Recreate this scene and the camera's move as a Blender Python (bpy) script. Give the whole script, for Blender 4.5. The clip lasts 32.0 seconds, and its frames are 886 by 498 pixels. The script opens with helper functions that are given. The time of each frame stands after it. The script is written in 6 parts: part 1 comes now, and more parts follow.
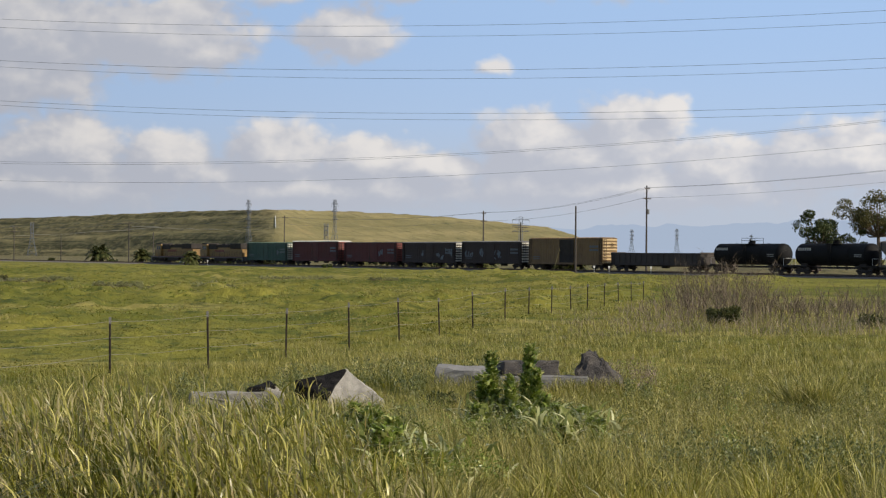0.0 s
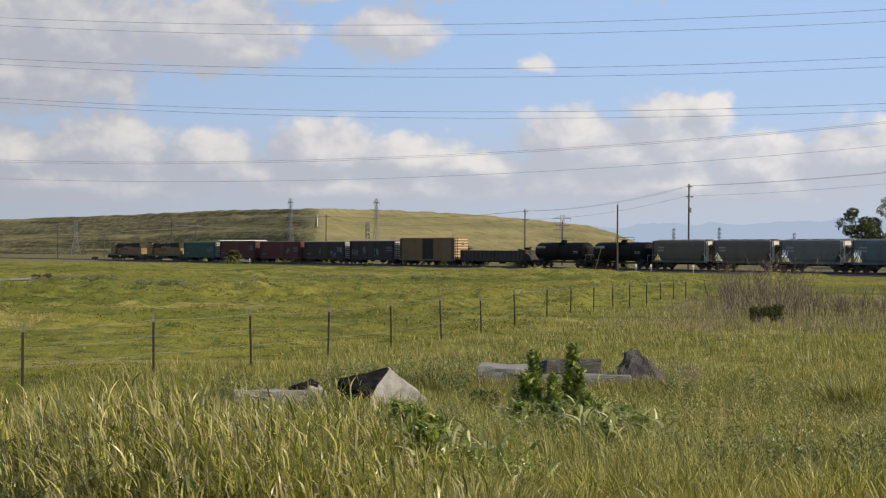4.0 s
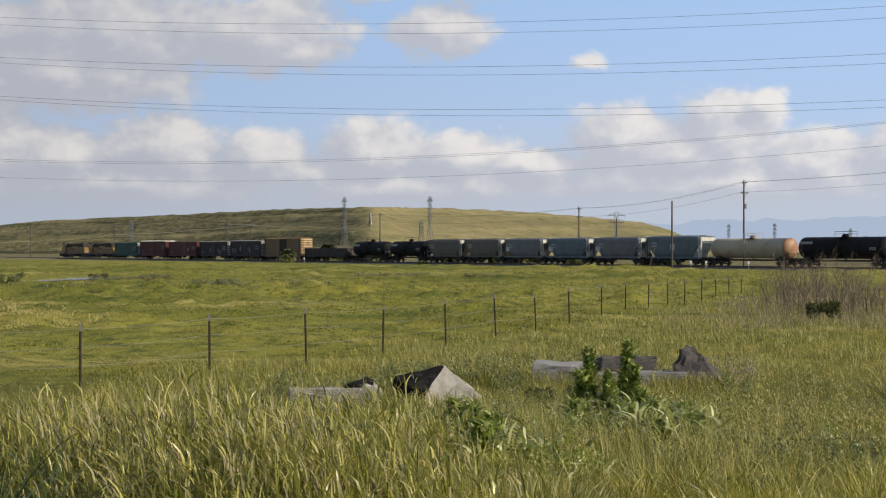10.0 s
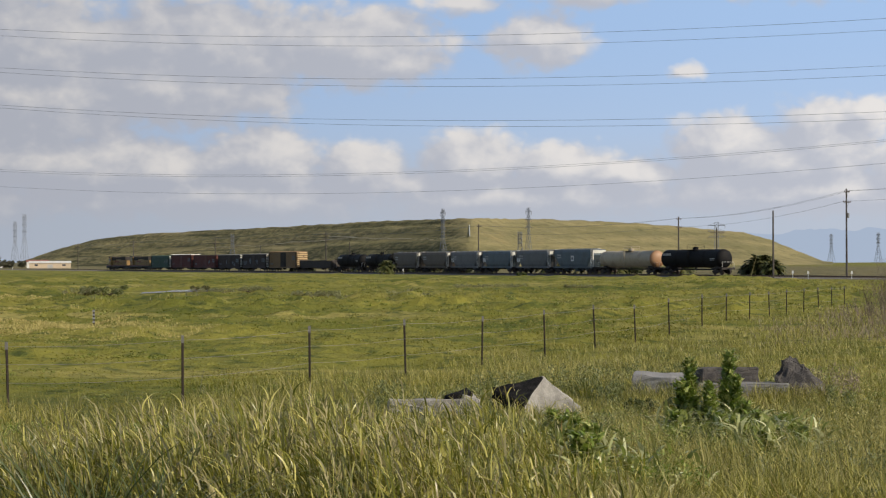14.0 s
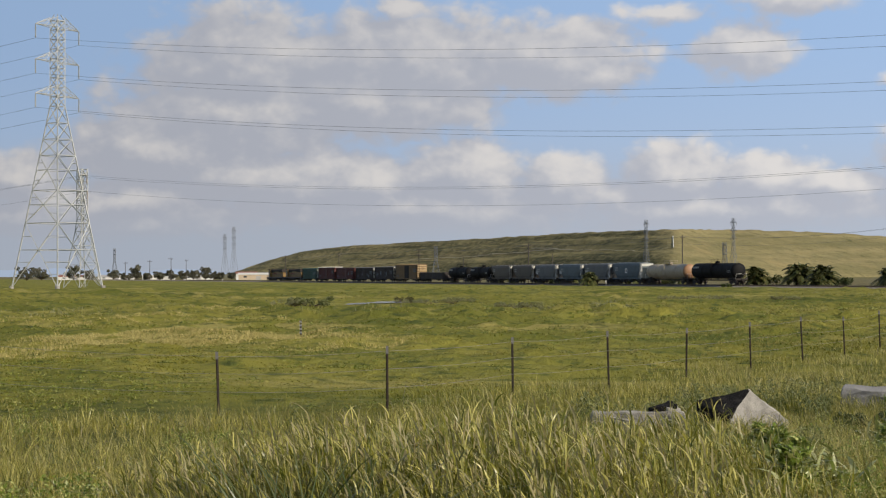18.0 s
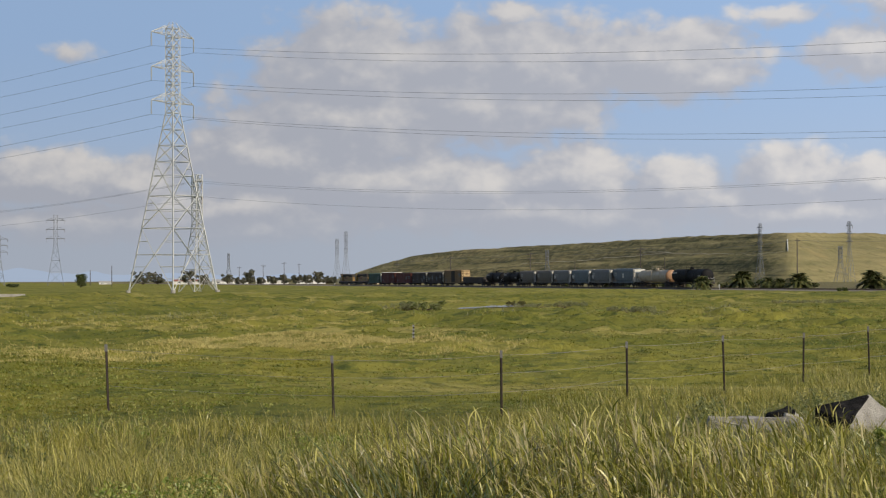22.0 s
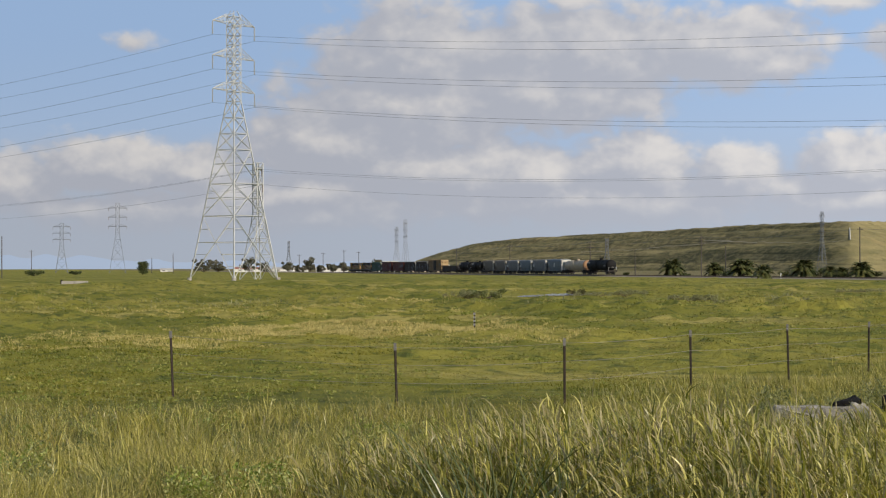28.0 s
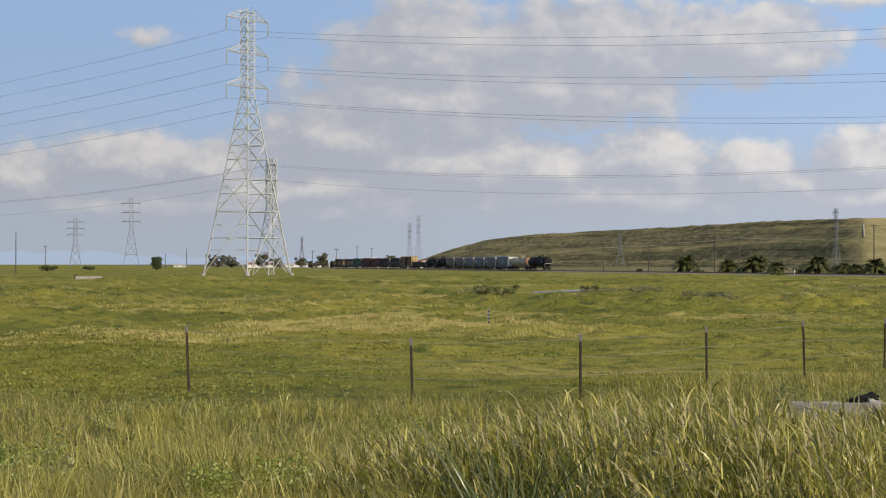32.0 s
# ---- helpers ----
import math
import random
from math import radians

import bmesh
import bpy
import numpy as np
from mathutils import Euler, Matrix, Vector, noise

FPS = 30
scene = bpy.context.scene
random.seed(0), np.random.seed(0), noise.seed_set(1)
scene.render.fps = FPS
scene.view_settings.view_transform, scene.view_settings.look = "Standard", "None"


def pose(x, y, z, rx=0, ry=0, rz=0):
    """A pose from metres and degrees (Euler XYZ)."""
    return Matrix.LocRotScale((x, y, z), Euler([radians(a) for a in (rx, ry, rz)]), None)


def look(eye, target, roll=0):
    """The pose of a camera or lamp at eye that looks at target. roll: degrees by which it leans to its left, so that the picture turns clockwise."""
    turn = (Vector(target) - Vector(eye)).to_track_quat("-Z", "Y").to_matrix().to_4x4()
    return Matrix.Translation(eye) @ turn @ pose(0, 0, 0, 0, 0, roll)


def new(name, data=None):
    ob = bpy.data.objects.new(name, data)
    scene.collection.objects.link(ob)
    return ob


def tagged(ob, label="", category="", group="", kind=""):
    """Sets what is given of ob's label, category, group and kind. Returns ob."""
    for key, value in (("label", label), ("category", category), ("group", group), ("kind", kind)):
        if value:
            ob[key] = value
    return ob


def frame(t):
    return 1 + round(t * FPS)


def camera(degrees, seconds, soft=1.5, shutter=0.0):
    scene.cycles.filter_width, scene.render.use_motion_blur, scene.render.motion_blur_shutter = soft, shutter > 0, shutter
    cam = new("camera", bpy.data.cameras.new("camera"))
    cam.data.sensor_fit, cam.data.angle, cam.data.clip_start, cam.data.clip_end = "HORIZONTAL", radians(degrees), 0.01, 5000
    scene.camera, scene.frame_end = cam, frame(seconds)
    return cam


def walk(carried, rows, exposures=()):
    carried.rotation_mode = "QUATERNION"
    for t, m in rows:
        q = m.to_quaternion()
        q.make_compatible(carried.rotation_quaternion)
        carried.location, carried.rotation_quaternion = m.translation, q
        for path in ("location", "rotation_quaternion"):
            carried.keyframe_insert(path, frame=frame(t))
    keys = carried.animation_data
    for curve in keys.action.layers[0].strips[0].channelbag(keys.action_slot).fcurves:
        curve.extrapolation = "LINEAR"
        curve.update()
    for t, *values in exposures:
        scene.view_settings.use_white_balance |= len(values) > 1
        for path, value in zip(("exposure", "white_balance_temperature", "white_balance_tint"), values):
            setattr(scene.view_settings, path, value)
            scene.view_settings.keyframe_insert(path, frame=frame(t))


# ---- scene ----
# ---------------------------------------------------------------- camera
LENS = 29.29
cam = camera(LENS, 32.0, soft=1.2)
# seconds, sideways metres, height, turn to the right, tilt up, roll (degrees)
PATH = (
    (0, 0.000, 2.600, -0.000, 0.212, 0.446), (0.5, -0.002, 2.599, -0.266, 0.211, 0.431), (1, -0.003, 2.599, -0.498, 0.210, 0.439),
    (1.5, -0.005, 2.598, -0.662, 0.209, 0.449), (2, -0.007, 2.598, -0.761, 0.203, 0.463), (2.5, -0.008, 2.597, -0.875, 0.205, 0.470),
    (3, -0.010, 2.597, -0.988, 0.196, 0.464), (3.5, -0.012, 2.596, -1.182, 0.176, 0.443), (5.5, -0.018, 2.594, -2.041, 0.105, 0.270),
    (6, -0.020, 2.593, -2.249, 0.093, 0.276), (6.5, -0.020, 2.593, -2.451, 0.076, 0.246), (7, -0.020, 2.593, -2.599, 0.072, 0.210),
    (7.5, -0.020, 2.592, -2.688, 0.061, 0.204), (8, -0.020, 2.592, -2.746, 0.042, 0.194), (8.5, -0.020, 2.592, -2.782, 0.029, 0.194),
    (9, -0.020, 2.592, -2.851, 0.015, 0.184), (9.5, -0.020, 2.592, -3.005, 0.043, 0.140), (10, -0.020, 2.591, -3.217, 0.075, 0.086),
    (10.5, -0.020, 2.591, -3.477, 0.117, 0.034), (11, -0.020, 2.591, -3.776, 0.154, -0.008), (11.5, -0.020, 2.591, -4.124, 0.206, -0.058),
    (12, -0.020, 2.591, -4.485, 0.256, -0.101), (12.5, -0.020, 2.591, -4.909, 0.311, -0.121), (13, -0.020, 2.590, -5.358, 0.364, -0.136),
    (13.5, -0.020, 2.590, -5.908, 0.420, -0.133), (15.5, -0.022, 2.589, -9.014, 0.575, -0.247), (16, -0.022, 2.589, -10.022, 0.635, -0.261),
    (16.5, -0.023, 2.589, -11.008, 0.700, -0.270), (17, -0.023, 2.589, -11.863, 0.761, -0.251), (17.5, -0.024, 2.589, -12.683, 0.815, -0.219),
    (18, -0.024, 2.588, -13.384, 0.865, -0.186), (18.5, -0.025, 2.588, -13.992, 0.910, -0.144), (19, -0.025, 2.588, -14.490, 0.948, -0.140),
    (19.5, -0.030, 2.588, -14.941, 0.975, -0.131), (20, -0.035, 2.588, -15.379, 0.998, -0.167), (20.5, -0.040, 2.589, -15.831, 1.021, -0.180),
    (21, -0.045, 2.589, -16.267, 1.031, -0.194), (21.5, -0.061, 2.589, -16.710, 1.020, -0.232), (22, -0.077, 2.589, -17.139, 1.020, -0.238),
    (22.5, -0.094, 2.589, -17.597, 1.015, -0.255), (23, -0.110, 2.589, -18.045, 0.989, -0.252), (23.5, -0.116, 2.590, -18.445, 0.977, -0.269),
    (24, -0.122, 2.590, -18.733, 0.947, -0.269), (24.5, -0.128, 2.590, -18.950, 0.924, -0.282), (25, -0.134, 2.590, -19.051, 0.899, -0.297),
    (25.5, -0.140, 2.588, -19.078, 0.882, -0.290), (27.5, -0.152, 2.582, -19.104, 0.708, -0.132), (28, -0.155, 2.580, -19.145, 0.625, -0.116),
    (28.5, -0.159, 2.578, -19.172, 0.543, -0.087), (29, -0.163, 2.576, -19.236, 0.502, -0.065), (29.5, -0.166, 2.574, -19.292, 0.489, -0.028),
    (30, -0.170, 2.573, -19.361, 0.504, 0.017), (30.5, -0.181, 2.571, -19.422, 0.504, 0.029), (31, -0.193, 2.569, -19.477, 0.503, 0.028),
    (31.5, -0.204, 2.567, -19.526, 0.499, 0.008), (32, -0.215, 2.565, -19.585, 0.491, -0.003),
)


def aim(x, z, turn, tilt, roll):
    return pose(x, 0, z, 90 + tilt, 0, -turn) @ pose(0, 0, 0, 0, 0, roll)


walk(cam, [(t, aim(x, z, a, b, c)) for t, x, z, a, b, c in PATH],
     [(0, -0.04), (3.5, 0.0), (9, 0.02), (13, -0.03), (16.5, -0.10), (22, -0.13), (25.5, -0.09), (28, -0.04), (32, 0.0)])

# ---------------------------------------------------------------- world and sun
SUN_AZ, SUN_EL = 114.0, 30.0          # to the right of the first view's axis, height
sa, se = radians(SUN_AZ), radians(SUN_EL)
SUN_DIR = Vector((math.sin(sa) * math.cos(se), math.cos(sa) * math.cos(se), math.sin(se)))
sun = new("sun", bpy.data.lights.new("sun", "SUN"))
sun.data.energy, sun.data.angle, sun.data.color = 5.0, radians(0.6), (1.0, 0.88, 0.70)
sun.matrix_world = look(SUN_DIR * 100, (0, 0, 0))
scene.view_settings.exposure = 0.0


class Nodes:
    """Short way to write node trees."""

    def __init__(self, tree):
        self.t = tree
        tree.nodes.clear()

    def n(self, kind, **kw):
        node = self.t.nodes.new(kind)
        for k, v in kw.items():
            setattr(node, k, v)
        return node

    def put(self, socket, value):
        if isinstance(value, bpy.types.NodeSocket):
            self.t.links.new(value, socket)
        elif isinstance(value, (tuple, list)) and len(value) == 3 and socket.type == "RGBA":
            socket.default_value = (*value, 1)
        else:
            socket.default_value = value

    def math(self, op, a, b=0.0, clamp=False):
        m = self.n("ShaderNodeMath", operation=op, use_clamp=clamp)
        self.put(m.inputs[0], a), self.put(m.inputs[1], b)
        return m.outputs[0]

    def vec(self, op, a, b=(0, 0, 0)):
        m = self.n("ShaderNodeVectorMath", operation=op)
        self.put(m.inputs[0], a), self.put(m.inputs[1], b)
        return m.outputs["Value"] if op in ("LENGTH", "DOT_PRODUCT") else m.outputs[0]

    def mix(self, f, a, b, blend="MIX"):
        m = self.n("ShaderNodeMix", data_type="RGBA", blend_type=blend)
        self.put(m.inputs[0], f), self.put(m.inputs[6], a), self.put(m.inputs[7], b)
        return m.outputs[2]

    def noise(self, v, scale, detail=4.0, rough=0.55, dist=0.0):
        m = self.n("ShaderNodeTexNoise")
        self.put(m.inputs["Vector"], v)
        m.inputs["Scale"].default_value, m.inputs["Detail"].default_value = scale, detail
        m.inputs["Roughness"].default_value, m.inputs["Distortion"].default_value = rough, dist
        return m.outputs["Fac"]

    def ramp(self, f, lo, hi, a=0.0, b=1.0, smooth=True):
        m = self.n("ShaderNodeMapRange", interpolation_type="SMOOTHSTEP" if smooth else "LINEAR")
        self.put(m.inputs[0], f)
        for i, v in enumerate((lo, hi, a, b)):
            m.inputs[1 + i].default_value = v
        return m.outputs[0]

    def mapped(self, v, scale, loc=(0, 0, 0)):
        m = self.n("ShaderNodeMapping")
        self.put(m.inputs[0], v)
        m.inputs[3].default_value, m.inputs[1].default_value = scale, loc
        return m.outputs[0]


# banks of cloud: turn and height of the middle, half width, half height (degrees), weight
CLOUDS = (
    # heaped clouds standing in a row over the horizon
    (2.9, 3.8, 1.9, 1.3, 1.0), (6.2, 4.1, 2.0, 1.5, 1.0), (7.6, 4.9, 0.8, 0.6, 0.8), (5.0, 3.2, 4.6, 1.0, 1.0), (9.2, 3.0, 2.6, 1.1, 1.0), (13.4, 3.3, 3.6, 1.2, 1.0),
    (6.0, 2.3, 8.0, 0.9, 0.9), (-4.0, 2.2, 6.0, 0.9, 0.9), (-14.0, 2.2, 7.0, 0.9, 0.9), (-26.0, 1.9, 9.0, 0.8, 0.8), (-19.0, 3.2, 5.0, 1.3, 1.0),
    (-5.4, 3.4, 2.1, 1.2, 1.0), (-2.6, 3.2, 2.4, 0.95, 1.0), (-0.4, 2.9, 2.2, 0.7, 0.9),
    (-12.7, 3.4, 2.7, 1.3, 1.0), (-9.4, 3.1, 1.8, 1.1, 1.0), (-7.6, 2.7, 1.2, 0.6, 0.8), (-16.2, 3.1, 2.4, 1.1, 1.0),
    (-30.2, 3.4, 3.0, 1.1, 1.0), (-27.3, 3.2, 1.9, 1.0, 1.0), (-33.6, 2.9, 2.2, 1.0, 1.0), (-24.3, 2.4, 4.6, 0.9, 0.9),
    # the broad grey sheet above them
    (-9.8, 7.3, 3.6, 1.5, 1.0), (-14.5, 7.2, 4.6, 1.9, 1.0), (-19.6, 7.0, 4.2, 2.2, 1.0), (-8.0, 6.7, 1.8, 0.8, 0.9), (-15.8, 5.8, 4.6, 1.4, 1.0), (-20.4, 5.2, 5.0, 1.9, 1.0), (-22.8, 4.2, 3.8, 1.6, 1.0),
    # loose scraps
    (-3.3, 7.4, 1.9, 0.95, 0.9), (-1.6, 9.1, 2.2, 0.6, 0.8), (-6.0, 8.6, 1.6, 0.4, 0.6), (1.75, 6.35, 0.7, 0.26, 0.6), (-14.6, 8.9, 1.1, 0.5, 0.8), (-29.4, 7.5, 0.8, 0.3, 0.35),
    (5.5, 9.0, 3.0, 0.4, 0.4), (22.0, 5.0, 4.0, 1.8, 1.0), (-42.0, 4.8, 5.0, 1.6, 1.0),
)


def cloud_group():
    """Density of the clouds over turn and height in degrees."""
    g = bpy.data.node_groups.new("cloud_density", "ShaderNodeTree")
    g.interface.new_socket("Vector", in_out="INPUT", socket_type="NodeSocketVector")
    g.interface.new_socket("Density", in_out="OUTPUT", socket_type="NodeSocketFloat")
    N = Nodes(g)
    v = N.n("NodeGroupInput").outputs[0]
    w = v
    for scale, amount, detail in (((0.45, 0.8, 1), (0.9, 0.55, 0), 3), ((1.7, 2.4, 1), (0.36, 0.26, 0), 4)):
        wob = N.n("ShaderNodeTexNoise")
        N.put(wob.inputs["Vector"], N.mapped(v, scale))
        wob.inputs["Scale"].default_value, wob.inputs["Detail"].default_value = 1.0, detail
        w = N.vec("ADD", w, N.vec("MULTIPLY", N.vec("SUBTRACT", wob.outputs["Color"], (0.5, 0.5, 0.5)), amount))
    total = None
    for x, y, rx, ry, k in CLOUDS:
        d = N.vec("LENGTH", N.vec("MULTIPLY", N.vec("SUBTRACT", w, (x, y, 0)), (1 / rx, 1 / ry, 0)))
        e = N.math("MULTIPLY", N.math("SUBTRACT", 1.0, d), k)
        total = e if total is None else N.math("MAXIMUM", total, e)
    puff = N.noise(N.mapped(v, (0.7, 1.15, 1)), 1.0, 5, 0.42)
    body = N.math("ADD", total, N.math("MULTIPLY", N.math("SUBTRACT", puff, 0.34), 0.85))
    # rounded heads
    cell = N.n("ShaderNodeTexVoronoi", feature="SMOOTH_F1")
    N.put(cell.inputs["Vector"], N.mapped(w, (1.5, 2.0, 1)))
    cell.inputs["Scale"].default_value, cell.inputs["Detail"].default_value, cell.inputs["Smoothness"].default_value = 1.0, 2.0, 0.4
    body = N.math("ADD", body, N.math("MULTIPLY", N.math("SUBTRACT", 0.5, cell.outputs["Distance"]), 0.26))
    N.put(N.n("NodeGroupOutput").inputs[0], body)
    return g


def make_world():
    world = bpy.data.worlds.new("sky")
    scene.world = world
    world.use_nodes = True
    N = Nodes(world.node_tree)
    sky = N.n("ShaderNodeTexSky", sky_type="NISHITA", sun_disc=False, sun_elevation=se, sun_rotation=sa,
              altitude=10.0, air_density=1.0, dust_density=0.6, ozone_density=2.0)
    co = N.n("ShaderNodeTexCoord").outputs["Generated"]
    sep = N.n("ShaderNodeSeparateXYZ")
    N.put(sep.inputs[0], co)
    x, y, z = sep.outputs
    turn = N.math("MULTIPLY", N.math("ARCTAN2", x, y), 57.2958)
    high = N.math("MULTIPLY", N.math("ARCSINE", z), 57.2958)
    comb = N.n("ShaderNodeCombineXYZ")
    N.put(comb.inputs[0], turn), N.put(comb.inputs[1], high)
    group = cloud_group()

    def density(v):
        g = N.n("ShaderNodeGroup")
        g.node_tree = group
        N.put(g.inputs[0], v)
        return g.outputs[0]

    d0 = density(comb.outputs[0])
    wide = N.math("SUBTRACT", d0, density(N.vec("ADD", comb.outputs[0], (0.6, 0.55, 0))))
    cover = N.ramp(d0, -0.16, 0.34)
    lit = N.ramp(N.math("MULTIPLY", wide, 0.95), -0.22, 0.84)
    # the thick sheet is greyer than the heaps below it
    lit = N.math("MULTIPLY", lit, N.math("MULTIPLY", N.ramp(high, 1.0, 3.4, 0.62, 1.0), N.ramp(high, 5.0, 6.4, 1.0, 0.86)))
    cloud = N.mix(lit, (4.6, 4.82, 5.5), (7.4, 7.15, 7.0))
    # the clear sky is bluer overhead, paler towards the horizon
    clear = N.mix(N.ramp(high, -1.0, 9.0), (4.7, 5.6, 6.9), (3.5, 5.05, 7.6))
    low = N.mix(N.ramp(high, 10.0, 40.0), clear, sky.outputs[0])
    haze = N.mix(N.ramp(high, 5.0, 1.2), low, (4.45, 4.95, 5.85))
    seen = N.mix(N.math("MULTIPLY", cover, N.ramp(high, 0.5, 2.4, 0.2, 1.0)), haze, cloud)
    over = N.mix(N.ramp(high, 14.0, 30.0), seen, N.mix(0.5, low, (2.3, 2.6, 3.2)))
    # the air is brighter towards the sun
    glow = N.ramp(turn, -34.0, 14.0, 0.87, 1.13)
    grey = N.n("ShaderNodeCombineColor")
    for k in range(3):
        N.put(grey.inputs[k], glow)
    over = N.mix(1.0, over, grey.outputs[0], "MULTIPLY")
    bg = N.n("ShaderNodeBackground")
    N.put(bg.inputs[0], over)
    bg.inputs[1].default_value = 0.1
    N.put(N.n("ShaderNodeOutputWorld").inputs[0], bg.outputs[0])


make_world()

# ---------------------------------------------------------------- materials


def material(name):
    m = bpy.data.materials.new(name)
    m.use_nodes = True
    return m, Nodes(m.node_tree)


def finish(N, col, rough=0.7, metal=0.0, bump=None, bump_size=0.02, spec=0.5, alpha=None):
    p = N.n("ShaderNodeBsdfPrincipled")
    N.put(p.inputs["Base Color"], col), N.put(p.inputs["Roughness"], rough), N.put(p.inputs["Metallic"], metal)
    p.inputs["Specular IOR Level"].default_value = spec
    if bump is not None:
        b = N.n("ShaderNodeBump")
        b.inputs["Distance"].default_value = bump_size
        b.inputs["Strength"].default_value = 0.7
        N.put(b.inputs["Height"], bump)
        N.put(p.inputs["Normal"], b.outputs[0])
    N.put(N.n("ShaderNodeOutputMaterial").inputs[0], p.outputs[0])
    return p


def worn(name, base, dirt, scale=0.6, rough=0.6, metal=0.0, amount=0.5, streak=True, bump=0.01, spec=0.5):
    """Painted, rusty or weathered surface: large stains, fine grain, streaks that run down."""
    m, N = material(name)
    v = N.n("ShaderNodeTexCoord").outputs["Object"]
    rnd = N.n("ShaderNodeObjectInfo").outputs["Random"]
    big = N.noise(v, scale, 5, 0.6, 0.4)
    fine = N.noise(v, scale * 14, 4, 0.6)
    f = N.ramp(big, 0.42, 0.72, 0.0, amount)
    if streak:
        s = N.noise(N.mapped(v, (2.2, 2.2, 0.12)), 1.6, 4, 0.6)
        f = N.math("MAXIMUM", f, N.ramp(s, 0.52, 0.78, 0.0, amount * 0.9))
    c = N.mix(f, base, dirt)
    c = N.mix(N.ramp(fine, 0.3, 0.8, 0.0, 0.30), c, tuple(x * 0.55 for x in base))
    c = N.mix(N.math("MULTIPLY", rnd, 0.12), c, dirt)
    finish(N, c, N.ramp(fine, 0.2, 0.8, rough - 0.12, min(1.0, rough + 0.15)), metal, fine, bump, spec)
    return m


def leafy(name, a, b, c, translucent=0.35, patch=0.35, rough=0.6, straw=None, spec=0.3):
    """Leaves and blades: every blade its own shade, patches over the ground."""
    m, N = material(name)
    isl = N.n("ShaderNodeNewGeometry").outputs["Random Per Island"]
    v = N.n("ShaderNodeTexCoord").outputs["Object"]
    patch_f = N.ramp(N.noise(v, patch, 4, 0.6, 0.5), 0.35, 0.68)
    col = N.mix(patch_f, a, b)
    col = N.mix(N.ramp(isl, 0.55, 1.0), col, c)
    if straw:
        col = N.mix(N.math("MULTIPLY", N.ramp(isl, 0.0, 0.22, 1.0, 0.0), N.ramp(N.noise(v, patch * 2.7, 3), 0.38, 0.62)), col, straw)
    p = N.n("ShaderNodeBsdfPrincipled")
    N.put(p.inputs["Base Color"], col)
    p.inputs["Roughness"].default_value, p.inputs["Specular IOR Level"].default_value = rough, spec
    t = N.n("ShaderNodeBsdfTranslucent")
    N.put(t.inputs[0], col)
    x = N.n("ShaderNodeMixShader")
    x.inputs[0].default_value = translucent
    N.put(x.inputs[1], p.outputs[0]), N.put(x.inputs[2], t.outputs[0])
    N.put(N.n("ShaderNodeOutputMaterial").inputs[0], x.outputs[0])
    return m


GREEN_A, GREEN_B = (0.142, 0.152, 0.026), (0.24, 0.224, 0.043)


def field_colour(N, v):
    """The meadow's own patchwork: greens, shade of hollows painted darker, yellower swells, straw, dark weeds, dry
    ground along the railway.
    """
    big = N.noise(N.mapped(v, (0.018, 0.035, 0.02)), 1.0, 5, 0.6, 0.6)
    mid = N.noise(N.mapped(v, (0.09, 0.13, 0.1)), 1.0, 6, 0.62, 0.4)
    fine = N.noise(v, 0.9, 5, 0.65)
    c = N.mix(N.ramp(big, 0.36, 0.62), GREEN_A, GREEN_B)
    # random darker green patches stand in for shaded hollows
    c = N.mix(N.ramp(mid, 0.48, 0.36, 0.0, 0.6), c, (0.09, 0.11, 0.02))
    c = N.mix(N.ramp(mid, 0.54, 0.72), c, (0.285, 0.255, 0.07))
    c = N.mix(N.ramp(N.noise(N.mapped(v, (0.03, 0.11, 0.05), (40, 7, 3)), 1.0, 4), 0.56, 0.68), c, (0.32, 0.28, 0.085))
    c = N.mix(N.ramp(fine, 0.48, 0.68, 0.0, 0.85), c, (0.055, 0.078, 0.02))
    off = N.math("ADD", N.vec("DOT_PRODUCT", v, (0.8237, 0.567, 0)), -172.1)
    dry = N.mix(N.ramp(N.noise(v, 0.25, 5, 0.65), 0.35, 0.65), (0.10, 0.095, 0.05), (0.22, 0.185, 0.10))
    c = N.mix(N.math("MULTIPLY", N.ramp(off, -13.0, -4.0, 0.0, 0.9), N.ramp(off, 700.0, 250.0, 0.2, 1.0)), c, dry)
    return c, fine


def make_ground_material():
    m, N = material("meadow")
    v = N.n("ShaderNodeNewGeometry").outputs["Position"]
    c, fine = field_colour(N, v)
    # darker olive ground under the rank grass of the bank
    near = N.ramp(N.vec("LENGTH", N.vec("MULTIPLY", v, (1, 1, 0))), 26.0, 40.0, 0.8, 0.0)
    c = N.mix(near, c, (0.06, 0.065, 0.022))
    finish(N, c, 0.95, 0.0, N.noise(N.mapped(v, (1.4, 0.8, 1.0)), 1.0, 6, 0.7), 0.5, 0.1)
    return m


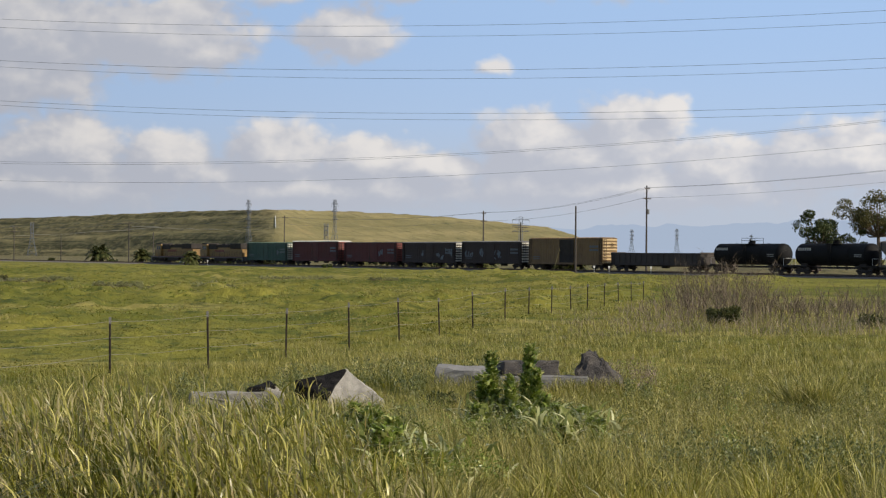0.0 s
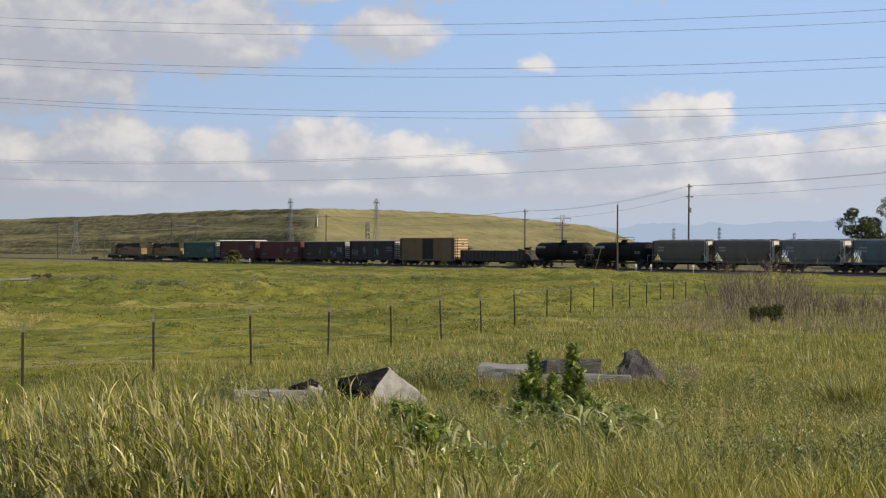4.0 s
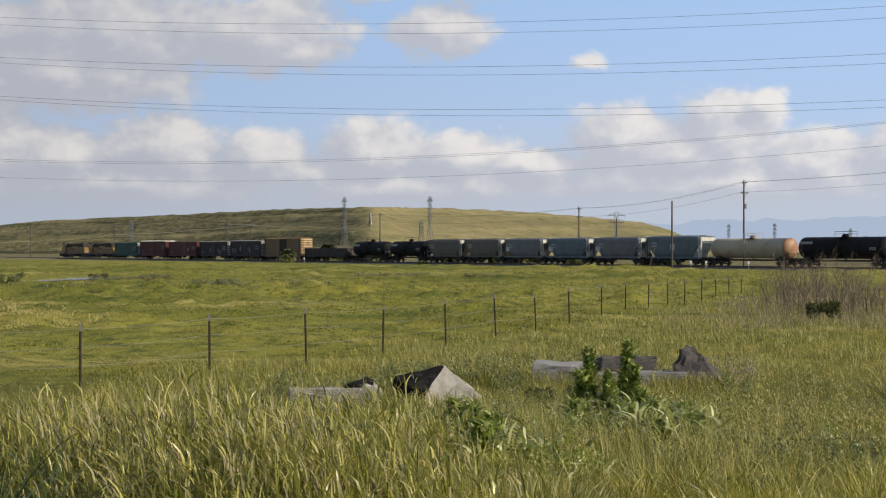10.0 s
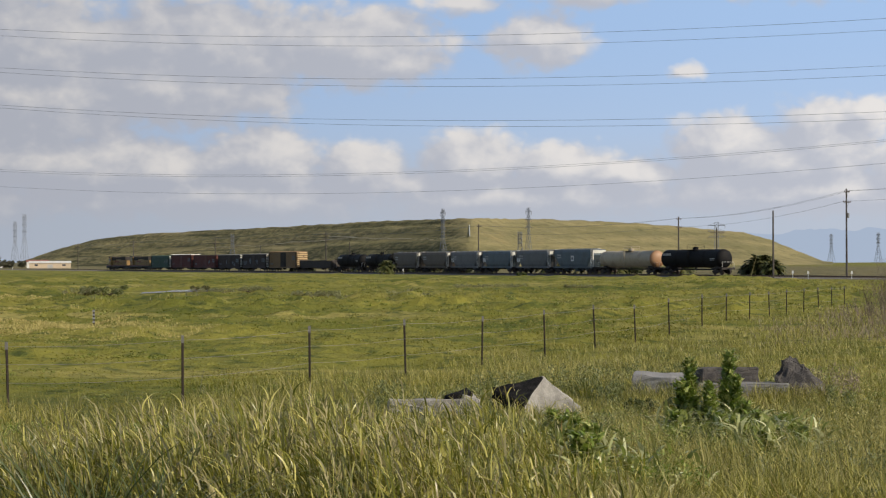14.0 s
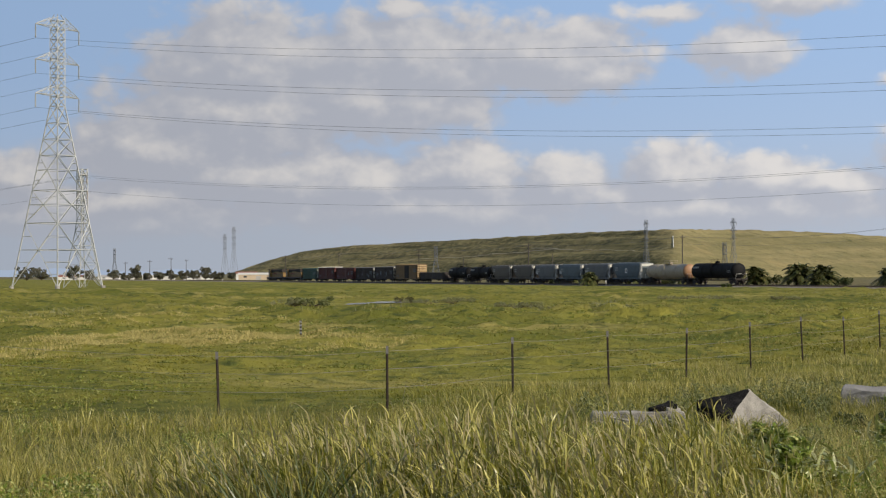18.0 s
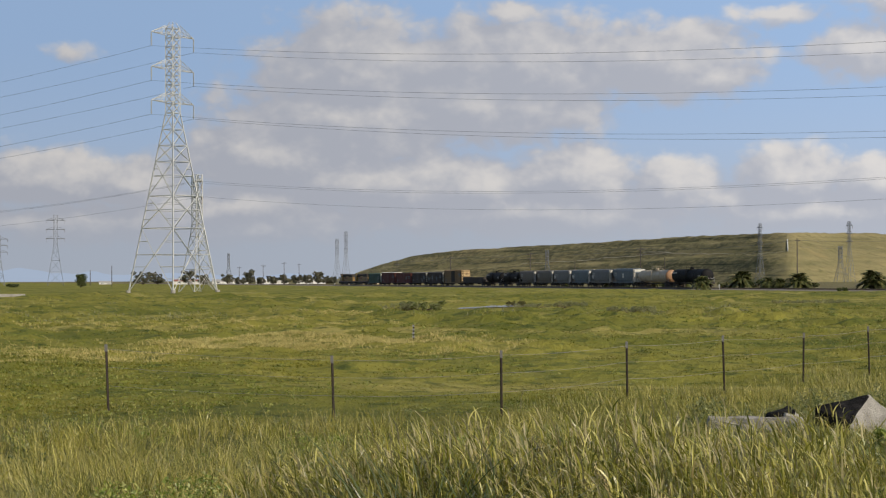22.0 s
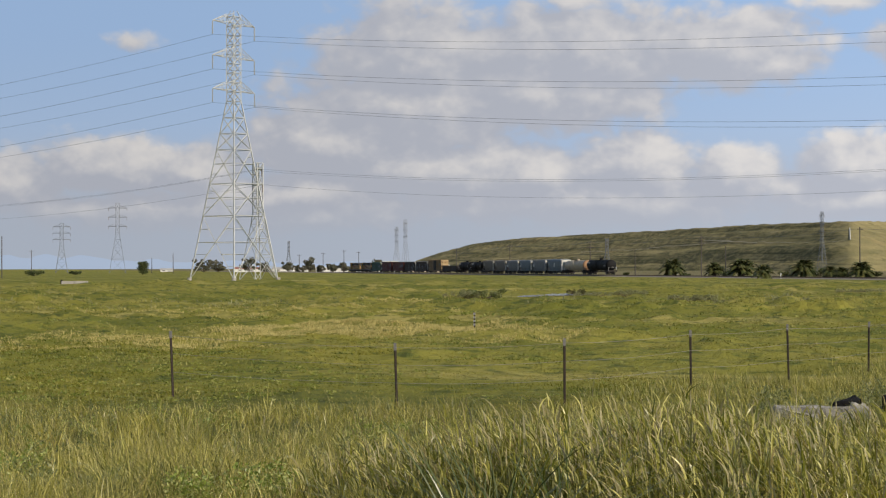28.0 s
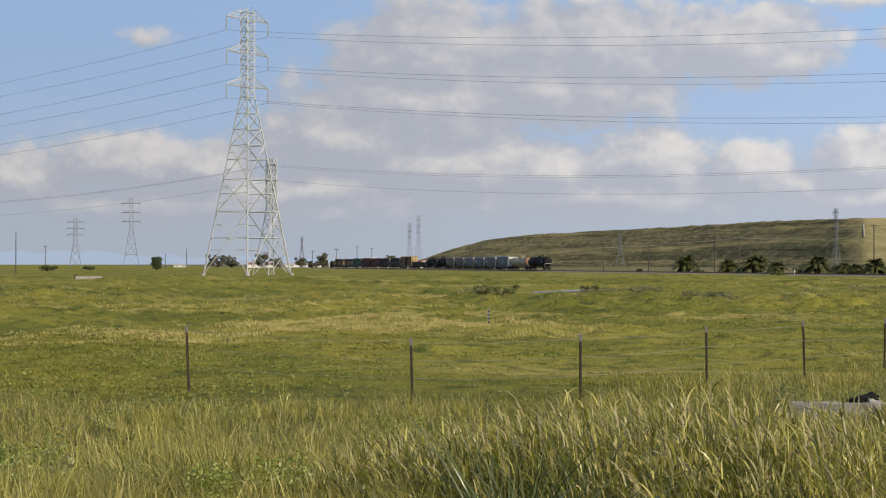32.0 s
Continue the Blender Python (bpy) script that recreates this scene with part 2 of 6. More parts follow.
def make_meadow_blades():
    m, N = material("meadow_blades")
    v = N.n("ShaderNodeNewGeometry").outputs["Position"]
    isl = N.n("ShaderNodeNewGeometry").outputs["Random Per Island"]
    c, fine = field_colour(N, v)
    c = N.mix(N.ramp(isl, 0.5, 1.0, 0.0, 0.4), c, (0.32, 0.285, 0.08))
    c = N.mix(N.ramp(isl, 0.0, 0.35, 0.4, 0.0), c, (0.09, 0.11, 0.025))
    p = N.n("ShaderNodeBsdfDiffuse")
    N.put(p.inputs[0], c)
    t = N.n("ShaderNodeBsdfTranslucent")
    N.put(t.inputs[0], c)
    x = N.n("ShaderNodeMixShader")
    x.inputs[0].default_value = 0.35
    N.put(x.inputs[1], p.outputs[0]), N.put(x.inputs[2], t.outputs[0])
    N.put(N.n("ShaderNodeOutputMaterial").inputs[0], x.outputs[0])
    return m


def make_hill_material():
    m, N = material("landfill_turf")
    v = N.n("ShaderNodeNewGeometry").outputs["Position"]
    streaks = N.noise(N.mapped(v, (0.006, 0.006, 0.14)), 1.0, 6, 0.65, 0.5)
    fine = N.noise(v, 0.12, 7, 0.7)
    c = N.mix(N.ramp(streaks, 0.35, 0.65), (0.20, 0.18, 0.085), (0.30, 0.255, 0.125))
    c = N.mix(N.ramp(fine, 0.5, 0.72, 0.0, 0.7), c, (0.085, 0.09, 0.035))
    c = N.mix(N.ramp(N.noise(v, 0.02, 4), 0.58, 0.72, 0.0, 0.6), c, (0.34, 0.27, 0.13))
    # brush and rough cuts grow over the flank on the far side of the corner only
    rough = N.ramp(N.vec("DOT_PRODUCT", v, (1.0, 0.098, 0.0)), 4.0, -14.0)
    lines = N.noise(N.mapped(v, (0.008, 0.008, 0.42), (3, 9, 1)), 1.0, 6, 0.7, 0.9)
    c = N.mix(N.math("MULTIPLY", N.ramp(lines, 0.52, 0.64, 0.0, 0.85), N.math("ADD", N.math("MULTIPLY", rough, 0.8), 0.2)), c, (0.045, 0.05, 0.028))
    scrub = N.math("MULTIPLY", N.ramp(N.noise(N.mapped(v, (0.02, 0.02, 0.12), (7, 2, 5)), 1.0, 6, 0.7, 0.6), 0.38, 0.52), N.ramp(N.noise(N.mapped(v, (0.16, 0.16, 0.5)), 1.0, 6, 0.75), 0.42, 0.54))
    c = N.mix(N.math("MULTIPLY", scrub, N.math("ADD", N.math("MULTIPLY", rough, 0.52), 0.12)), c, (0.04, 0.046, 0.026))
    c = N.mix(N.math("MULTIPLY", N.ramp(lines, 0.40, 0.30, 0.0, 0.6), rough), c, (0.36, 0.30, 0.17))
    finish(N, c, 0.95, 0.0, fine, 3.0, 0.1)
    return m


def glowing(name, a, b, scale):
    """Far land as a plain backdrop: the haze is painted into its colour, which glows."""
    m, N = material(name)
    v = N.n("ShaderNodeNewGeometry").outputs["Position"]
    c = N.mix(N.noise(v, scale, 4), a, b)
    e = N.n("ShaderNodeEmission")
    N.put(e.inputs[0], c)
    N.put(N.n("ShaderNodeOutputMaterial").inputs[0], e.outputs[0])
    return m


M = dict(
    meadow=make_ground_material(), blades=make_meadow_blades(), turf=make_hill_material(),
    tall=leafy("tall_grass", (0.09, 0.11, 0.014), (0.33, 0.305, 0.038), (0.70, 0.63, 0.20), 0.42, 1.6, 0.34, (0.36, 0.26, 0.10), 0.5),
    arching=leafy("dark_arching_blades", (0.05, 0.075, 0.02), (0.09, 0.11, 0.03), (0.22, 0.24, 0.10), 0.2, 1.2, 0.35, None, 0.6),
    nettle=leafy("nettle_leaves", (0.09, 0.115, 0.03), (0.15, 0.165, 0.045), (0.30, 0.31, 0.12), 0.25, 0.8, 0.4, None, 0.5),
    weeds=leafy("weeds", (0.095, 0.115, 0.02), (0.30, 0.265, 0.052), (0.54, 0.48, 0.17), 0.3, 0.6, 0.4, (0.32, 0.26, 0.13), 0.4),
    rank=leafy("rank_grass", (0.105, 0.12, 0.02), (0.31, 0.275, 0.045), (0.60, 0.53, 0.17), 0.34, 0.5, 0.4, (0.32, 0.26, 0.13), 0.4),
    stems=leafy("ripening_stems", (0.27, 0.262, 0.06), (0.36, 0.325, 0.09), (0.60, 0.53, 0.22), 0.35, 0.6, 0.45, (0.40, 0.30, 0.17)),
    dock=leafy("dock_leaves", (0.14, 0.18, 0.032), (0.30, 0.32, 0.085), (0.68, 0.68, 0.38), 0.32, 1.5, 0.32, None, 0.55),
    meadow_leaf=leafy("meadow_weed_leaves", (0.15, 0.19, 0.03), (0.24, 0.25, 0.05), (0.36, 0.35, 0.10), 0.3, 0.5, 0.5),
    far_leaves=leafy("far_tree_leaves", (0.085, 0.09, 0.06), (0.12, 0.115, 0.075), (0.17, 0.15, 0.10), 0.15, 0.05, 0.7),
    swell=leafy("pale_meadow_tufts", (0.25, 0.235, 0.06), (0.30, 0.27, 0.075), (0.38, 0.335, 0.11), 0.3, 0.5, 0.6),
    hay=leafy("dried_grass", (0.40, 0.345, 0.12), (0.46, 0.39, 0.14), (0.56, 0.47, 0.19), 0.3, 0.8, 0.6),
    broad=leafy("broad_leaves", (0.12, 0.18, 0.025), (0.24, 0.30, 0.045), (0.54, 0.55, 0.20), 0.38, 1.5, 0.35, None, 0.45),
    straw=leafy("straw_stems", (0.30, 0.26, 0.12), (0.38, 0.33, 0.16), (0.46, 0.41, 0.23), 0.3, 0.8, 0.5),
    sage=leafy("sage_scrub", (0.17, 0.18, 0.075), (0.24, 0.24, 0.11), (0.33, 0.32, 0.18), 0.25, 0.4, 0.7),
    shrub=leafy("dark_leaves", (0.045, 0.065, 0.02), (0.07, 0.09, 0.028), (0.12, 0.13, 0.05), 0.2, 0.4, 0.6),
    olive=leafy("olive_brown_leaves", (0.075, 0.08, 0.024), (0.12, 0.11, 0.034), (0.19, 0.15, 0.055), 0.25, 0.2, 0.6),
    palm=leafy("palm_fronds", (0.045, 0.06, 0.018), (0.08, 0.09, 0.026), (0.16, 0.145, 0.05), 0.2, 0.3, 0.5),
    twig=leafy("dry_stalks", (0.20, 0.155, 0.11), (0.29, 0.235, 0.17), (0.42, 0.35, 0.26), 0.1, 0.5, 0.8),
    dead=leafy("dead_brown_stalks", (0.12, 0.09, 0.065), (0.18, 0.14, 0.10), (0.27, 0.22, 0.165), 0.1, 0.5, 0.8),
    bark=worn("bark", (0.14, 0.10, 0.07), (0.06, 0.045, 0.035), 2.0, 0.9),
    pole=worn("weathered_timber", (0.085, 0.072, 0.062), (0.045, 0.04, 0.036), 1.5, 0.9),
    steel=worn("galvanised_steel", (0.52, 0.53, 0.52), (0.34, 0.34, 0.33), 0.5, 0.5, 0.15, 0.5),
    far_steel=worn("weathered_steel", (0.20, 0.215, 0.235), (0.15, 0.165, 0.18), 0.3, 0.6, 0.1, 0.5),
    wire=worn("conductor", (0.16, 0.17, 0.18), (0.10, 0.10, 0.11), 0.5, 0.5, 0.5, 0.3, False),
    glass=worn("insulator", (0.20, 0.16, 0.13), (0.12, 0.10, 0.09), 2.0, 0.25, 0.0, 0.3, False),
    strings=worn("pale_insulator", (0.46, 0.47, 0.47), (0.34, 0.34, 0.33), 2.0, 0.3, 0.0, 0.3, False),
    post=worn("rusty_post", (0.05, 0.04, 0.035), (0.10, 0.06, 0.04), 3.0, 0.85, 0.3, 0.5),
    post_tip=worn("whitened_tip", (0.16, 0.155, 0.145), (0.15, 0.13, 0.12), 4.0, 0.8),
    barb=worn("fence_wire", (0.36, 0.345, 0.31), (0.14, 0.10, 0.08), 3.0, 0.6, 0.6, 0.4, False),
    concrete=worn("broken_concrete", (0.38, 0.36, 0.32), (0.13, 0.12, 0.105), 3.0, 0.95, 0.0, 0.75, True, 0.04),
    boulder=worn("weathered_dark_concrete", (0.075, 0.068, 0.066), (0.20, 0.175, 0.15), 4.0, 0.95, 0.0, 0.6, False, 0.06),
    slab_grey=worn("weathered_slab", (0.25, 0.245, 0.24), (0.14, 0.135, 0.13), 1.6, 0.95, 0.0, 0.6, True, 0.02),
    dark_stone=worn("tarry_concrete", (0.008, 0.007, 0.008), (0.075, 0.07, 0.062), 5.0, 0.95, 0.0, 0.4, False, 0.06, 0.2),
    ballast=worn("ballast", (0.23, 0.205, 0.18), (0.12, 0.105, 0.09), 1.5, 0.95, 0.0, 0.6, False, 0.06),
    rail=worn("rusty_rail", (0.12, 0.075, 0.05), (0.20, 0.17, 0.15), 0.5, 0.6, 0.5, 0.4, False),
    tie=worn("old_sleeper", (0.08, 0.065, 0.05), (0.14, 0.12, 0.10), 1.0, 0.95),
    water=None,
    soil=worn("bare_soil", (0.21, 0.15, 0.10), (0.13, 0.10, 0.06), 0.8, 0.95, 0.0, 0.5, False, 0.03),
    track_soil=worn("pale_soil", (0.40, 0.36, 0.25), (0.28, 0.25, 0.17), 0.05, 0.95, 0.0, 0.5, False, 0.05),
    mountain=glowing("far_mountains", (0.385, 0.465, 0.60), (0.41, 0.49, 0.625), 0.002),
    white_wall=worn("white_siding", (0.72, 0.71, 0.67), (0.5, 0.48, 0.43), 0.3, 0.7),
    tan_wall=worn("tan_siding", (0.55, 0.44, 0.31), (0.40, 0.32, 0.23), 0.3, 0.7),
    grey_roof=worn("grey_roofing", (0.42, 0.41, 0.40), (0.3, 0.29, 0.28), 0.4, 0.7),
    red_roof=worn("red_roofing", (0.30, 0.12, 0.08), (0.2, 0.09, 0.06), 0.4, 0.7),
    window=worn("dark_glass", (0.04, 0.05, 0.06), (0.07, 0.08, 0.09), 0.5, 0.15, 0.0, 0.2, False),
    under=worn("grimy_underframe", (0.035, 0.03, 0.027), (0.075, 0.06, 0.05), 1.0, 0.85, 0.2, 0.6),
    wheel=worn("wheel_steel", (0.07, 0.055, 0.045), (0.14, 0.11, 0.09), 2.0, 0.6, 0.5, 0.5, False),
    black=worn("black_tank_paint", (0.007, 0.007, 0.008), (0.014, 0.013, 0.012), 0.6, 0.72, 0.0, 0.5, spec=0.2),
    tan=worn("cream_tank_paint", (0.47, 0.40, 0.29), (0.25, 0.18, 0.12), 0.5, 0.55, 0.0, 0.6),
    orange=worn("orange_end_paint", (0.36, 0.20, 0.10), (0.26, 0.14, 0.08), 0.6, 0.55),
    green=worn("green_boxcar_paint", (0.042, 0.10, 0.075), (0.03, 0.05, 0.042), 0.5, 0.6),
    # on car ends this pale tone carries the sunlight falling there
    pale=worn("pale_end_paint", (0.62, 0.62, 0.56), (0.40, 0.38, 0.33), 0.6, 0.6),
    maroon=worn("maroon_boxcar_paint", (0.11, 0.018, 0.018), (0.032, 0.016, 0.014), 0.5, 0.6),
    red=worn("red_boxcar_paint", (0.21, 0.04, 0.03), (0.11, 0.05, 0.035), 0.5, 0.6),
    brown=worn("brown_boxcar_paint", (0.042, 0.026, 0.024), (0.028, 0.023, 0.022), 0.5, 0.65),
    yellow=worn("yellow_boxcar_paint", (0.23, 0.145, 0.062), (0.10, 0.055, 0.035), 0.5, 0.6),
    # yellow car's end tone, lightened for the sun on it
    cream_end=worn("cream_end_paint", (0.60, 0.44, 0.22), (0.42, 0.26, 0.12), 0.7, 0.6),
    grey=worn("grey_hopper_paint", (0.16, 0.165, 0.17), (0.075, 0.07, 0.065), 0.5, 0.65),
    bluegrey=worn("blue_grey_hopper_paint", (0.11, 0.145, 0.17), (0.065, 0.065, 0.062), 0.5, 0.6),
    taupe=worn("taupe_hopper_paint", (0.135, 0.115, 0.092), (0.08, 0.068, 0.056), 0.5, 0.65),
    # roof paint; on hopper rear ends it stands for sunlit metal
    silver=worn("silver_roof_paint", (0.62, 0.61, 0.57), (0.42, 0.38, 0.33), 0.6, 0.5, 0.3),
    white=worn("white_paint", (0.74, 0.74, 0.72), (0.5, 0.48, 0.45), 0.8, 0.6),
    graffiti=worn("faded_spray_paint", (0.12, 0.16, 0.20), (0.19, 0.19, 0.19), 1.5, 0.6),
    bird=worn("dark_feathers", (0.03, 0.028, 0.026), (0.06, 0.055, 0.05), 6.0, 0.8),
    dull_white=worn("faded_white_paint", (0.36, 0.36, 0.35), (0.2, 0.19, 0.18), 0.8, 0.7),
    loco=worn("yellow_engine_paint", (0.30, 0.175, 0.045), (0.035, 0.029, 0.023), 0.5, 0.5),
    loco_grey=worn("grey_engine_paint", (0.10, 0.105, 0.11), (0.06, 0.058, 0.055), 0.5, 0.55),
    steel_grey=worn("grey_gondola_paint", (0.05, 0.043, 0.04), (0.09, 0.065, 0.05), 0.6, 0.75),
)


def make_water():
    m, N = material("pond_water")
    v = N.n("ShaderNodeNewGeometry").outputs["Position"]
    finish(N, (0.03, 0.035, 0.03), N.ramp(N.noise(v, 0.4, 2), 0.3, 0.7, 0.05, 0.14), 0.0)
    return m


M["water"] = make_water()

# ---------------------------------------------------------------- mesh helpers


def part(name, bm, mat, parent=None, label="", m=None):
    me = bpy.data.meshes.new(name)
    bm.to_mesh(me)
    bm.free()
    me.materials.append(M[mat] if isinstance(mat, str) else mat)
    ob = new(name, me)
    if parent is not None:
        ob.parent = parent
    if m is not None:
        ob.matrix_basis = m
    if label:
        ob["label"] = label
    return ob


def same(ob, m, parent):
    """One more object on the same mesh."""
    o = new(ob.name.split(".")[0], ob.data)
    o.parent, o.matrix_basis = parent, m
    if "label" in ob:
        o["label"] = ob["label"]
    for ch in ob.children:
        same(ch, ch.matrix_basis.copy(), o)
    return o


def thing(name, label, category, group="", kind="", m=None):
    ob = new(name)
    ob.empty_display_size = 0.3
    if m is not None:
        ob.matrix_basis = m
    return tagged(ob, label, category, group, kind)


def box(bm, x0, x1, y0, y1, z0, z1, bevel=0.0):
    b = bmesh.new() if bevel else bm
    r = bmesh.ops.create_cube(b, size=1.0, matrix=Matrix.Translation(((x0 + x1) / 2, (y0 + y1) / 2, (z0 + z1) / 2))
                              @ Matrix.Diagonal((abs(x1 - x0), abs(y1 - y0), abs(z1 - z0), 1)))
    if bevel:
        bmesh.ops.bevel(b, geom=b.edges[:], offset=bevel, segments=2, affect="EDGES", profile=0.6)
        tmp = bpy.data.meshes.new("tmp")
        b.to_mesh(tmp), b.free()
        bm.from_mesh(tmp)
        bpy.data.meshes.remove(tmp)
    return bm


def boxes(*rows, bevel=0.0):
    bm = bmesh.new()
    for r in rows:
        box(bm, *r, bevel=bevel)
    return bm


def rod(bm, a, b, r0, r1=None, sides=6):
    a, b = Vector(a), Vector(b)
    d = b - a
    m = Matrix.Translation((a + b) / 2) @ d.to_track_quat("Z", "Y").to_matrix().to_4x4()
    bmesh.ops.create_cone(bm, cap_ends=True, segments=sides, radius1=r0, radius2=r0 if r1 is None else r1, depth=d.length, matrix=m)
    return bm


def tube(bm, pts, r, sides=4):
    """One continuous rod along a line of points."""
    rings = []
    for k, p in enumerate(pts):
        d = (Vector(pts[min(k + 1, len(pts) - 1)]) - Vector(pts[max(k - 1, 0)])).normalized()
        m = d.to_track_quat("Z", "Y").to_matrix()
        rings.append([bm.verts.new(Vector(p) + m @ Vector((r * math.cos(2 * math.pi * (j + .5) / sides), r * math.sin(2 * math.pi * (j + .5) / sides), 0))) for j in range(sides)])
    for a, b in zip(rings, rings[1:]):
        for j in range(sides):
            bm.faces.new((a[j], a[(j + 1) % sides], b[(j + 1) % sides], b[j]))
    bm.faces.new(rings[0][::-1]), bm.faces.new(rings[-1])
    return bm


def rods(*rows, sides=6):
    bm = bmesh.new()
    for r in rows:
        rod(bm, *r, sides=sides)
    return bm


def lathe_x(bm, profile, sides=20):
    """Turns (x, radius) pairs round the x axis."""
    rings = [[bm.verts.new((x, r * math.cos(2 * math.pi * k / sides), r * math.sin(2 * math.pi * k / sides))) for k in range(sides)]
             for x, r in profile]
    for a, b in zip(rings, rings[1:]):
        for k in range(sides):
            bm.faces.new((a[k], a[(k + 1) % sides], b[(k + 1) % sides], b[k]))
    bm.faces.new(rings[0][::-1]), bm.faces.new(rings[-1])
    bmesh.ops.recalc_face_normals(bm, faces=bm.faces[:])
    for f in bm.faces:
        f.smooth = len(f.verts) == 4
    return bm


def extrude_profile(bm, outline, x0, x1):
    """A closed (y, z) outline drawn out from x0 to x1."""
    a = [bm.verts.new((x0, y, z)) for y, z in outline]
    b = [bm.verts.new((x1, y, z)) for y, z in outline]
    n = len(a)
    for k in range(n):
        bm.faces.new((a[k], a[(k + 1) % n], b[(k + 1) % n], b[k]))
    bm.faces.new(a[::-1]), bm.faces.new(b)
    bmesh.ops.recalc_face_normals(bm, faces=bm.faces[:])
    return bm


def raw_mesh(name, verts, quads, mat, parent=None, smooth=False, tris=None):
    """A big mesh from arrays."""
    me = bpy.data.meshes.new(name)
    nv, nq = len(verts), len(quads)
    nt = 0 if tris is None else len(tris)
    me.vertices.add(nv)
    me.vertices.foreach_set("co", np.asarray(verts, np.float32).ravel())
    loops = np.asarray(quads, np.int32).ravel()
    starts = np.arange(nq, dtype=np.int32) * 4
    totals = np.full(nq, 4, np.int32)
    if nt:
        starts = np.concatenate([starts, nq * 4 + np.arange(nt, dtype=np.int32) * 3])
        totals = np.concatenate([totals, np.full(nt, 3, np.int32)])
        loops = np.concatenate([loops, np.asarray(tris, np.int32).ravel()])
    me.loops.add(len(loops))
    me.loops.foreach_set("vertex_index", loops)
    me.polygons.add(nq + nt)
    me.polygons.foreach_set("loop_start", starts)
    me.polygons.foreach_set("loop_total", totals)
    if smooth:
        me.polygons.foreach_set("use_smooth", np.ones(nq + nt, bool))
    me.update(calc_edges=True)
    me.validate()
    me.materials.append(M[mat])
    ob = new(name, me)
    if parent is not None:
        ob.parent = parent
    return ob


def polar(turn, dist, z=0.0):
    a = radians(turn)
    return Vector((dist * math.sin(a), dist * math.cos(a), z))


rng = np.random.default_rng(7)


def vnoise(x, y, seed=0):
    """Smooth value noise on arrays."""
    xi, yi = np.floor(x).astype(np.int64), np.floor(y).astype(np.int64)
    fx, fy = x - xi, y - yi
    fx, fy = fx * fx * (3 - 2 * fx), fy * fy * (3 - 2 * fy)

    def h(a, b):
        n = (a * 374761393 + b * 668265263 + seed * 974711) & 0xFFFFFFFF
        n = ((n ^ (n >> 13)) * 1274126177) & 0xFFFFFFFF
        return ((n ^ (n >> 16)) & 0xFFFF) / 65535.0

    return (h(xi, yi) * (1 - fx) + h(xi + 1, yi) * fx) * (1 - fy) + (h(xi, yi + 1) * (1 - fx) + h(xi + 1, yi + 1) * fx) * fy


TRACK_TURN, TRACK_FAR, RAIL_Z = 34.54, 303.5, 0.45
TH = radians(TRACK_TURN)
ALONG, ACROSS = Vector((-math.sin(TH), math.cos(TH), 0)), Vector((math.cos(TH), math.sin(TH), 0))


def on_track(s, off=0.0, z=0.0):
    """A point s metres on from where the track crosses the first view's axis, off metres beyond it."""
    return Vector((0, TRACK_FAR, 0)) + ALONG * s + ACROSS * off + Vector((0, 0, z))


def ground_z(x, y):
    """Height of the land: a bank under the camera, a wavy meadow, flat beyond."""
    x, y = np.asarray(x, float), np.asarray(y, float)
    r = np.hypot(x, y)
    t = np.clip((r - 5.0) / 26.0, 0, 1)
    bank = 0.95 * (1 - t * t * (3 - 2 * t))
    off = np.abs(x * ACROSS.x + (y - TRACK_FAR) * ACROSS.y)
    flat = np.clip((off - 8) / 20, 0, 1) * np.clip((r - 20) / 30, 0, 1)
    wave = (vnoise(x / 9, y / 9, 1) - 0.5) * 0.22 + (vnoise(x / 2.4, y / 3.2, 2) - 0.5) * 0.24 + (vnoise(x / 26, y / 26, 3) - 0.5) * 0.3
    lump = vnoise(x / 1.7, y / 1.7, 4) ** 2 * np.clip(vnoise(x / 13, y / 17, 7) * 2.4 - 0.7, 0, 1) * 0.42
    lump = lump + vnoise(x / 0.75, y / 1.3, 14) ** 3 * (0.35 + vnoise(x / 9, y / 14, 15)) * 0.24
    lump = lump * np.clip((r - 30) / 60, 0, 1) * np.clip(((y - 30.9) * 0.293 - (x + 8.5) * 0.956) / 3, 0, 1)
    far = np.clip(1 - (r - 350) / 300, 0, 1)
    pond = np.clip((((x + 41.3) / 3.6) ** 2 + ((y - 152) / 13) ** 2 - 0.9) * 1.5, 0, 1)
    lump = lump * np.clip(((x + 39) / 7) ** 2 + ((y - 138) / 42) ** 2, 0.25, 1)
    return bank + (wave + 1.6 * lump * np.clip((r - 34) / 8, 0, 1)) * flat * far * pond

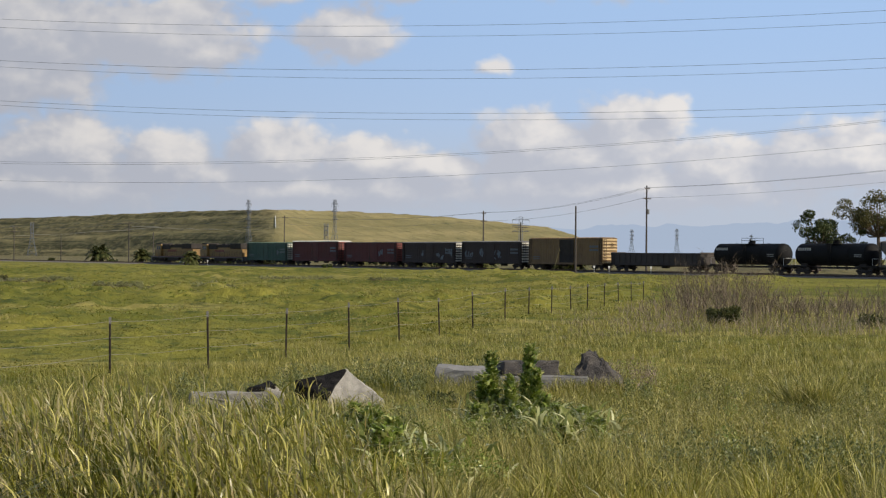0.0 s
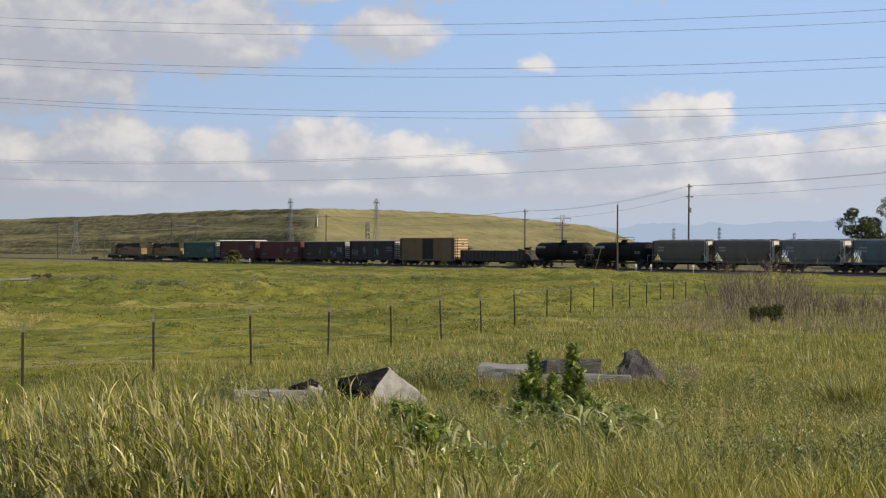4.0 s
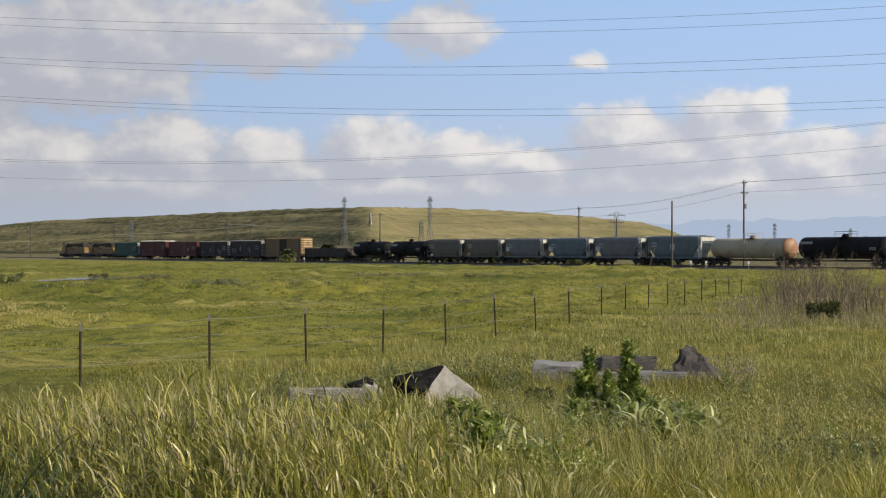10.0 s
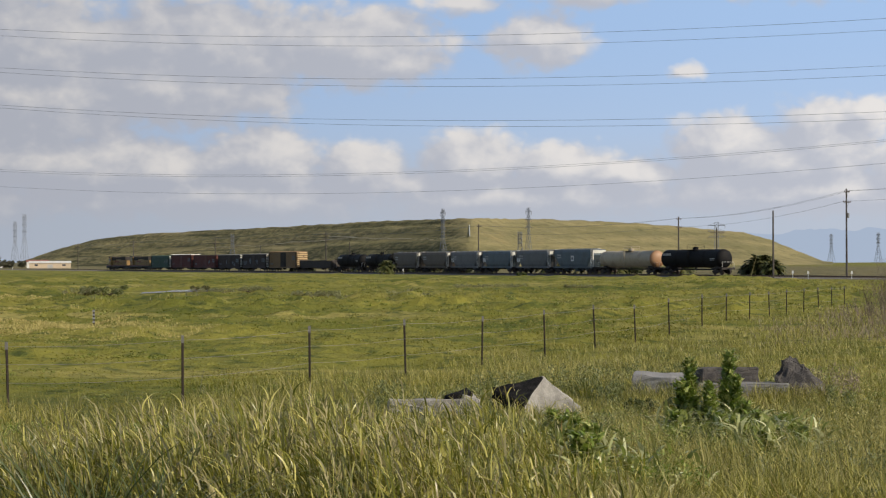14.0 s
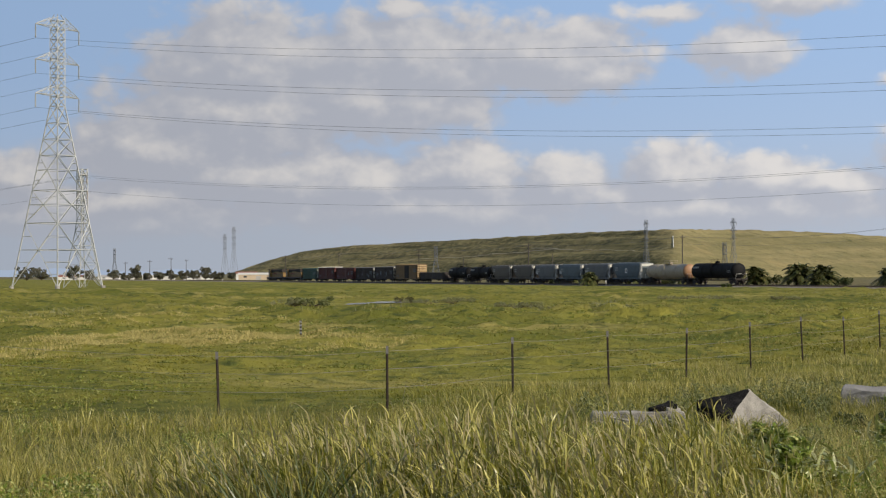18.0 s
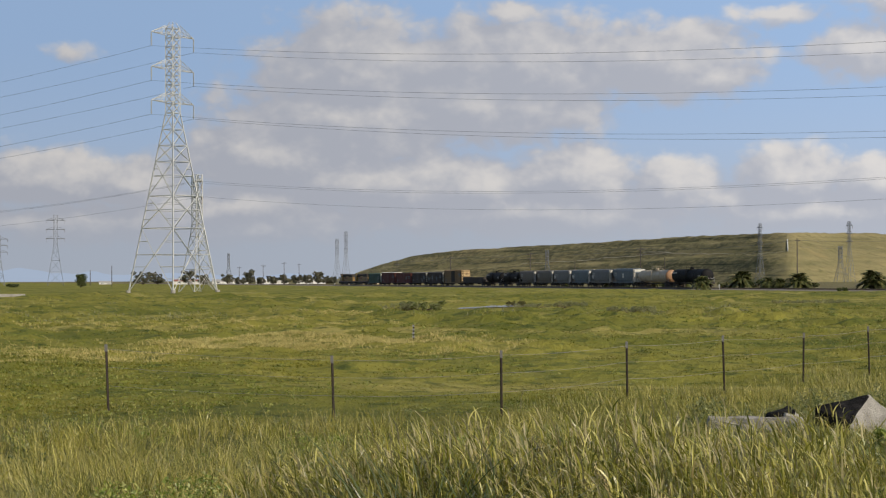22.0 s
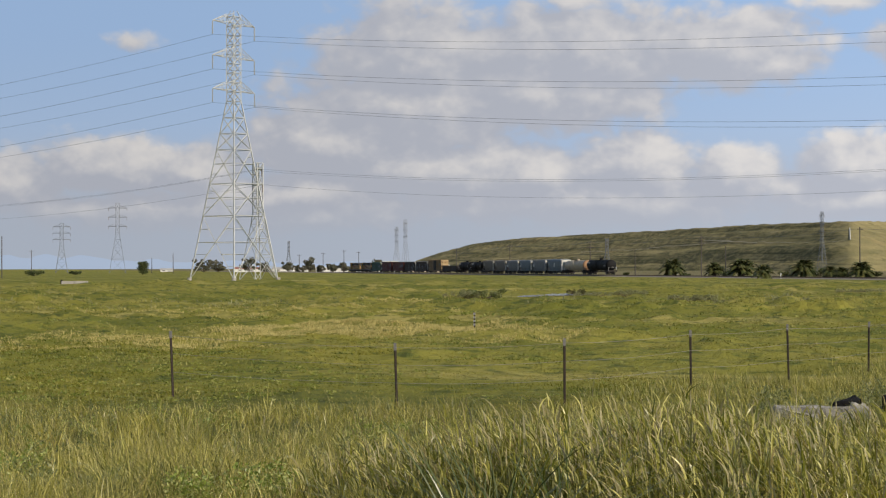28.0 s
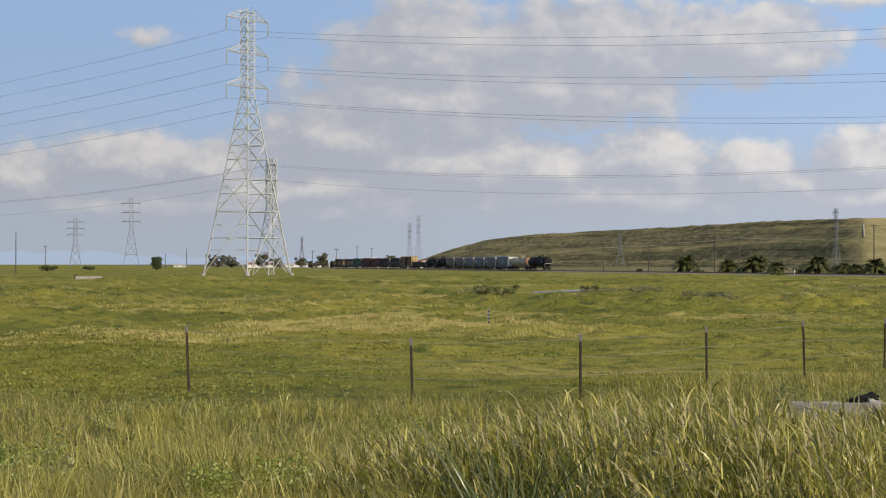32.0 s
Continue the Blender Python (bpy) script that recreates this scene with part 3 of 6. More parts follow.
# ---------------------------------------------------------------- land


def make_ground():
    front = np.arange(-40, 22.01, 0.27)
    turns = np.radians(np.concatenate([front, np.arange(27, 319, 6.0)]))
    radii = [0.0, 1.5]
    while radii[-1] < 4900:
        radii.append(radii[-1] * (1.022 if radii[-1] < 32 else 1.0085 if radii[-1] < 300 else 1.07) + 0.05 * (radii[-1] < 32))
    radii[-1] = 4900
    radii = np.array(radii)
    R, A = np.meshgrid(radii, turns, indexing="ij")
    X, Y = R * np.sin(A), R * np.cos(A)
    Z = ground_z(X, Y)
    nr, na = R.shape
    i, j = np.meshgrid(np.arange(nr - 1), np.arange(na), indexing="ij")
    j2 = (j + 1) % na
    q = np.stack([i * na + j, i * na + j2, (i + 1) * na + j2, (i + 1) * na + j], -1).reshape(-1, 4)
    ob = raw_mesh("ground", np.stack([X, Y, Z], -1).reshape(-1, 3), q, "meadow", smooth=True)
    return tagged(ob, "wavy green and straw coloured meadow running to the horizon", "meadow", kind="structure")


make_ground()


HILL_TURN = (-20.9, -20.5, -19.4, -18.2, -16.4, -13.6, -10.8, -8.9, -7, -5.4, -3.1, -1.2, .7, 2.5, 3.5, 4.4, 5.3, 6.1, 6.4)
HILL_RISE = (0.0, .08, .46, .80, 1.0, 1.15, 1.29, 1.40, 1.475, 1.51, 1.465, 1.38, 1.26, 1.08, 1.0, .73, .35, .02, 0.0)
HILL_CORNER = -5.6


def hill_at(az, v):
    """A point of the mound's flank: turn in degrees, v from the toe (0) over the crest (1) to the back."""
    az = np.asarray(az, float)
    bend = np.sqrt((az - HILL_CORNER) ** 2 + 0.16) - 0.4
    toe = 980 + bend * np.where(az < HILL_CORNER, 40, 34)
    deep = np.where(az < HILL_CORNER, 150 + 0 * az, 150 + np.minimum((az - HILL_CORNER) * 30, 60))
    crest = np.maximum(2.6 + (toe + deep) * np.tan(np.radians(np.interp(az, HILL_TURN, HILL_RISE))), 0.3)
    d = toe + deep * v
    x, y = d * np.sin(np.radians(az)), d * np.cos(np.radians(az))
    up = np.full_like(az, min(v, 1.0))
    left = np.clip((HILL_CORNER - az) / 0.8, 0, 1)
    prof = up + left * 0.05 * np.sin(up * 17 - az * 0.22) * ((up > 0.12) & (up < 0.93))
    prof = np.clip(prof, 0, 1) ** 0.85
    bumps = (vnoise(x / 30, y / 30, 5) - 0.5) * 1.5 * np.clip(up * (1.05 - up) * 4, 0, 1) + (vnoise(x / 9, y / 9, 6) - 0.5) * 1.0 * np.clip(up * 4, 0, 1)
    z = crest * prof * (1 - 0.13 * max(v - 1.0, 0.0)) + bumps * np.clip(crest / 10, 0, 1)
    return np.stack([x, y, z - 0.3], -1)


def make_hill():
    """The long grassed landfill mound: one corner towards the camera, benches cut along its shaded side."""
    az = np.arange(-20.9, 6.41, 0.07)
    V = np.stack([hill_at(az, v) for v in np.concatenate([np.linspace(0, 1, 46), 1 + np.linspace(0.05, 2.2, 14)])])
    n, m = V.shape[:2]
    i, j = np.meshgrid(np.arange(n - 1), np.arange(m - 1), indexing="ij")
    q = np.stack([i * m + j, i * m + j + 1, (i + 1) * m + j + 1, (i + 1) * m + j], -1).reshape(-1, 4)
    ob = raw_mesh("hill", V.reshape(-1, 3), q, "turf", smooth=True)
    tagged(ob, "long grassy landfill mound with benches along its shaded side", "hill", kind="structure")
    # pale haul tracks along the benches
    for t0, t1, v0, v1 in ((-10.4, -5.8, .60, .50), (-14.5, -9.4, .46, .58)):
        az = np.linspace(t0, t1, 60)
        vv = np.linspace(v0, v1, 60)
        a = np.stack([hill_at(t, v)[()] for t, v in zip(az, vv)]) + np.array([0, 0, .5])
        b = np.stack([hill_at(t, v + .008)[()] for t, v in zip(az, vv)]) + np.array([0, 0, .5])
        k = np.arange(59)
        ob = raw_mesh("haul_track", np.concatenate([a, b]), np.stack([k, k + 1, 60 + k + 1, 60 + k], -1), "track_soil")
        tagged(ob, "pale dirt track along a bench of the mound", "dirt track", kind="structure")


make_hill()


def make_mountains(name, turns, heights, dist):
    az = np.arange(turns[0], turns[-1], 0.1)
    h = np.interp(az, turns, heights) + (vnoise(az * 1.7, az * 0 + 1, 8) - 0.5) * 0.16 + (vnoise(az * 6, az * 0 + 1, 9) - 0.5) * 0.05
    h = np.maximum(h, 0.02)
    a = np.radians(az)
    top = np.stack([dist * np.sin(a), dist * np.cos(a), 2.6 + dist * np.tan(np.radians(h))], -1)
    foot = np.stack([(dist - 350) * np.sin(a), (dist - 350) * np.cos(a), a * 0 - 2], -1)
    V = np.concatenate([foot, top])
    n = len(az)
    k = np.arange(n - 1)
    q = np.stack([k, k + 1, n + k + 1, n + k], -1)
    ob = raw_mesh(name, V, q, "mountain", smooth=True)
    return tagged(ob, "hazy blue mountain range beyond the plain", "mountains", kind="structure")


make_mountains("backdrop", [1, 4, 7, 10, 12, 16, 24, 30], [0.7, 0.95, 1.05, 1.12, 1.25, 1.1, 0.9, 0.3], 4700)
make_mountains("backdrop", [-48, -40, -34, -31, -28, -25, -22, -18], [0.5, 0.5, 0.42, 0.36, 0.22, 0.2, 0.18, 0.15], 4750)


def make_track():
    """Ballast bed, sleepers and two rails, dead straight."""
    bm = bmesh.new()
    s0, s1 = -260, 1150
    prof = [(-4.6, -0.35), (-2.6, 0.18), (2.6, 0.18), (4.6, -0.35)]
    a = [bm.verts.new(on_track(s0, o, z)) for o, z in prof]
    b = [bm.verts.new(on_track(s1, o, z)) for o, z in prof]
    for k in range(3):
        bm.faces.new((a[k], a[k + 1], b[k + 1], b[k]))
    bmesh.ops.recalc_face_normals(bm, faces=bm.faces[:])
    bed = part("railway_track", bm, "ballast")
    tagged(bed, "straight single railway track on a low ballast bed", "railway track", kind="structure")
    for off in (-0.76, 0.76):
        bm = bmesh.new()
        pts = [on_track(s, off + d, z) for s in (s0, s1) for d, z in ((-.035, .27), (.035, .27), (.035, RAIL_Z), (-.035, RAIL_Z))]
        v = [bm.verts.new(p) for p in pts]
        for k in range(4):
            bm.faces.new((v[k], v[(k + 1) % 4], v[4 + (k + 1) % 4], v[4 + k]))
        bmesh.ops.recalc_face_normals(bm, faces=bm.faces[:])
        part("rail", bm, "rail", bed)
    bm = bmesh.new()
    for k in range(700):
        s = -120 + k * 0.62
        m = Matrix.Translation(on_track(s, 0, 0.2)) @ Matrix.Rotation(TH, 4, "Z")
        bmesh.ops.create_cube(bm, size=1.0, matrix=m @ Matrix.Diagonal((2.6, 0.23, 0.16, 1)))
    ob = part("sleepers", bm, "tie", bed)
    ob["kind"] = "stuff"
    return bed


make_track()


def make_pond():
    bm = bmesh.new()
    c = polar(-15.15, 158)
    vs = []
    for k in range(44):
        a = 2 * math.pi * k / 40
        r = 1 + 0.22 * math.sin(3 * a + 1) + 0.12 * math.sin(7 * a)
        vs.append(bm.verts.new((c.x + 2.1 * r * math.cos(a), c.y + 11.0 * r * math.sin(a), 0.06)))
    bm.faces.new(vs)
    ob = part("water", bm, "water")
    tagged(ob, "shallow still pond lying in the meadow grass", "pond", kind="structure")


make_pond()

# ---------------------------------------------------------------- grass


def blade_mesh(name, base, height, width, lean, bend, mat, segs=3, parent=None):
    """Many tapered, bent blades in one mesh. base: n x 3; lean: direction (radians); bend: how far the tip goes over."""
    n = len(base)
    face = rng.uniform(0, np.pi, n)
    wx, wy = np.cos(face), np.sin(face)
    dx, dy = np.cos(lean), np.sin(lean)
    V = np.zeros((n, segs * 2 + 1, 3), np.float32)
    for k in range(segs + 1):
        f = k / segs
        cx = base[:, 0] + dx * bend * height * f ** 1.8
        cy = base[:, 1] + dy * bend * height * f ** 1.8
        cz = base[:, 2] + height * (f - 0.35 * bend * f ** 2.5)
        w = width * (1 - 0.55 * f ** 2) * 0.5
        if k < segs:
            V[:, 2 * k] = np.stack([cx - wx * w, cy - wy * w, cz], -1)
            V[:, 2 * k + 1] = np.stack([cx + wx * w, cy + wy * w, cz], -1)
        else:
            V[:, 2 * segs] = np.stack([cx, cy, cz], -1)
    off = (np.arange(n) * (segs * 2 + 1))[:, None]
    quads = np.concatenate([off + np.array([[2 * k, 2 * k + 1, 2 * k + 3, 2 * k + 2]]) for k in range(segs - 1)]) if segs > 1 else np.zeros((0, 4), int)
    tris = off + np.array([[2 * segs - 2, 2 * segs - 1, 2 * segs]])
    return raw_mesh(name, V.reshape(-1, 3), quads, mat, parent, tris=tris)


def scatter(n, t0, t1, r0, r1, power=1.0):
    """Points in a wedge; power 1: as many in every ring of equal depth in the picture plane of a low eye."""
    t = np.radians(rng.uniform(t0, t1, n))
    u = rng.uniform(0, 1, n)
    inv = 1 / r0 ** power + (1 / r1 ** power - 1 / r0 ** power) * u
    r = inv ** (-1 / power)
    x, y = r * np.sin(t), r * np.cos(t)
    return x, y, r, np.degrees(t)


# the fence line divides the grazed meadow from the rank grass of the bank
FENCE_P, FENCE_D = Vector((-8.5, 30.9, 0)), Vector((0.293, 0.955, 0)).normalized()


def beyond_fence(x, y):
    side = (x - FENCE_P.x) * FENCE_D.y - (y - FENCE_P.y) * FENCE_D.x
    return np.where(np.arctan2(x, y) < radians(-15.3), 31.0 - np.hypot(x, y), side)


def grow_meadow():
    x, y, r, t = scatter(210000, -37, 18, 28, 300)
    off = np.abs(x * ACROSS.x + (y - TRACK_FAR) * ACROSS.y)
    pond = ((x + 41.3) / 6.4) ** 2 + ((y - 152) / 14) ** 2
    ok = (beyond_fence(x, y) < 0.5) & (off > 5) & (pond > 1) & ((x * ACROSS.x + (y - TRACK_FAR) * ACROSS.y) < 0)
    x, y, r = x[ok], y[ok], r[ok]
    n = len(x)
    tuft = vnoise(x / 2.2, y / 3.5, 11) * vnoise(x / 11, y / 16, 12)
    h = (0.03 + 0.13 * tuft ** 1.4) * rng.uniform(0.6, 1.3, n)
    w = r * rng.uniform(0.0005, 0.0013, n)
    b = np.stack([x, y, ground_z(x, y) - 0.02], -1)
    ob = blade_mesh("meadow_grass", b, h, w, rng.normal(np.pi, 1.0, n), rng.uniform(0.4, 1.5, n), "blades", 2)
    tagged(ob, "short tufted yellow-green pasture grass", "grass", kind="stuff")


def tufts(name, x, y, r, per, height, spread, width, mat, label, wind=0.45, segs=3, low=0.0):
    """Tufts of blades that spread from their roots, bent over by the wind from the right."""
    n = len(x)
    k = np.repeat(np.arange(n), per)
    a = rng.uniform(0, 2 * np.pi, len(k))
    q = np.sqrt(rng.uniform(0, 1, len(k))) * spread
    bx, by = x[k] + q * np.cos(a), y[k] + q * np.sin(a)
    lx, ly = np.cos(a) * (1 - wind) - wind + rng.normal(0, .25, len(k)), np.sin(a) * (1 - wind) + rng.normal(0, .25, len(k))
    h = height[k] * rng.uniform(0.4, 1.15, len(k))
    up = rng.uniform(0, low, len(k)) * height[k]
    b = np.stack([bx, by, ground_z(bx, by) - 0.02 + up], -1)
    w = np.maximum(width[0], r[k] * width[1]) * rng.uniform(0.6, 1.4, len(k))
    bend = rng.uniform(0.15, 1.0, len(k)) ** 1.2
    ob = blade_mesh(name, b, h, w, np.arctan2(ly, lx), bend, mat, segs)
    return tagged(ob, label, "grass", kind="stuff")


def grow_bank():
    """Rank grass on the near side of the fence, in tufts, with thin ripening stems over it."""
    for mat, t0, t1, n, per, label in (("rank", -37, -4, 15000, 8, "rank tufted yellow-green grass on the bank"), ("weeds", -4.5, 18, 15000, 8, "fine yellow-green weedy grass on the bank")):
        x, y, r, t = scatter(n, t0, t1, 9.5, 95)
        side = beyond_fence(x, y)
        gap = vnoise(x / 0.7, y / 1.2, 31) + 0.45 * vnoise(x / 2.6, y / 3.6, 32)
        ok = (side > -0.4 + rng.normal(0, 0.9, n)) & ((gap > 0.70) | (r > 30))
        # little else grows under the stand of tall grass
        ok = ok & ~((t > -21) & (t < -4) & (r < 13.8) & (rng.uniform(0, 1, n) < .93))
        for near in (True, False):
            k = ok & ((r < 26) == near)
            xx, yy, rr = x[k], y[k], r[k]
            patch, big = vnoise(xx / 0.9, yy / 1.3, 21), vnoise(xx / 4, yy / 6, 22)
            h = (0.08 + 0.56 * patch * patch + 0.22 * big) * np.clip(1.3 - rr / 70, 0.6, 1.0)
            c = polar(2.9, 19.2)
            h = h * np.clip(np.hypot((xx - c.x) / 1.0, (yy - c.y) / 2.2), 0.25, 1.0)
            tufts("bank_grass", xx, yy, rr, per + 1 if near else per + 3, h, 0.13, (0.006, 0.00030) if near else (0.004, 0.00024), mat, label, 0.25, 3 if near else 2)
        x, y, r, t = scatter(3000, t0, t1, 36, 95)
        k = beyond_fence(x, y) > rng.normal(0, 0.8, 3000)
        x, y, r = x[k], y[k], r[k]
        tufts("bank_grass", x, y, r, 14, 0.16 + 0.2 * vnoise(x / 2, y / 3, 29), 0.4, (0.004, 0.00026), mat, label, 0.3, 2)
        # coarse tussocks standing out of the finer grass
        x, y, r, t = scatter(700, t0, t1, 10, 36)
        k = beyond_fence(x, y) > 0
        x, y, r = x[k], y[k], r[k]
        tufts("grass_tussocks", x, y, r, 26, 0.22 + 0.34 * vnoise(x / 1.2, y / 1.8, 33), 0.10, (0.008, 0.00034), "tall", "coarse tussocks standing out of the bank grass", 0.2, 3)
        m = n // 4
        x, y, r, t = scatter(m, t0, t1, 9.5, 90)
        ok = (beyond_fence(x, y) > -0.2) & (vnoise(x / 1.6, y / 2.6, 27) + rng.normal(0, .12, m) > .48)
        x, y, r = x[ok], y[ok], r[ok]
        tufts("grass_stems", x, y, r, 5, 0.34 + 0.42 * vnoise(x / 2, y / 3, 25), 0.22, (0.0045, 0.0002), "stems", "thin ripening grass stems with seed heads", 0.4, 2)


def grow_fence_strip():
    """Uncut grass along the foot of the fence."""
    x, y, r, t = scatter(1500, -36, 2, 28.5, 62)
    side = beyond_fence(x, y)
    k = (side > -.9) & (side < 1.6)
    x, y, r = x[k], y[k], r[k]
    tufts("fence_grass", x, y, r, 16, .16 + .26 * vnoise(x / 1.5, y / 2, 95), .3, (.004, .00026), "weeds", "uncut grass along the foot of the fence", .3, 2)


def grow_hummocks():
    """Low clumps and swells of coarser growth all over the meadow."""
    for mat, n, r0, r1, lo, hi, wide, lim, seed, label in (
            ("swell", 2000, 34, 200, .04, .15, .006, .40, 41, "pale tufts of ripening grass over the meadow"),
            ("blades", 4200, 36, 230, .05, .17, .005, .38, 44, "green tussocks standing over the grazed meadow"),
            ("swell", 1500, 95, 215, .10, .30, .005, .47, 46, "shaggy pale tussocks before the railway"),
            ("sage", 700, 100, 215, .12, .34, .006, .50, 48, "grey-green shaggy scrub tussocks before the railway")):
        x, y, r, t = scatter(n, -37, 18, r0, r1)
        off = x * ACROSS.x + (y - TRACK_FAR) * ACROSS.y
        pond = ((x + 41.3) / 5) ** 2 + ((y - 152) / 15) ** 2
        keep = vnoise(x / 14, y / 22, seed) * 0.7 + vnoise(x / 5, y / 6, seed + 1) * 0.3 + rng.normal(0, .05, len(x))
        ok = (beyond_fence(x, y) < -1) & (off < -6) & (pond > 1) & (keep > lim)
        x, y, r = x[ok], y[ok], r[ok]
        tufts("meadow_hummocks", x, y, r, 20, lo + hi * vnoise(x / 4, y / 6, seed + 2) ** 1.6, 0.30 + wide * np.repeat(r, 20), (0.006, 0.0004), mat, label, 0.25, 2)


grow_meadow()
grow_hummocks()
grow_fence_strip()
grow_bank()

SWAY = []


def grow_clump(turn, dist, spread, n, tall):
    """A stand of tall broad-bladed grass that rocks in the wind: stems, leaves that branch from them, seed heads."""
    c = polar(turn, dist)
    z0 = float(ground_z(c.x, c.y))
    root = thing("tall_grass_clump", "tall broad-bladed grass clump with pale seed heads, leaning in the wind", "grass", "tall grass on the bank",
                 m=pose(c.x, c.y, z0 - 0.03))
    m = n // 5
    a, q = rng.uniform(0, 2 * np.pi, m), np.sqrt(rng.uniform(0, 1, m)) * spread
    b = np.stack([q * np.cos(a), q * np.sin(a), 0 * a], -1)
    hh = tall * rng.uniform(0.55, 1.12, m)
    lean, bend = rng.normal(np.pi * 0.97, 1.2, m), rng.uniform(0.02, 0.55, m)

    def on_stem(k, f):
        return b[k] + np.stack([np.cos(lean[k]) * bend[k] * hh[k] * f ** 1.8, np.sin(lean[k]) * bend[k] * hh[k] * f ** 1.8,
                                hh[k] * (f - 0.35 * bend[k] * f ** 2.5)], -1)

    st = blade_mesh("grass_stem", b, hh, np.full(m, 0.006), lean, bend, "tall", 4, root)
    k = rng.integers(0, m, n)
    f = rng.uniform(0.05, 1.0, n) ** 0.8
    ang = lean[k] * .6 + .4 * np.pi + rng.normal(0, 1.3, n)
    over = np.where(rng.uniform(0, 1, n) < 0.16, rng.uniform(1.2, 2.4, n), rng.uniform(0.1, 1.15, n))
    lf = blade_mesh("grass_leaf", on_stem(k, f), rng.uniform(0.07, 0.20, n), rng.uniform(0.005, 0.0135, n), ang, over, "tall", 4, root)
    k = np.where(rng.uniform(0, 1, m) < 0.3)[0]
    hd = blade_mesh("seed_head", on_stem(k, np.full(len(k), .97)), rng.uniform(0.10, 0.2, len(k)), rng.uniform(0.007, 0.013, len(k)), lean[k], rng.uniform(0.2, .8, len(k)), "straw", 3, root)
    for o in (st, lf, hd):
        o["kind"] = "stuff"
    SWAY.append((root, root.matrix_basis.copy(), rng.uniform(0, 6.28)))


for k in range(60):
    tn = -21.8 + 18.6 * ((k * 0.618) % 1.0)
    ds = 8.0 + 5.5 * ((k * 0.377) % 1.0)
    edge = max(0.0, min(1.0, (tn + 23.0) / 8.5, (-2.2 - tn) / 5))
    grow_clump(tn, ds, 0.85, int(560 + 420 * edge), 0.30 + 0.58 * edge * rng.uniform(0.6, 1.12))


def arching_clump(turn, dist, n, tall):
    """A dark tuft of long drooping blades."""
    c = polar(turn, dist)
    root = thing("arching_grass", "dark green tuft of long drooping grass blades", "grass", "dark tufts on the bank", m=pose(c.x, c.y, float(ground_z(c.x, c.y)) - .03))
    a, q = rng.uniform(0, 2 * np.pi, n), np.sqrt(rng.uniform(0, 1, n)) * .12
    b = np.stack([q * np.cos(a), q * np.sin(a), 0 * a], -1)
    o = blade_mesh("blade", b, tall * rng.uniform(.6, 1.15, n), rng.uniform(.006, .012, n), a + rng.normal(0, .4, n), rng.uniform(.3, 1.5, n), "arching", 6, root)
    o["kind"] = "stuff"
    SWAY.append((root, root.matrix_basis.copy(), rng.uniform(0, 6.28)))


for turn_, dist_, n_, tall_ in ((-18.7, 8.0, 60, 1.12), (-17.8, 8.2, 54, 1.08), (-19.5, 8.4, 40, 1.0), (-16.9, 8.0, 40, 1.0), (-15.9, 8.3, 36, .98)):
    arching_clump(turn_, dist_, n_, tall_)

# ---------------------------------------------------------------- train


def truck(parent, x, wheel_mesh, axles=(-0.88, 0.88)):
    bm = bmesh.new()
    for y in (-1.0, 1.0):
        box(bm, axles[0] - 0.45, axles[-1] + 0.45, y - 0.07, y + 0.07, 0.38, 0.62, 0.04)
        box(bm, -0.35, 0.35, y - 0.09, y + 0.09, 0.22, 0.75, 0.04)
        for a in axles:
            box(bm, a - 0.16, a + 0.16, y - 0.1, y + 0.1, 0.34, 0.66, 0.03)
    box(bm, -0.2, 0.2, -1.0, 1.0, 0.45, 0.8, 0.04)
    t = part("truck", bm, "under", parent, m=pose(x, 0, 0))
    for a in axles:
        same(wheel_mesh, pose(a, 0, 0.46), t)
    return t


def wheelset():
    bm = bmesh.new()
    for y in (-0.76, 0.76):
        rod(bm, (0, y - 0.065, 0), (0, y + 0.065, 0), 0.46, sides=20)
        s = 0.07 if y < 0 else -0.07
        rod(bm, (0, y + s - 0.015, 0), (0, y + s + 0.015, 0), 0.49, sides=20)
        rod(bm, (0, y - 0.11, 0), (0, y + 0.11, 0), 0.16, sides=10)
    rod(bm, (0, -1.05, 0), (0, 1.05, 0), 0.08, sides=8)
    ob = part("wheelset", bm, "wheel")
    return ob


WHEEL = wheelset()


def couplers(parent, half):
    for s in (-1, 1):
        bm = boxes((half - 0.9, half - 0.05, -0.16, 0.16, 0.72, 1.02), (half - 0.28, half + 0.02, -0.2, 0.2, 0.66, 1.06), bevel=0.04)
        part("coupler", bm, "under", parent, m=pose(0, 0, 0, 0, 0, 0 if s > 0 else 180))


def ladder(parent, x, y, z0, z1, along="x", mat="under", w=0.42):
    bm = bmesh.new()
    n = int((z1 - z0) / 0.42)
    for k in range(n + 1):
        z = z0 + 0.1 + k * 0.42
        if along == "x":
            rod(bm, (x - w / 2, y, z), (x + w / 2, y, z), 0.022, sides=5)
        else:
            rod(bm, (x, y - w / 2, z), (x, y + w / 2, z), 0.022, sides=5)
    for s in (-1, 1):
        if along == "x":
            box(bm, x + s * w / 2 - 0.025, x + s * w / 2 + 0.025, y - 0.03, y + 0.03, z0, z1)
        else:
            box(bm, x - 0.03, x + 0.03, y + s * w / 2 - 0.025, y + s * w / 2 + 0.025, z0, z1)
    part("ladder", bm, mat, parent)


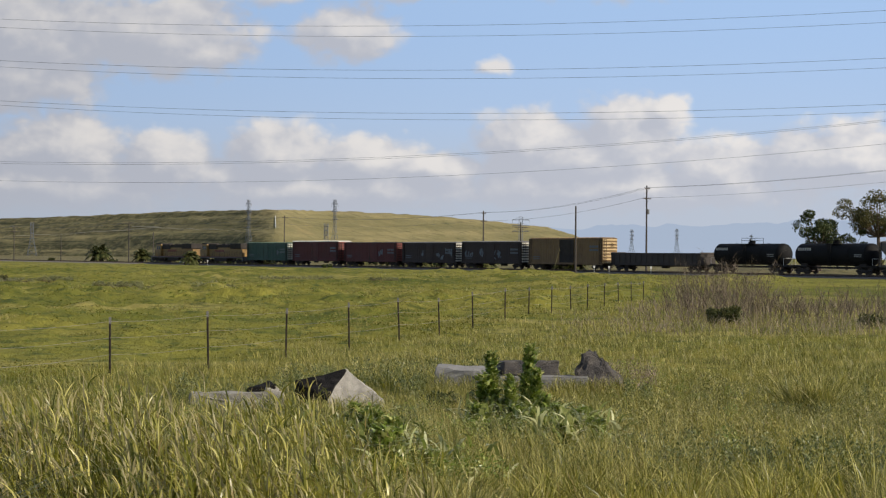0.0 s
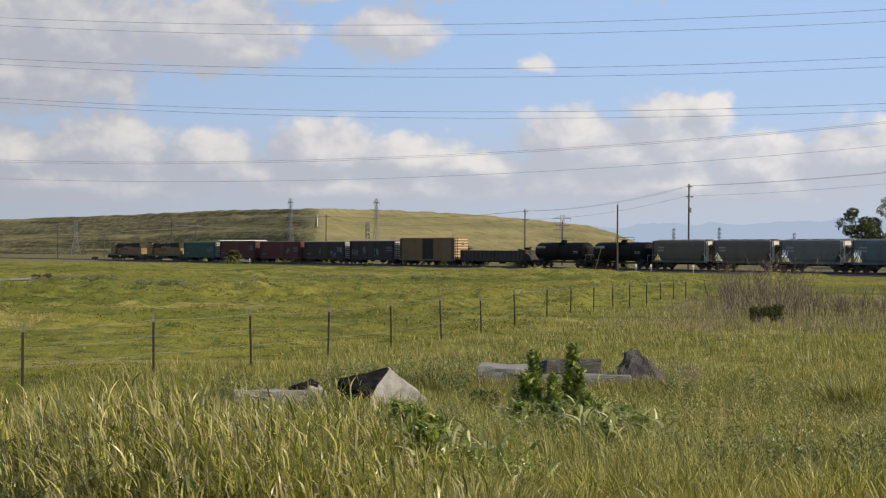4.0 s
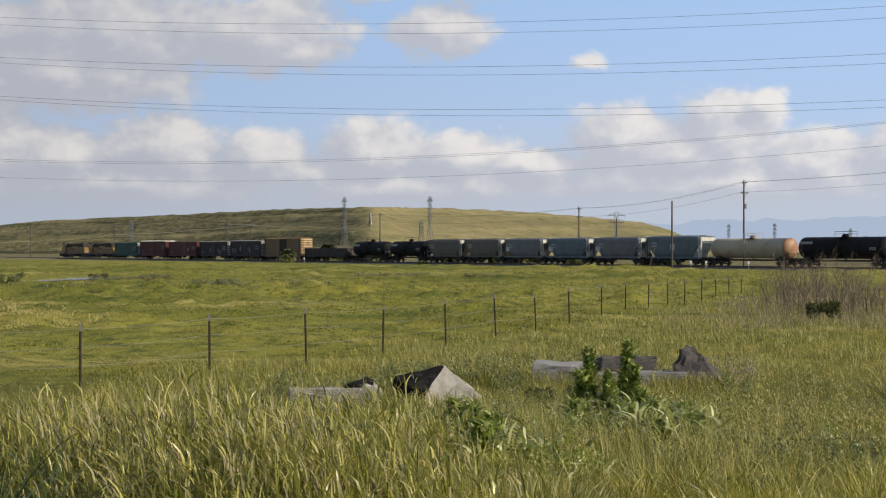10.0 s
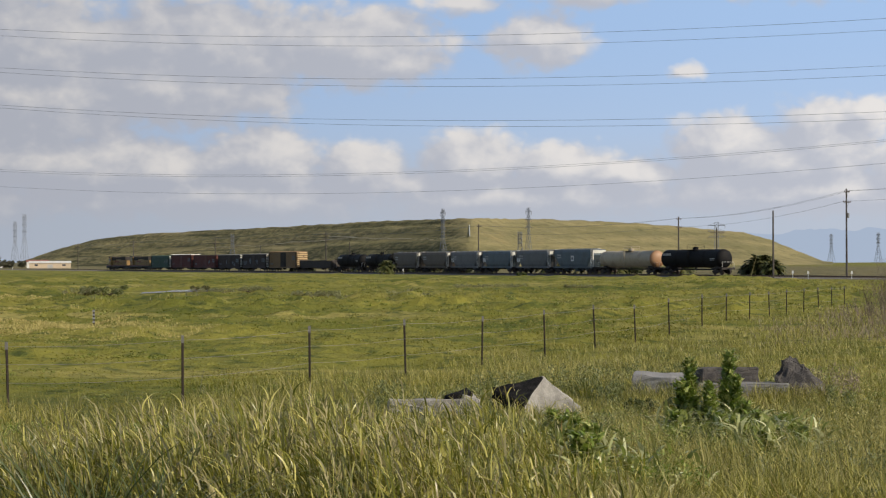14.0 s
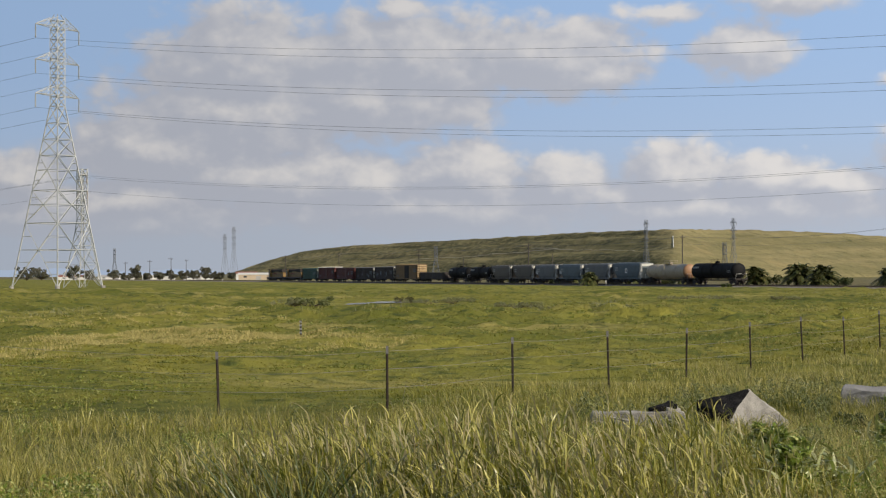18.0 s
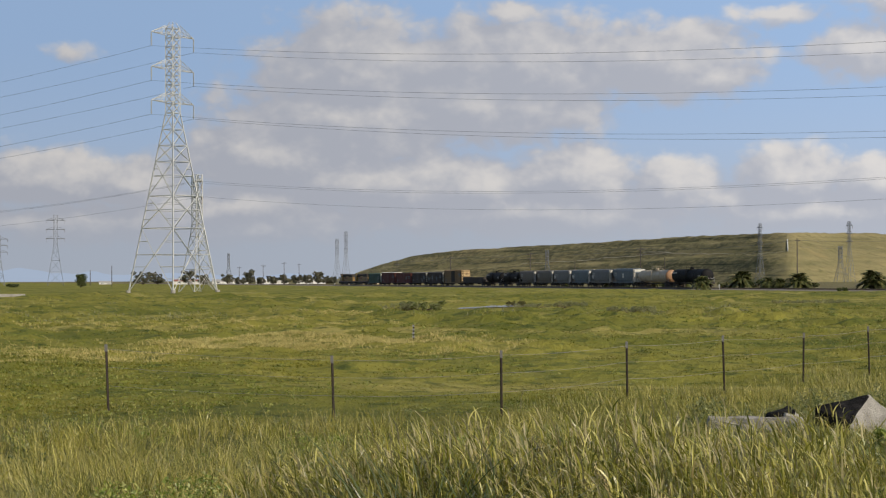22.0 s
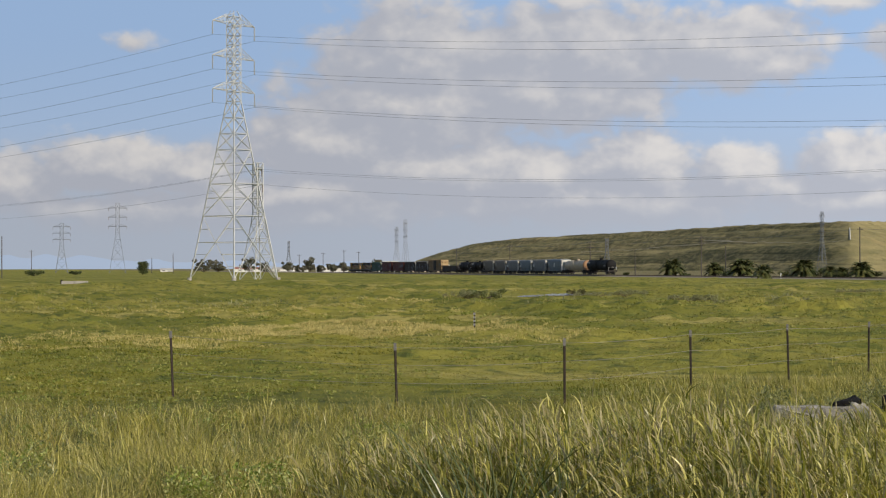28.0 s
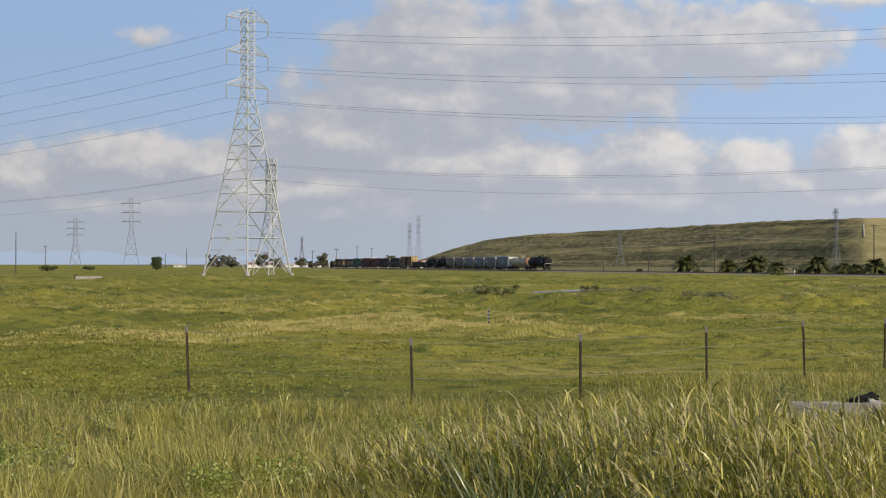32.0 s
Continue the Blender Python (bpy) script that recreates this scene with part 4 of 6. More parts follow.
def brake_wheel(parent, x, y, z):
    bm = bmesh.new()
    for k in range(16):
        a, b = 2 * math.pi * k / 16, 2 * math.pi * (k + 1) / 16
        rod(bm, (x, y + 0.27 * math.cos(a), z + 0.27 * math.sin(a)), (x, y + 0.27 * math.cos(b), z + 0.27 * math.sin(b)), 0.02, sides=4)
    for k in range(4):
        a = math.pi * k / 4
        rod(bm, (x, y - 0.27 * math.cos(a), z - 0.27 * math.sin(a)), (x, y + 0.27 * math.cos(a), z + 0.27 * math.sin(a)), 0.014, sides=4)
    part("brake_wheel", bm, "under", parent)


def writing_bars(parent, x0, x1, y, rows, mat="dull_white", name="lettering"):
    """Unreadable stencils as plain bars on a side (y > 0: the side towards the bank)."""
    bm = bmesh.new()
    for z, hgt, cells in rows:
        step = (x1 - x0) / cells
        for k in range(cells):
            box(bm, x0 + k * step + step * 0.15, x0 + (k + 1) * step - step * 0.1, y - 0.008, y + 0.008, z, z + hgt)
    part(name, bm, mat, parent)["kind"] = "stuff"


def boxcar(label, length, height, side, end, roof, door_x=0.0, door_w=3.0, door_mat=None, spray=0, seed=0, letters=True):
    """A ribbed boxcar: outside posts, a plug or sliding door, corrugated ends, ladders, trucks."""
    rnd = random.Random(seed)
    root = thing("boxcar", label, "boxcar", "cars of the freight train")
    L = length - 1.5
    h, w, z0 = L / 2, 1.5, 1.05
    body = part("body", boxes((-h + .12, h - .12, -w + .05, w - .05, z0, height - .18), bevel=0.03), side, root)
    bm = extrude_profile(bmesh.new(), [(-w, height - .22), (-w, height - .12), (-.5, height), (.5, height), (w, height - .12), (w, height - .22)], -h, h)
    rf = part("roof", bm, roof, root, "pale weathered ribbed roof")
    bm = bmesh.new()
    k = -h + .5
    while k < h:
        box(bm, k, k + .09, -w + .03, w - .03, height - .14, height + .015)
        k += 1.1
    part("roof_ribs", bm, roof, rf)
    first = None
    k = -h + .35
    while k < h:
        if abs(k - door_x) > door_w / 2 + .12:
            for s in (-1, 1):
                m = pose(k, s * (w - .035), 0)
                if first is None:
                    first = part("side_post", boxes((-.05, .05, -.034, .034, z0 + .1, height - .24)), side, body, m=m)
                else:
                    same(first, m, body)
        k += 0.62
    part("side_sill", boxes(*[(-h, h, s * (w - .06), s * (w + .04), z0 - .22, z0 + .1) for s in (-1, 1)], bevel=.02), side, root)
    for s in (-1, 1):
        bm = boxes((door_x - door_w / 2, door_x + door_w / 2, s * (w - .04), s * (w + .05), z0 + .08, height - .32), bevel=.02)
        for q in range(1, 6):
            zz = z0 + .1 + q * (height - .4 - z0) / 6
            box(bm, door_x - door_w / 2 + .06, door_x + door_w / 2 - .06, s * (w + .02), s * (w + .08), zz - .05, zz + .05)
        d = part("door", bm, door_mat or side, root)
        for q in (-door_w * .3, door_w * .3):
            part("door_bar", rods(((door_x + q, s * (w + .1), z0 + .15), (door_x + q, s * (w + .1), height - .4), .025)), "under", d)
    for s in (-1, 1):
        # end wall in dark side paint stands for the shade between ribs
        ew = part("end_wall", boxes((s * (h - .14), s * (h - .02), -w, w, z0 - .1, height - .2)), side, root)
        n = 8
        for q in range(n):
            zz = z0 + .16 + q * (height - .56 - z0) / (n - 1)
            if q == 0:
                # ribs take the lighter end paint: sunlight put into colour
                rib = part("end_rib", boxes((s * (h - .05), s * (h + .10), -w + .06, w - .06, -.12, .12), bevel=0.04), end, ew, "pressed end rib painted pale for sunlight" if s < 0 else "", pose(0, 0, zz))
            else:
                same(rib, pose(0, 0, zz), ew)
        ladder(root, s * (h - .5), w + .06, z0 - .1, height - .25, "x", "under")
        ladder(root, s * (h + .13), w - .45, z0 - .1, height - .25, "y", "under")
    brake_wheel(root, -h - .2, -.3, height - 1.2)
    part("centre_sill", boxes((-h - .3, h + .3, -.3, .3, .75, 1.06), (-1.6, -.4, -.9, -.3, .45, .95), (.6, 1.5, .3, .8, .5, .95), bevel=.03), "under", root)
    couplers(root, length / 2)
    for s in (-1, 1):
        truck(root, s * (h - 1.9), WHEEL)
    if letters:
        writing_bars(body, -h + 1.0, -h + 3.2, w + .006, ((height - 1.6, .32, 4), (height - 2.15, .3, 6)), "graffiti")
        writing_bars(body, h - 3.0, h - 1.2, w + .006, ((z0 + .9, .14, 7), (z0 + .6, .1, 9)), "graffiti")
    if spray:
        for q in range(spray):
            bm = bmesh.new()
            cx, cz = rnd.uniform(-h + 1.5, h - 1.5), z0 + rnd.uniform(.5, 1.3)
            for _ in range(7):
                x, z = cx + rnd.uniform(-1.1, 1.1), cz + rnd.uniform(-.35, .5)
                rod(bm, (x, w + .026, z), (x + rnd.uniform(-.5, .5), w + .026, z + rnd.uniform(.3, .9)), rnd.uniform(.09, .2), sides=5)
            for v in bm.verts:
                v.co.y = w + .008 + (v.co.y - w - .026) * .06
            part("graffiti", bm, "graffiti", body, "faded spray-painted strokes")
    return root


def gondola(label, length):
    root = thing("gondola_car", label, "gondola", "cars of the freight train")
    L = length - 1.4
    h, w, z0, z1 = L / 2, 1.5, 1.0, 2.75
    for s in (-1, 1):
        part("side_wall", boxes((-h, h, s * (w - .07), s * w, z0, z1), (-h, h, s * (w - .1), s * (w + .07), z1 - .14, z1), (-h, h, s * (w - .1), s * (w + .05), z0 - .1, z0 + .12)), "steel_grey", root)
        part("end_wall", boxes((s * (h - .08), s * h, -w, w, z0, z1 + .1), *[(s * h, s * (h + .1), -w + .1, w - .1, z0 + .25 + q * .45, z0 + .4 + q * .45) for q in range(4)]), "steel_grey", root)
        first, k = None, -h + .5
        while k < h:
            m = pose(k, s * (w + .05), 0)
            if first is None:
                first = part("side_post", boxes((-.07, .07, -.05, .05, z0 + .125, z1 - .145)), "steel_grey", root, m=m)
            else:
                same(first, m, root)
            k += 1.25
        ladder(root, s * (h - .4), w + .13, z0 - .1, z1, "x", "under")
        truck(root, s * (h - 1.9), WHEEL)
    part("floor_plate", boxes((-h, h, -w + .05, w - .05, z0 - .05, z0 + .06)), "under", root)
    part("centre_sill", boxes((-h - .3, h + .3, -.3, .3, .7, 1.0), (-1, .4, -.8, -.3, .45, .9), bevel=.03), "under", root)
    brake_wheel(root, -h - .15, .5, z1 - .2)
    couplers(root, length / 2)
    return root


def tank_car(label, length, radius, mat, end_mat=None, letters=True, pale_band=False):
    root = thing("tank_car", label, "tank car", "cars of the freight train")
    L = length - 1.9
    h, zc = L / 2, 1.15 + radius
    prof = []
    for k in range(7):
        a = math.pi / 2 * k / 6
        prof.append((-h + .75 * (1 - math.cos(a)), max(radius * math.sin(a), .02)))
    prof = prof + [(-h + .9, radius + .012), (-h + 1.0, radius + .012), (-h + 1.01, radius), (0, radius + .0)] + [(-x, r) for x, r in reversed(prof)]
    bm = lathe_x(bmesh.new(), prof, 26)
    bmesh.ops.translate(bm, vec=(0, 0, zc), verts=bm.verts[:])
    tank = part("tank", bm, mat, root)
    if end_mat:
        pr = [(x - .012, r + .012) for x, r in prof[:8]]
        bm = lathe_x(bmesh.new(), pr, 26)
        bmesh.ops.translate(bm, vec=(0, 0, zc), verts=bm.verts[:])
        part("tank_end", bm, end_mat, tank, "orange painted tank end")
    for x in (-h * .45, 0, h * .45):
        bm = bmesh.new()
        for k in range(26):
            a, b = 2 * math.pi * k / 26, 2 * math.pi * (k + 1) / 26
            rod(bm, (x, (radius + .012) * math.cos(a), zc + (radius + .012) * math.sin(a)), (x, (radius + .012) * math.cos(b), zc + (radius + .012) * math.sin(b)), .03, sides=4)
        part("weld_band", bm, mat, tank)
    top = zc + radius
    dome = part("dome", rods(((0, 0, top - .1), (0, 0, top + .34), .42), ((0, 0, top + .34), (0, 0, top + .42), .46), ((.5, .2, top - .1), (.5, .2, top + .25), .1), sides=16), mat, root)
    bm = bmesh.new()
    for x in (-1.3, 1.3):
        for y in (-.85, .85):
            rod(bm, (x, y, top - .25), (x, y, top + .75), .025, sides=5)
    for z in (.4, .75):
        for y in (-.85, .85):
            rod(bm, (-1.3, y, top + z), (1.3, y, top + z), .025, sides=5)
        for x in (-1.3, 1.3):
            rod(bm, (x, -.85, top + z), (x, .85, top + z), .025, sides=5)
    part("safety_rail", bm, mat, root)
    part("walkway", boxes((-1.4, 1.4, -.95, .95, top - .08, top - .03)), "under", root)
    ladder(root, 0, radius + .12, 1.0, top - .1, "x", mat)
    for s in (-1, 1):
        bm = boxes((s * (h - 2.6), s * (h + .35), -1.3, 1.3, 1.0, 1.16), (s * (h - 2.2), s * (h - 1.0), -.9, .9, 1.1, 1.5), (s * (h + .2), s * (h + .38), -1.35, 1.35, .85, 1.2), bevel=.02)
        part("end_platform", bm, "under", root)
        bm = bmesh.new()
        for y in (-1.2, 1.2):
            rod(bm, (s * (h + .3), y, 1.1), (s * (h + .3), y, 2.1), .025, sides=5)
        rod(bm, (s * (h + .3), -1.2, 2.1), (s * (h + .3), 1.2, 2.1), .025, sides=5)
        part("hand_rail", bm, "white", root)
        truck(root, s * (h - 1.35), WHEEL)
    part("bottom_outlet", rods(((0, 0, .75), (0, 0, 1.2), .16), ((0, -.4, .85), (0, .4, .85), .06), sides=10), "under", root)
    part("centre_sill", boxes((-h - .3, h + .3, -.22, .22, .75, 1.02)), "under", root)
    brake_wheel(root, -h - .42, -.6, 1.9)
    couplers(root, length / 2)
    if letters:
        writing_bars(tank, h - 3.4, h - .9, radius * .93, ((zc + .52, .38, 6),))
        writing_bars(tank, -h + 1.3, -h + 2.6, radius * .995 + .01, ((zc - .1, .14, 7), (zc - .32, .1, 8)))
    return root


def hopper(label, length, height, mat, stripes=True, badge=False, seed=0):
    """A covered hopper: rounded sides, sloping ends under an open frame, outlet bays, roof walk."""
    root = thing("covered_hopper", label, "hopper car", "cars of the freight train")
    L = length - 1.3
    h, w = L / 2, 1.58
    z0, z1 = 1.25, height - .16
    side = []
    for y, z in ((-1.30, z0), (-1.50, z0 + .5), (-w, z0 + 1.2), (-w, z1 - .5), (-1.42, z1 - .12), (-1.2, z1)):
        side.append((y, z))
    outline = side + [(-y, z) for y, z in reversed(side)]
    bm = bmesh.new()
    rings = []
    # the end sheets slope in towards the trucks
    for x, cut in ((-h + .15, z1 - 1.0), (-h + 2.1, z0), (h - 2.1, z0), (h - .15, z1 - 1.0)):
        rings.append([bm.verts.new((x, y, max(z, cut + (z - z0) * .12 if z < cut else z))) for y, z in outline])
    for a, b in zip(rings, rings[1:]):
        for k in range(len(outline)):
            bm.faces.new((a[k], a[(k + 1) % len(outline)], b[(k + 1) % len(outline)], b[k]))
    bm.faces.new(rings[0][::-1]), bm.faces.new(rings[-1])
    bmesh.ops.recalc_face_normals(bm, faces=bm.faces[:])
    body = part("body", bm, mat, root)
    part("roof", extrude_profile(bmesh.new(), [(-1.45, z1 - .1), (-1.2, z1 + .03), (0, z1 + .12), (1.2, z1 + .03), (1.45, z1 - .1)], -h + .05, h - .05), mat, root)
    bm = boxes((-h, h, -.35, .35, z1 + .16, z1 + .2))
    for k in range(5):
        x = -h + 1 + k * (L - 2) / 4
        box(bm, x - .04, x + .04, -.3, .3, z1 + .06, z1 + .17)
    part("roof_walk", bm, "silver", root, "pale grating walk along the roof")
    bm = boxes(*[(x - .55, x + .55, -1.0, -.45, z1 + .04, z1 + .17) for x in (-h * .66, -h * .22, h * .22, h * .66)], bevel=.04)
    part("roof_hatches", bm, mat, root)
    for s in (-1, 1):
        part("side_sill", boxes((-h, h, s * (w - .14), s * (w + .02), z0 - .22, z0 + .08), bevel=.02), mat, root)
        # rear posts, sheet and ladder are paler: sunlight put into their colour
        for y in (-1.35, 1.35):
            bm = boxes((s * (h - .12), s * h, y - .07, y + .07, 1.0, z1 - .1))
            rod(bm, (s * (h - .1), y, 1.1), (s * (h - 1.6), y, z1 - 1.2), .07, sides=5)
            part("corner_post", bm, "silver" if s < 0 else mat, root)
        part("end_platform", boxes((s * (h - 1.9), s * h, -1.4, 1.4, 1.0, 1.12), (s * (h - .1), s * (h + .06), -1.45, 1.45, .9, 1.25), bevel=.02), "under", root)
        part("end_sheet", boxes((s * (h - .1), s * (h - .02), -1.4, 1.4, z1 - .7, z1 - .12)), "pale" if s < 0 else mat, root, "end sheet painted pale for sunlight" if s < 0 else "")
        ladder(root, s * (h - .3), w + .02, 1.0, z1, "x", "silver" if s < 0 else "under")
        truck(root, s * (h - 1.3), WHEEL)
    for k in range(2 if length < 14.5 else 3):
        n = 2 if length < 14.5 else 3
        x = (k - (n - 1) / 2) * (L - 5.0) / max(1, n - 1) * .9
        bm = bmesh.new()
        bmesh.ops.create_cone(bm, cap_ends=True, segments=4, radius1=.55, radius2=1.55, depth=.85, matrix=Matrix.Translation((x, 0, .86)) @ Matrix.Rotation(radians(45), 4, "Z"))
        part("outlet_bay", bm, mat, root)
    part("centre_sill", boxes((-h - .3, h + .3, -.25, .25, .75, 1.02)), "under", root)
    brake_wheel(root, -h - .1, .6, 2.4)
    couplers(root, length / 2)
    writing_bars(body, h - 2.9, h - 1.5, w + .006, ((z1 - 1.15, .26, 4), (z1 - 1.6, .24, 5)))
    if stripes:
        bm = bmesh.new()
        for k in range(3):
            box(bm, h - .95 - k * .42, h - .72 - k * .42, w - .01, w + .012, z0 + .95, z0 + 1.75)
        part("white_marks", bm, "white", body)
    if badge:
        bm = boxes((-.5, .5, w - .01, w + .012, z0 + 1.1, z0 + 2.1))
        part("badge", bm, "white", body, "white square emblem")
        part("badge_field", boxes((-.26, .26, w, w + .018, z0 + 1.3, z0 + 1.9)), mat, body)
    return root


def engine(label, length, dark=False):
    """A six-axle diesel road engine: long hood, radiator wings, cab with a short nose, walkway rails."""
    root = thing("locomotive", label, "locomotive", "cars of the freight train")
    h, w = length / 2 - .5, 1.55
    part("frame", boxes((-h, h, -w, w, 1.15, 1.5), (-h - .1, -h + .3, -w, w, .5, 1.5), (h - .3, h + .1, -w, w, .45, 1.5), bevel=.03), "loco_grey", root)
    part("fuel_tank", boxes((-2.9, 2.6, -1.35, 1.35, .45, 1.16), bevel=.12), "under", root)
    part("hood", boxes((-h + 1.2, h - 5.2, -1.0, 1.0, 1.5, 4.05), bevel=.06), "loco", root)
    part("hood_roof", boxes((-h + 1.2, h - 5.2, -1.02, 1.02, 3.45, 4.09), bevel=.05), "under", root, "sooty dark hood top")
    part("radiator", boxes((-h + 1.0, -h + 6.0, -1.5, 1.5, 3.2, 4.35), bevel=.07), "under", root)
    bm = bmesh.new()
    for s in (-1, 1):
        for k in range(8):
            box(bm, -h + 1.3, -h + 5.7, s * 1.49, s * 1.53, 3.32 + k * .12, 3.38 + k * .12)
    part("radiator_louvres", bm, "under", root)
    first = None
    for s in (-1, 1):
        for k in range(9):
            x = -h + 6.4 + k * .95
            if x < h - 5.9:
                m = pose(x, s * 1.01, 0)
                first = first or part("hood_door", boxes((0, .8, -.02, .02, 1.7, 3.0)), "loco", root, m=m)
                if first.matrix_basis != m:
                    same(first, m, root)
    part("dynamic_brake", boxes((h - 9.2, h - 5.3, -1.25, 1.25, 3.1, 4.2), bevel=.05), "under", root)
    part("exhaust", boxes((-.6, .9, -.4, .4, 4.05, 4.3), (-3.0, -1.6, -.5, .5, 4.05, 4.2), bevel=.05), "under", root)
    cab = part("cab", boxes((h - 5.0, h - 2.6, -w, w, 1.5, 4.25), bevel=.1), "loco", root)
    part("cab_roof", boxes((h - 5.05, h - 2.5, -w - .03, w + .03, 4.2, 4.45), bevel=.08), "under", cab)
    for s in (-1, 1):
        part("window", boxes((h - 4.7, h - 3.9, s * (w - .03), s * (w + .02), 3.0, 3.8)), "window", cab)
        part("window", boxes((h - 3.75, h - 2.95, s * (w - .03), s * (w + .02), 3.0, 3.8)), "window", cab)
    part("windscreen", boxes((h - 2.62, h - 2.56, -1.3, 1.3, 3.25, 3.95)), "window", cab)
    part("nose", boxes((h - 2.6, h - .7, -1.05, 1.05, 1.5, 3.15), bevel=.15), "loco", root)
    part("headlight", rods(((h - .72, -.15, 2.9), (h - .62, -.15, 2.9), .11), ((h - .72, .15, 2.9), (h - .62, .15, 2.9), .11), sides=10), "white", root)
    for s in (-1, 1):
        bm = bmesh.new()
        n = 14
        for k in range(n + 1):
            x = -h + .2 + k * (2 * h - 5.4) / n
            rod(bm, (x, s * (w - .05), 1.5), (x, s * (w - .05), 2.5), .02, sides=4)
        rod(bm, (-h + .2, s * (w - .05), 2.5), (h - 5.2, s * (w - .05), 2.5), .022, sides=4)
        part("hand_rail", bm, "under", root)
        part("sill_stripe", boxes((-h, h, s * w, s * (w + .012), 1.36, 1.48)), "red", root)
        for y in (-1.45, 1.45):
            part("steps", boxes(*[(s * h - .35, s * h + .15, y - .03, y + .03, z, z + .05) for z in (.5, .8, 1.1)], *[(s * h + d, s * h + d + .04, y - .05, y + .05, .5, 1.5) for d in (-.37, .13)]), "under", root)
        truck(root, s * (h - 3.6), WHEEL, (-2.0, 0.0, 2.0))
    writing_bars(root, -1.5, 3.2, 1.04, ((2.5, .5, 7),), "red")
    couplers(root, length / 2)
    return root


TRAIN = []   # (thing, metres from the head of the train's zero to its middle)


def rake():
    rows = [
        (engine("yellow and grey six-axle diesel engine leading the train", 23.0), -120.2, -96.4),
        (engine("yellow and grey diesel engine coupled second", 23.0), -96.4, -72.5),
        (boxcar("green ribbed boxcar with a striped end painted as sunlit", 19.0, 4.55, "green", "pale", "green", .4, 2.6, None, 1, 1), -72.5, -53.1),
        (boxcar("tall dark maroon boxcar with a white roof", 19.6, 4.85, "maroon", "red", "silver", 0, 3.0, None, 0, 2), -53.1, -32.6),
        (boxcar("weathered red boxcar with an orange-red end", 20.2, 4.55, "maroon", "red", "brown", -1.0, 3.2, None, 1, 3), -32.6, -11.9),
        (boxcar("dark brown boxcar with spray-painted sides", 18.6, 4.55, "brown", "pale", "grey", 0, 3.0, None, 3, 4), -11.9, 7.0),
        (boxcar("grimy brown boxcar with large faded graffiti", 18.8, 4.65, "brown", "pale", "grey", .5, 3.0, None, 5, 5), 7.0, 26.2),
        (boxcar("tall yellow high-cube boxcar with a dark open doorway", 20.4, 5.15, "yellow", "cream_end", "yellow", -.5, 3.6, "under", 0, 6), 26.2, 47.1),
        (gondola("low rusty black gondola with ribbed sides", 21.4), 47.1, 69.3),
        (tank_car("glossy black tank car with white lettering bars", 15.6, 1.5, "black"), 69.3, 85.2),
        (tank_car("black tank car with a worn grey end", 15.5, 1.5, "black"), 85.2, 101.0),
        (hopper("taupe covered hopper with pale ends", 14.0, 4.5, "taupe", False), 101.0, 114.8),
        (hopper("taupe covered hopper with a rust-streaked side", 14.0, 4.5, "taupe", False), 114.8, 128.6),
        (hopper("grey covered hopper with white end stripes", 13.6, 4.5, "grey"), 128.6, 142.1),
        (hopper("blue-grey covered hopper with white end stripes", 13.7, 4.5, "bluegrey"), 142.1, 155.9),
        (hopper("grey covered hopper with a weathered roof", 14.1, 4.55, "grey"), 155.9, 170.1),
        (hopper("blue-grey covered hopper with a white emblem", 15.0, 4.65, "bluegrey", False, True), 170.1, 185.2),
        (tank_car("long cream tank car with an orange end", 19.2, 1.5, "tan", "orange", False), 185.2, 204.5),
        (tank_car("large black tank car at the tail of the train", 18.9, 1.55, "black"), 204.5, 223.6),
    ]
    for ob, a, b in rows:
        TRAIN.append((ob, (a + b) / 2))
    bpy.data.objects.remove(WHEEL)


rake()


def train_pose(t, back):
    s = 13.15 * t + 0.065 * t * t - back
    p = on_track(s, 0, RAIL_Z)
    return pose(p.x, p.y, p.z, 0, 0, 90 + TRACK_TURN)

# ---------------------------------------------------------------- power lines


def wire_between(bm, a, b, sag, r, n=18):
    a, b = Vector(a), Vector(b)
    pts = [a.lerp(b, k / n) - Vector((0, 0, 4 * sag * (k / n) * (1 - k / n))) for k in range(n + 1)]
    tube(bm, pts, r)


def lattice(bm, levels, r, struts=True):
    """X braced square cage through (z, half side) levels."""
    for (z0, a0), (z1, a1) in zip(levels, levels[1:]):
        c0 = [Vector((sx * a0, sy * a0, z0)) for sx, sy in ((-1, -1), (1, -1), (1, 1), (-1, 1))]
        c1 = [Vector((sx * a1, sy * a1, z1)) for sx, sy in ((-1, -1), (1, -1), (1, 1), (-1, 1))]
        for k in range(4):
            j = (k + 1) % 4
            rod(bm, c0[k], c1[j], r, sides=4), rod(bm, c0[j], c1[k], r, sides=4)
            rod(bm, c1[k], c1[j], r, sides=4)


TOWER_P = polar(-26.2, 330)
TOWER_TURN = -15.0     # the line's heading to the right of the x axis
TOWER_H = 52.0
ARM_Z, ARM_L, DROP = (49.8, 43.2, 36.8), 6.1, 2.7


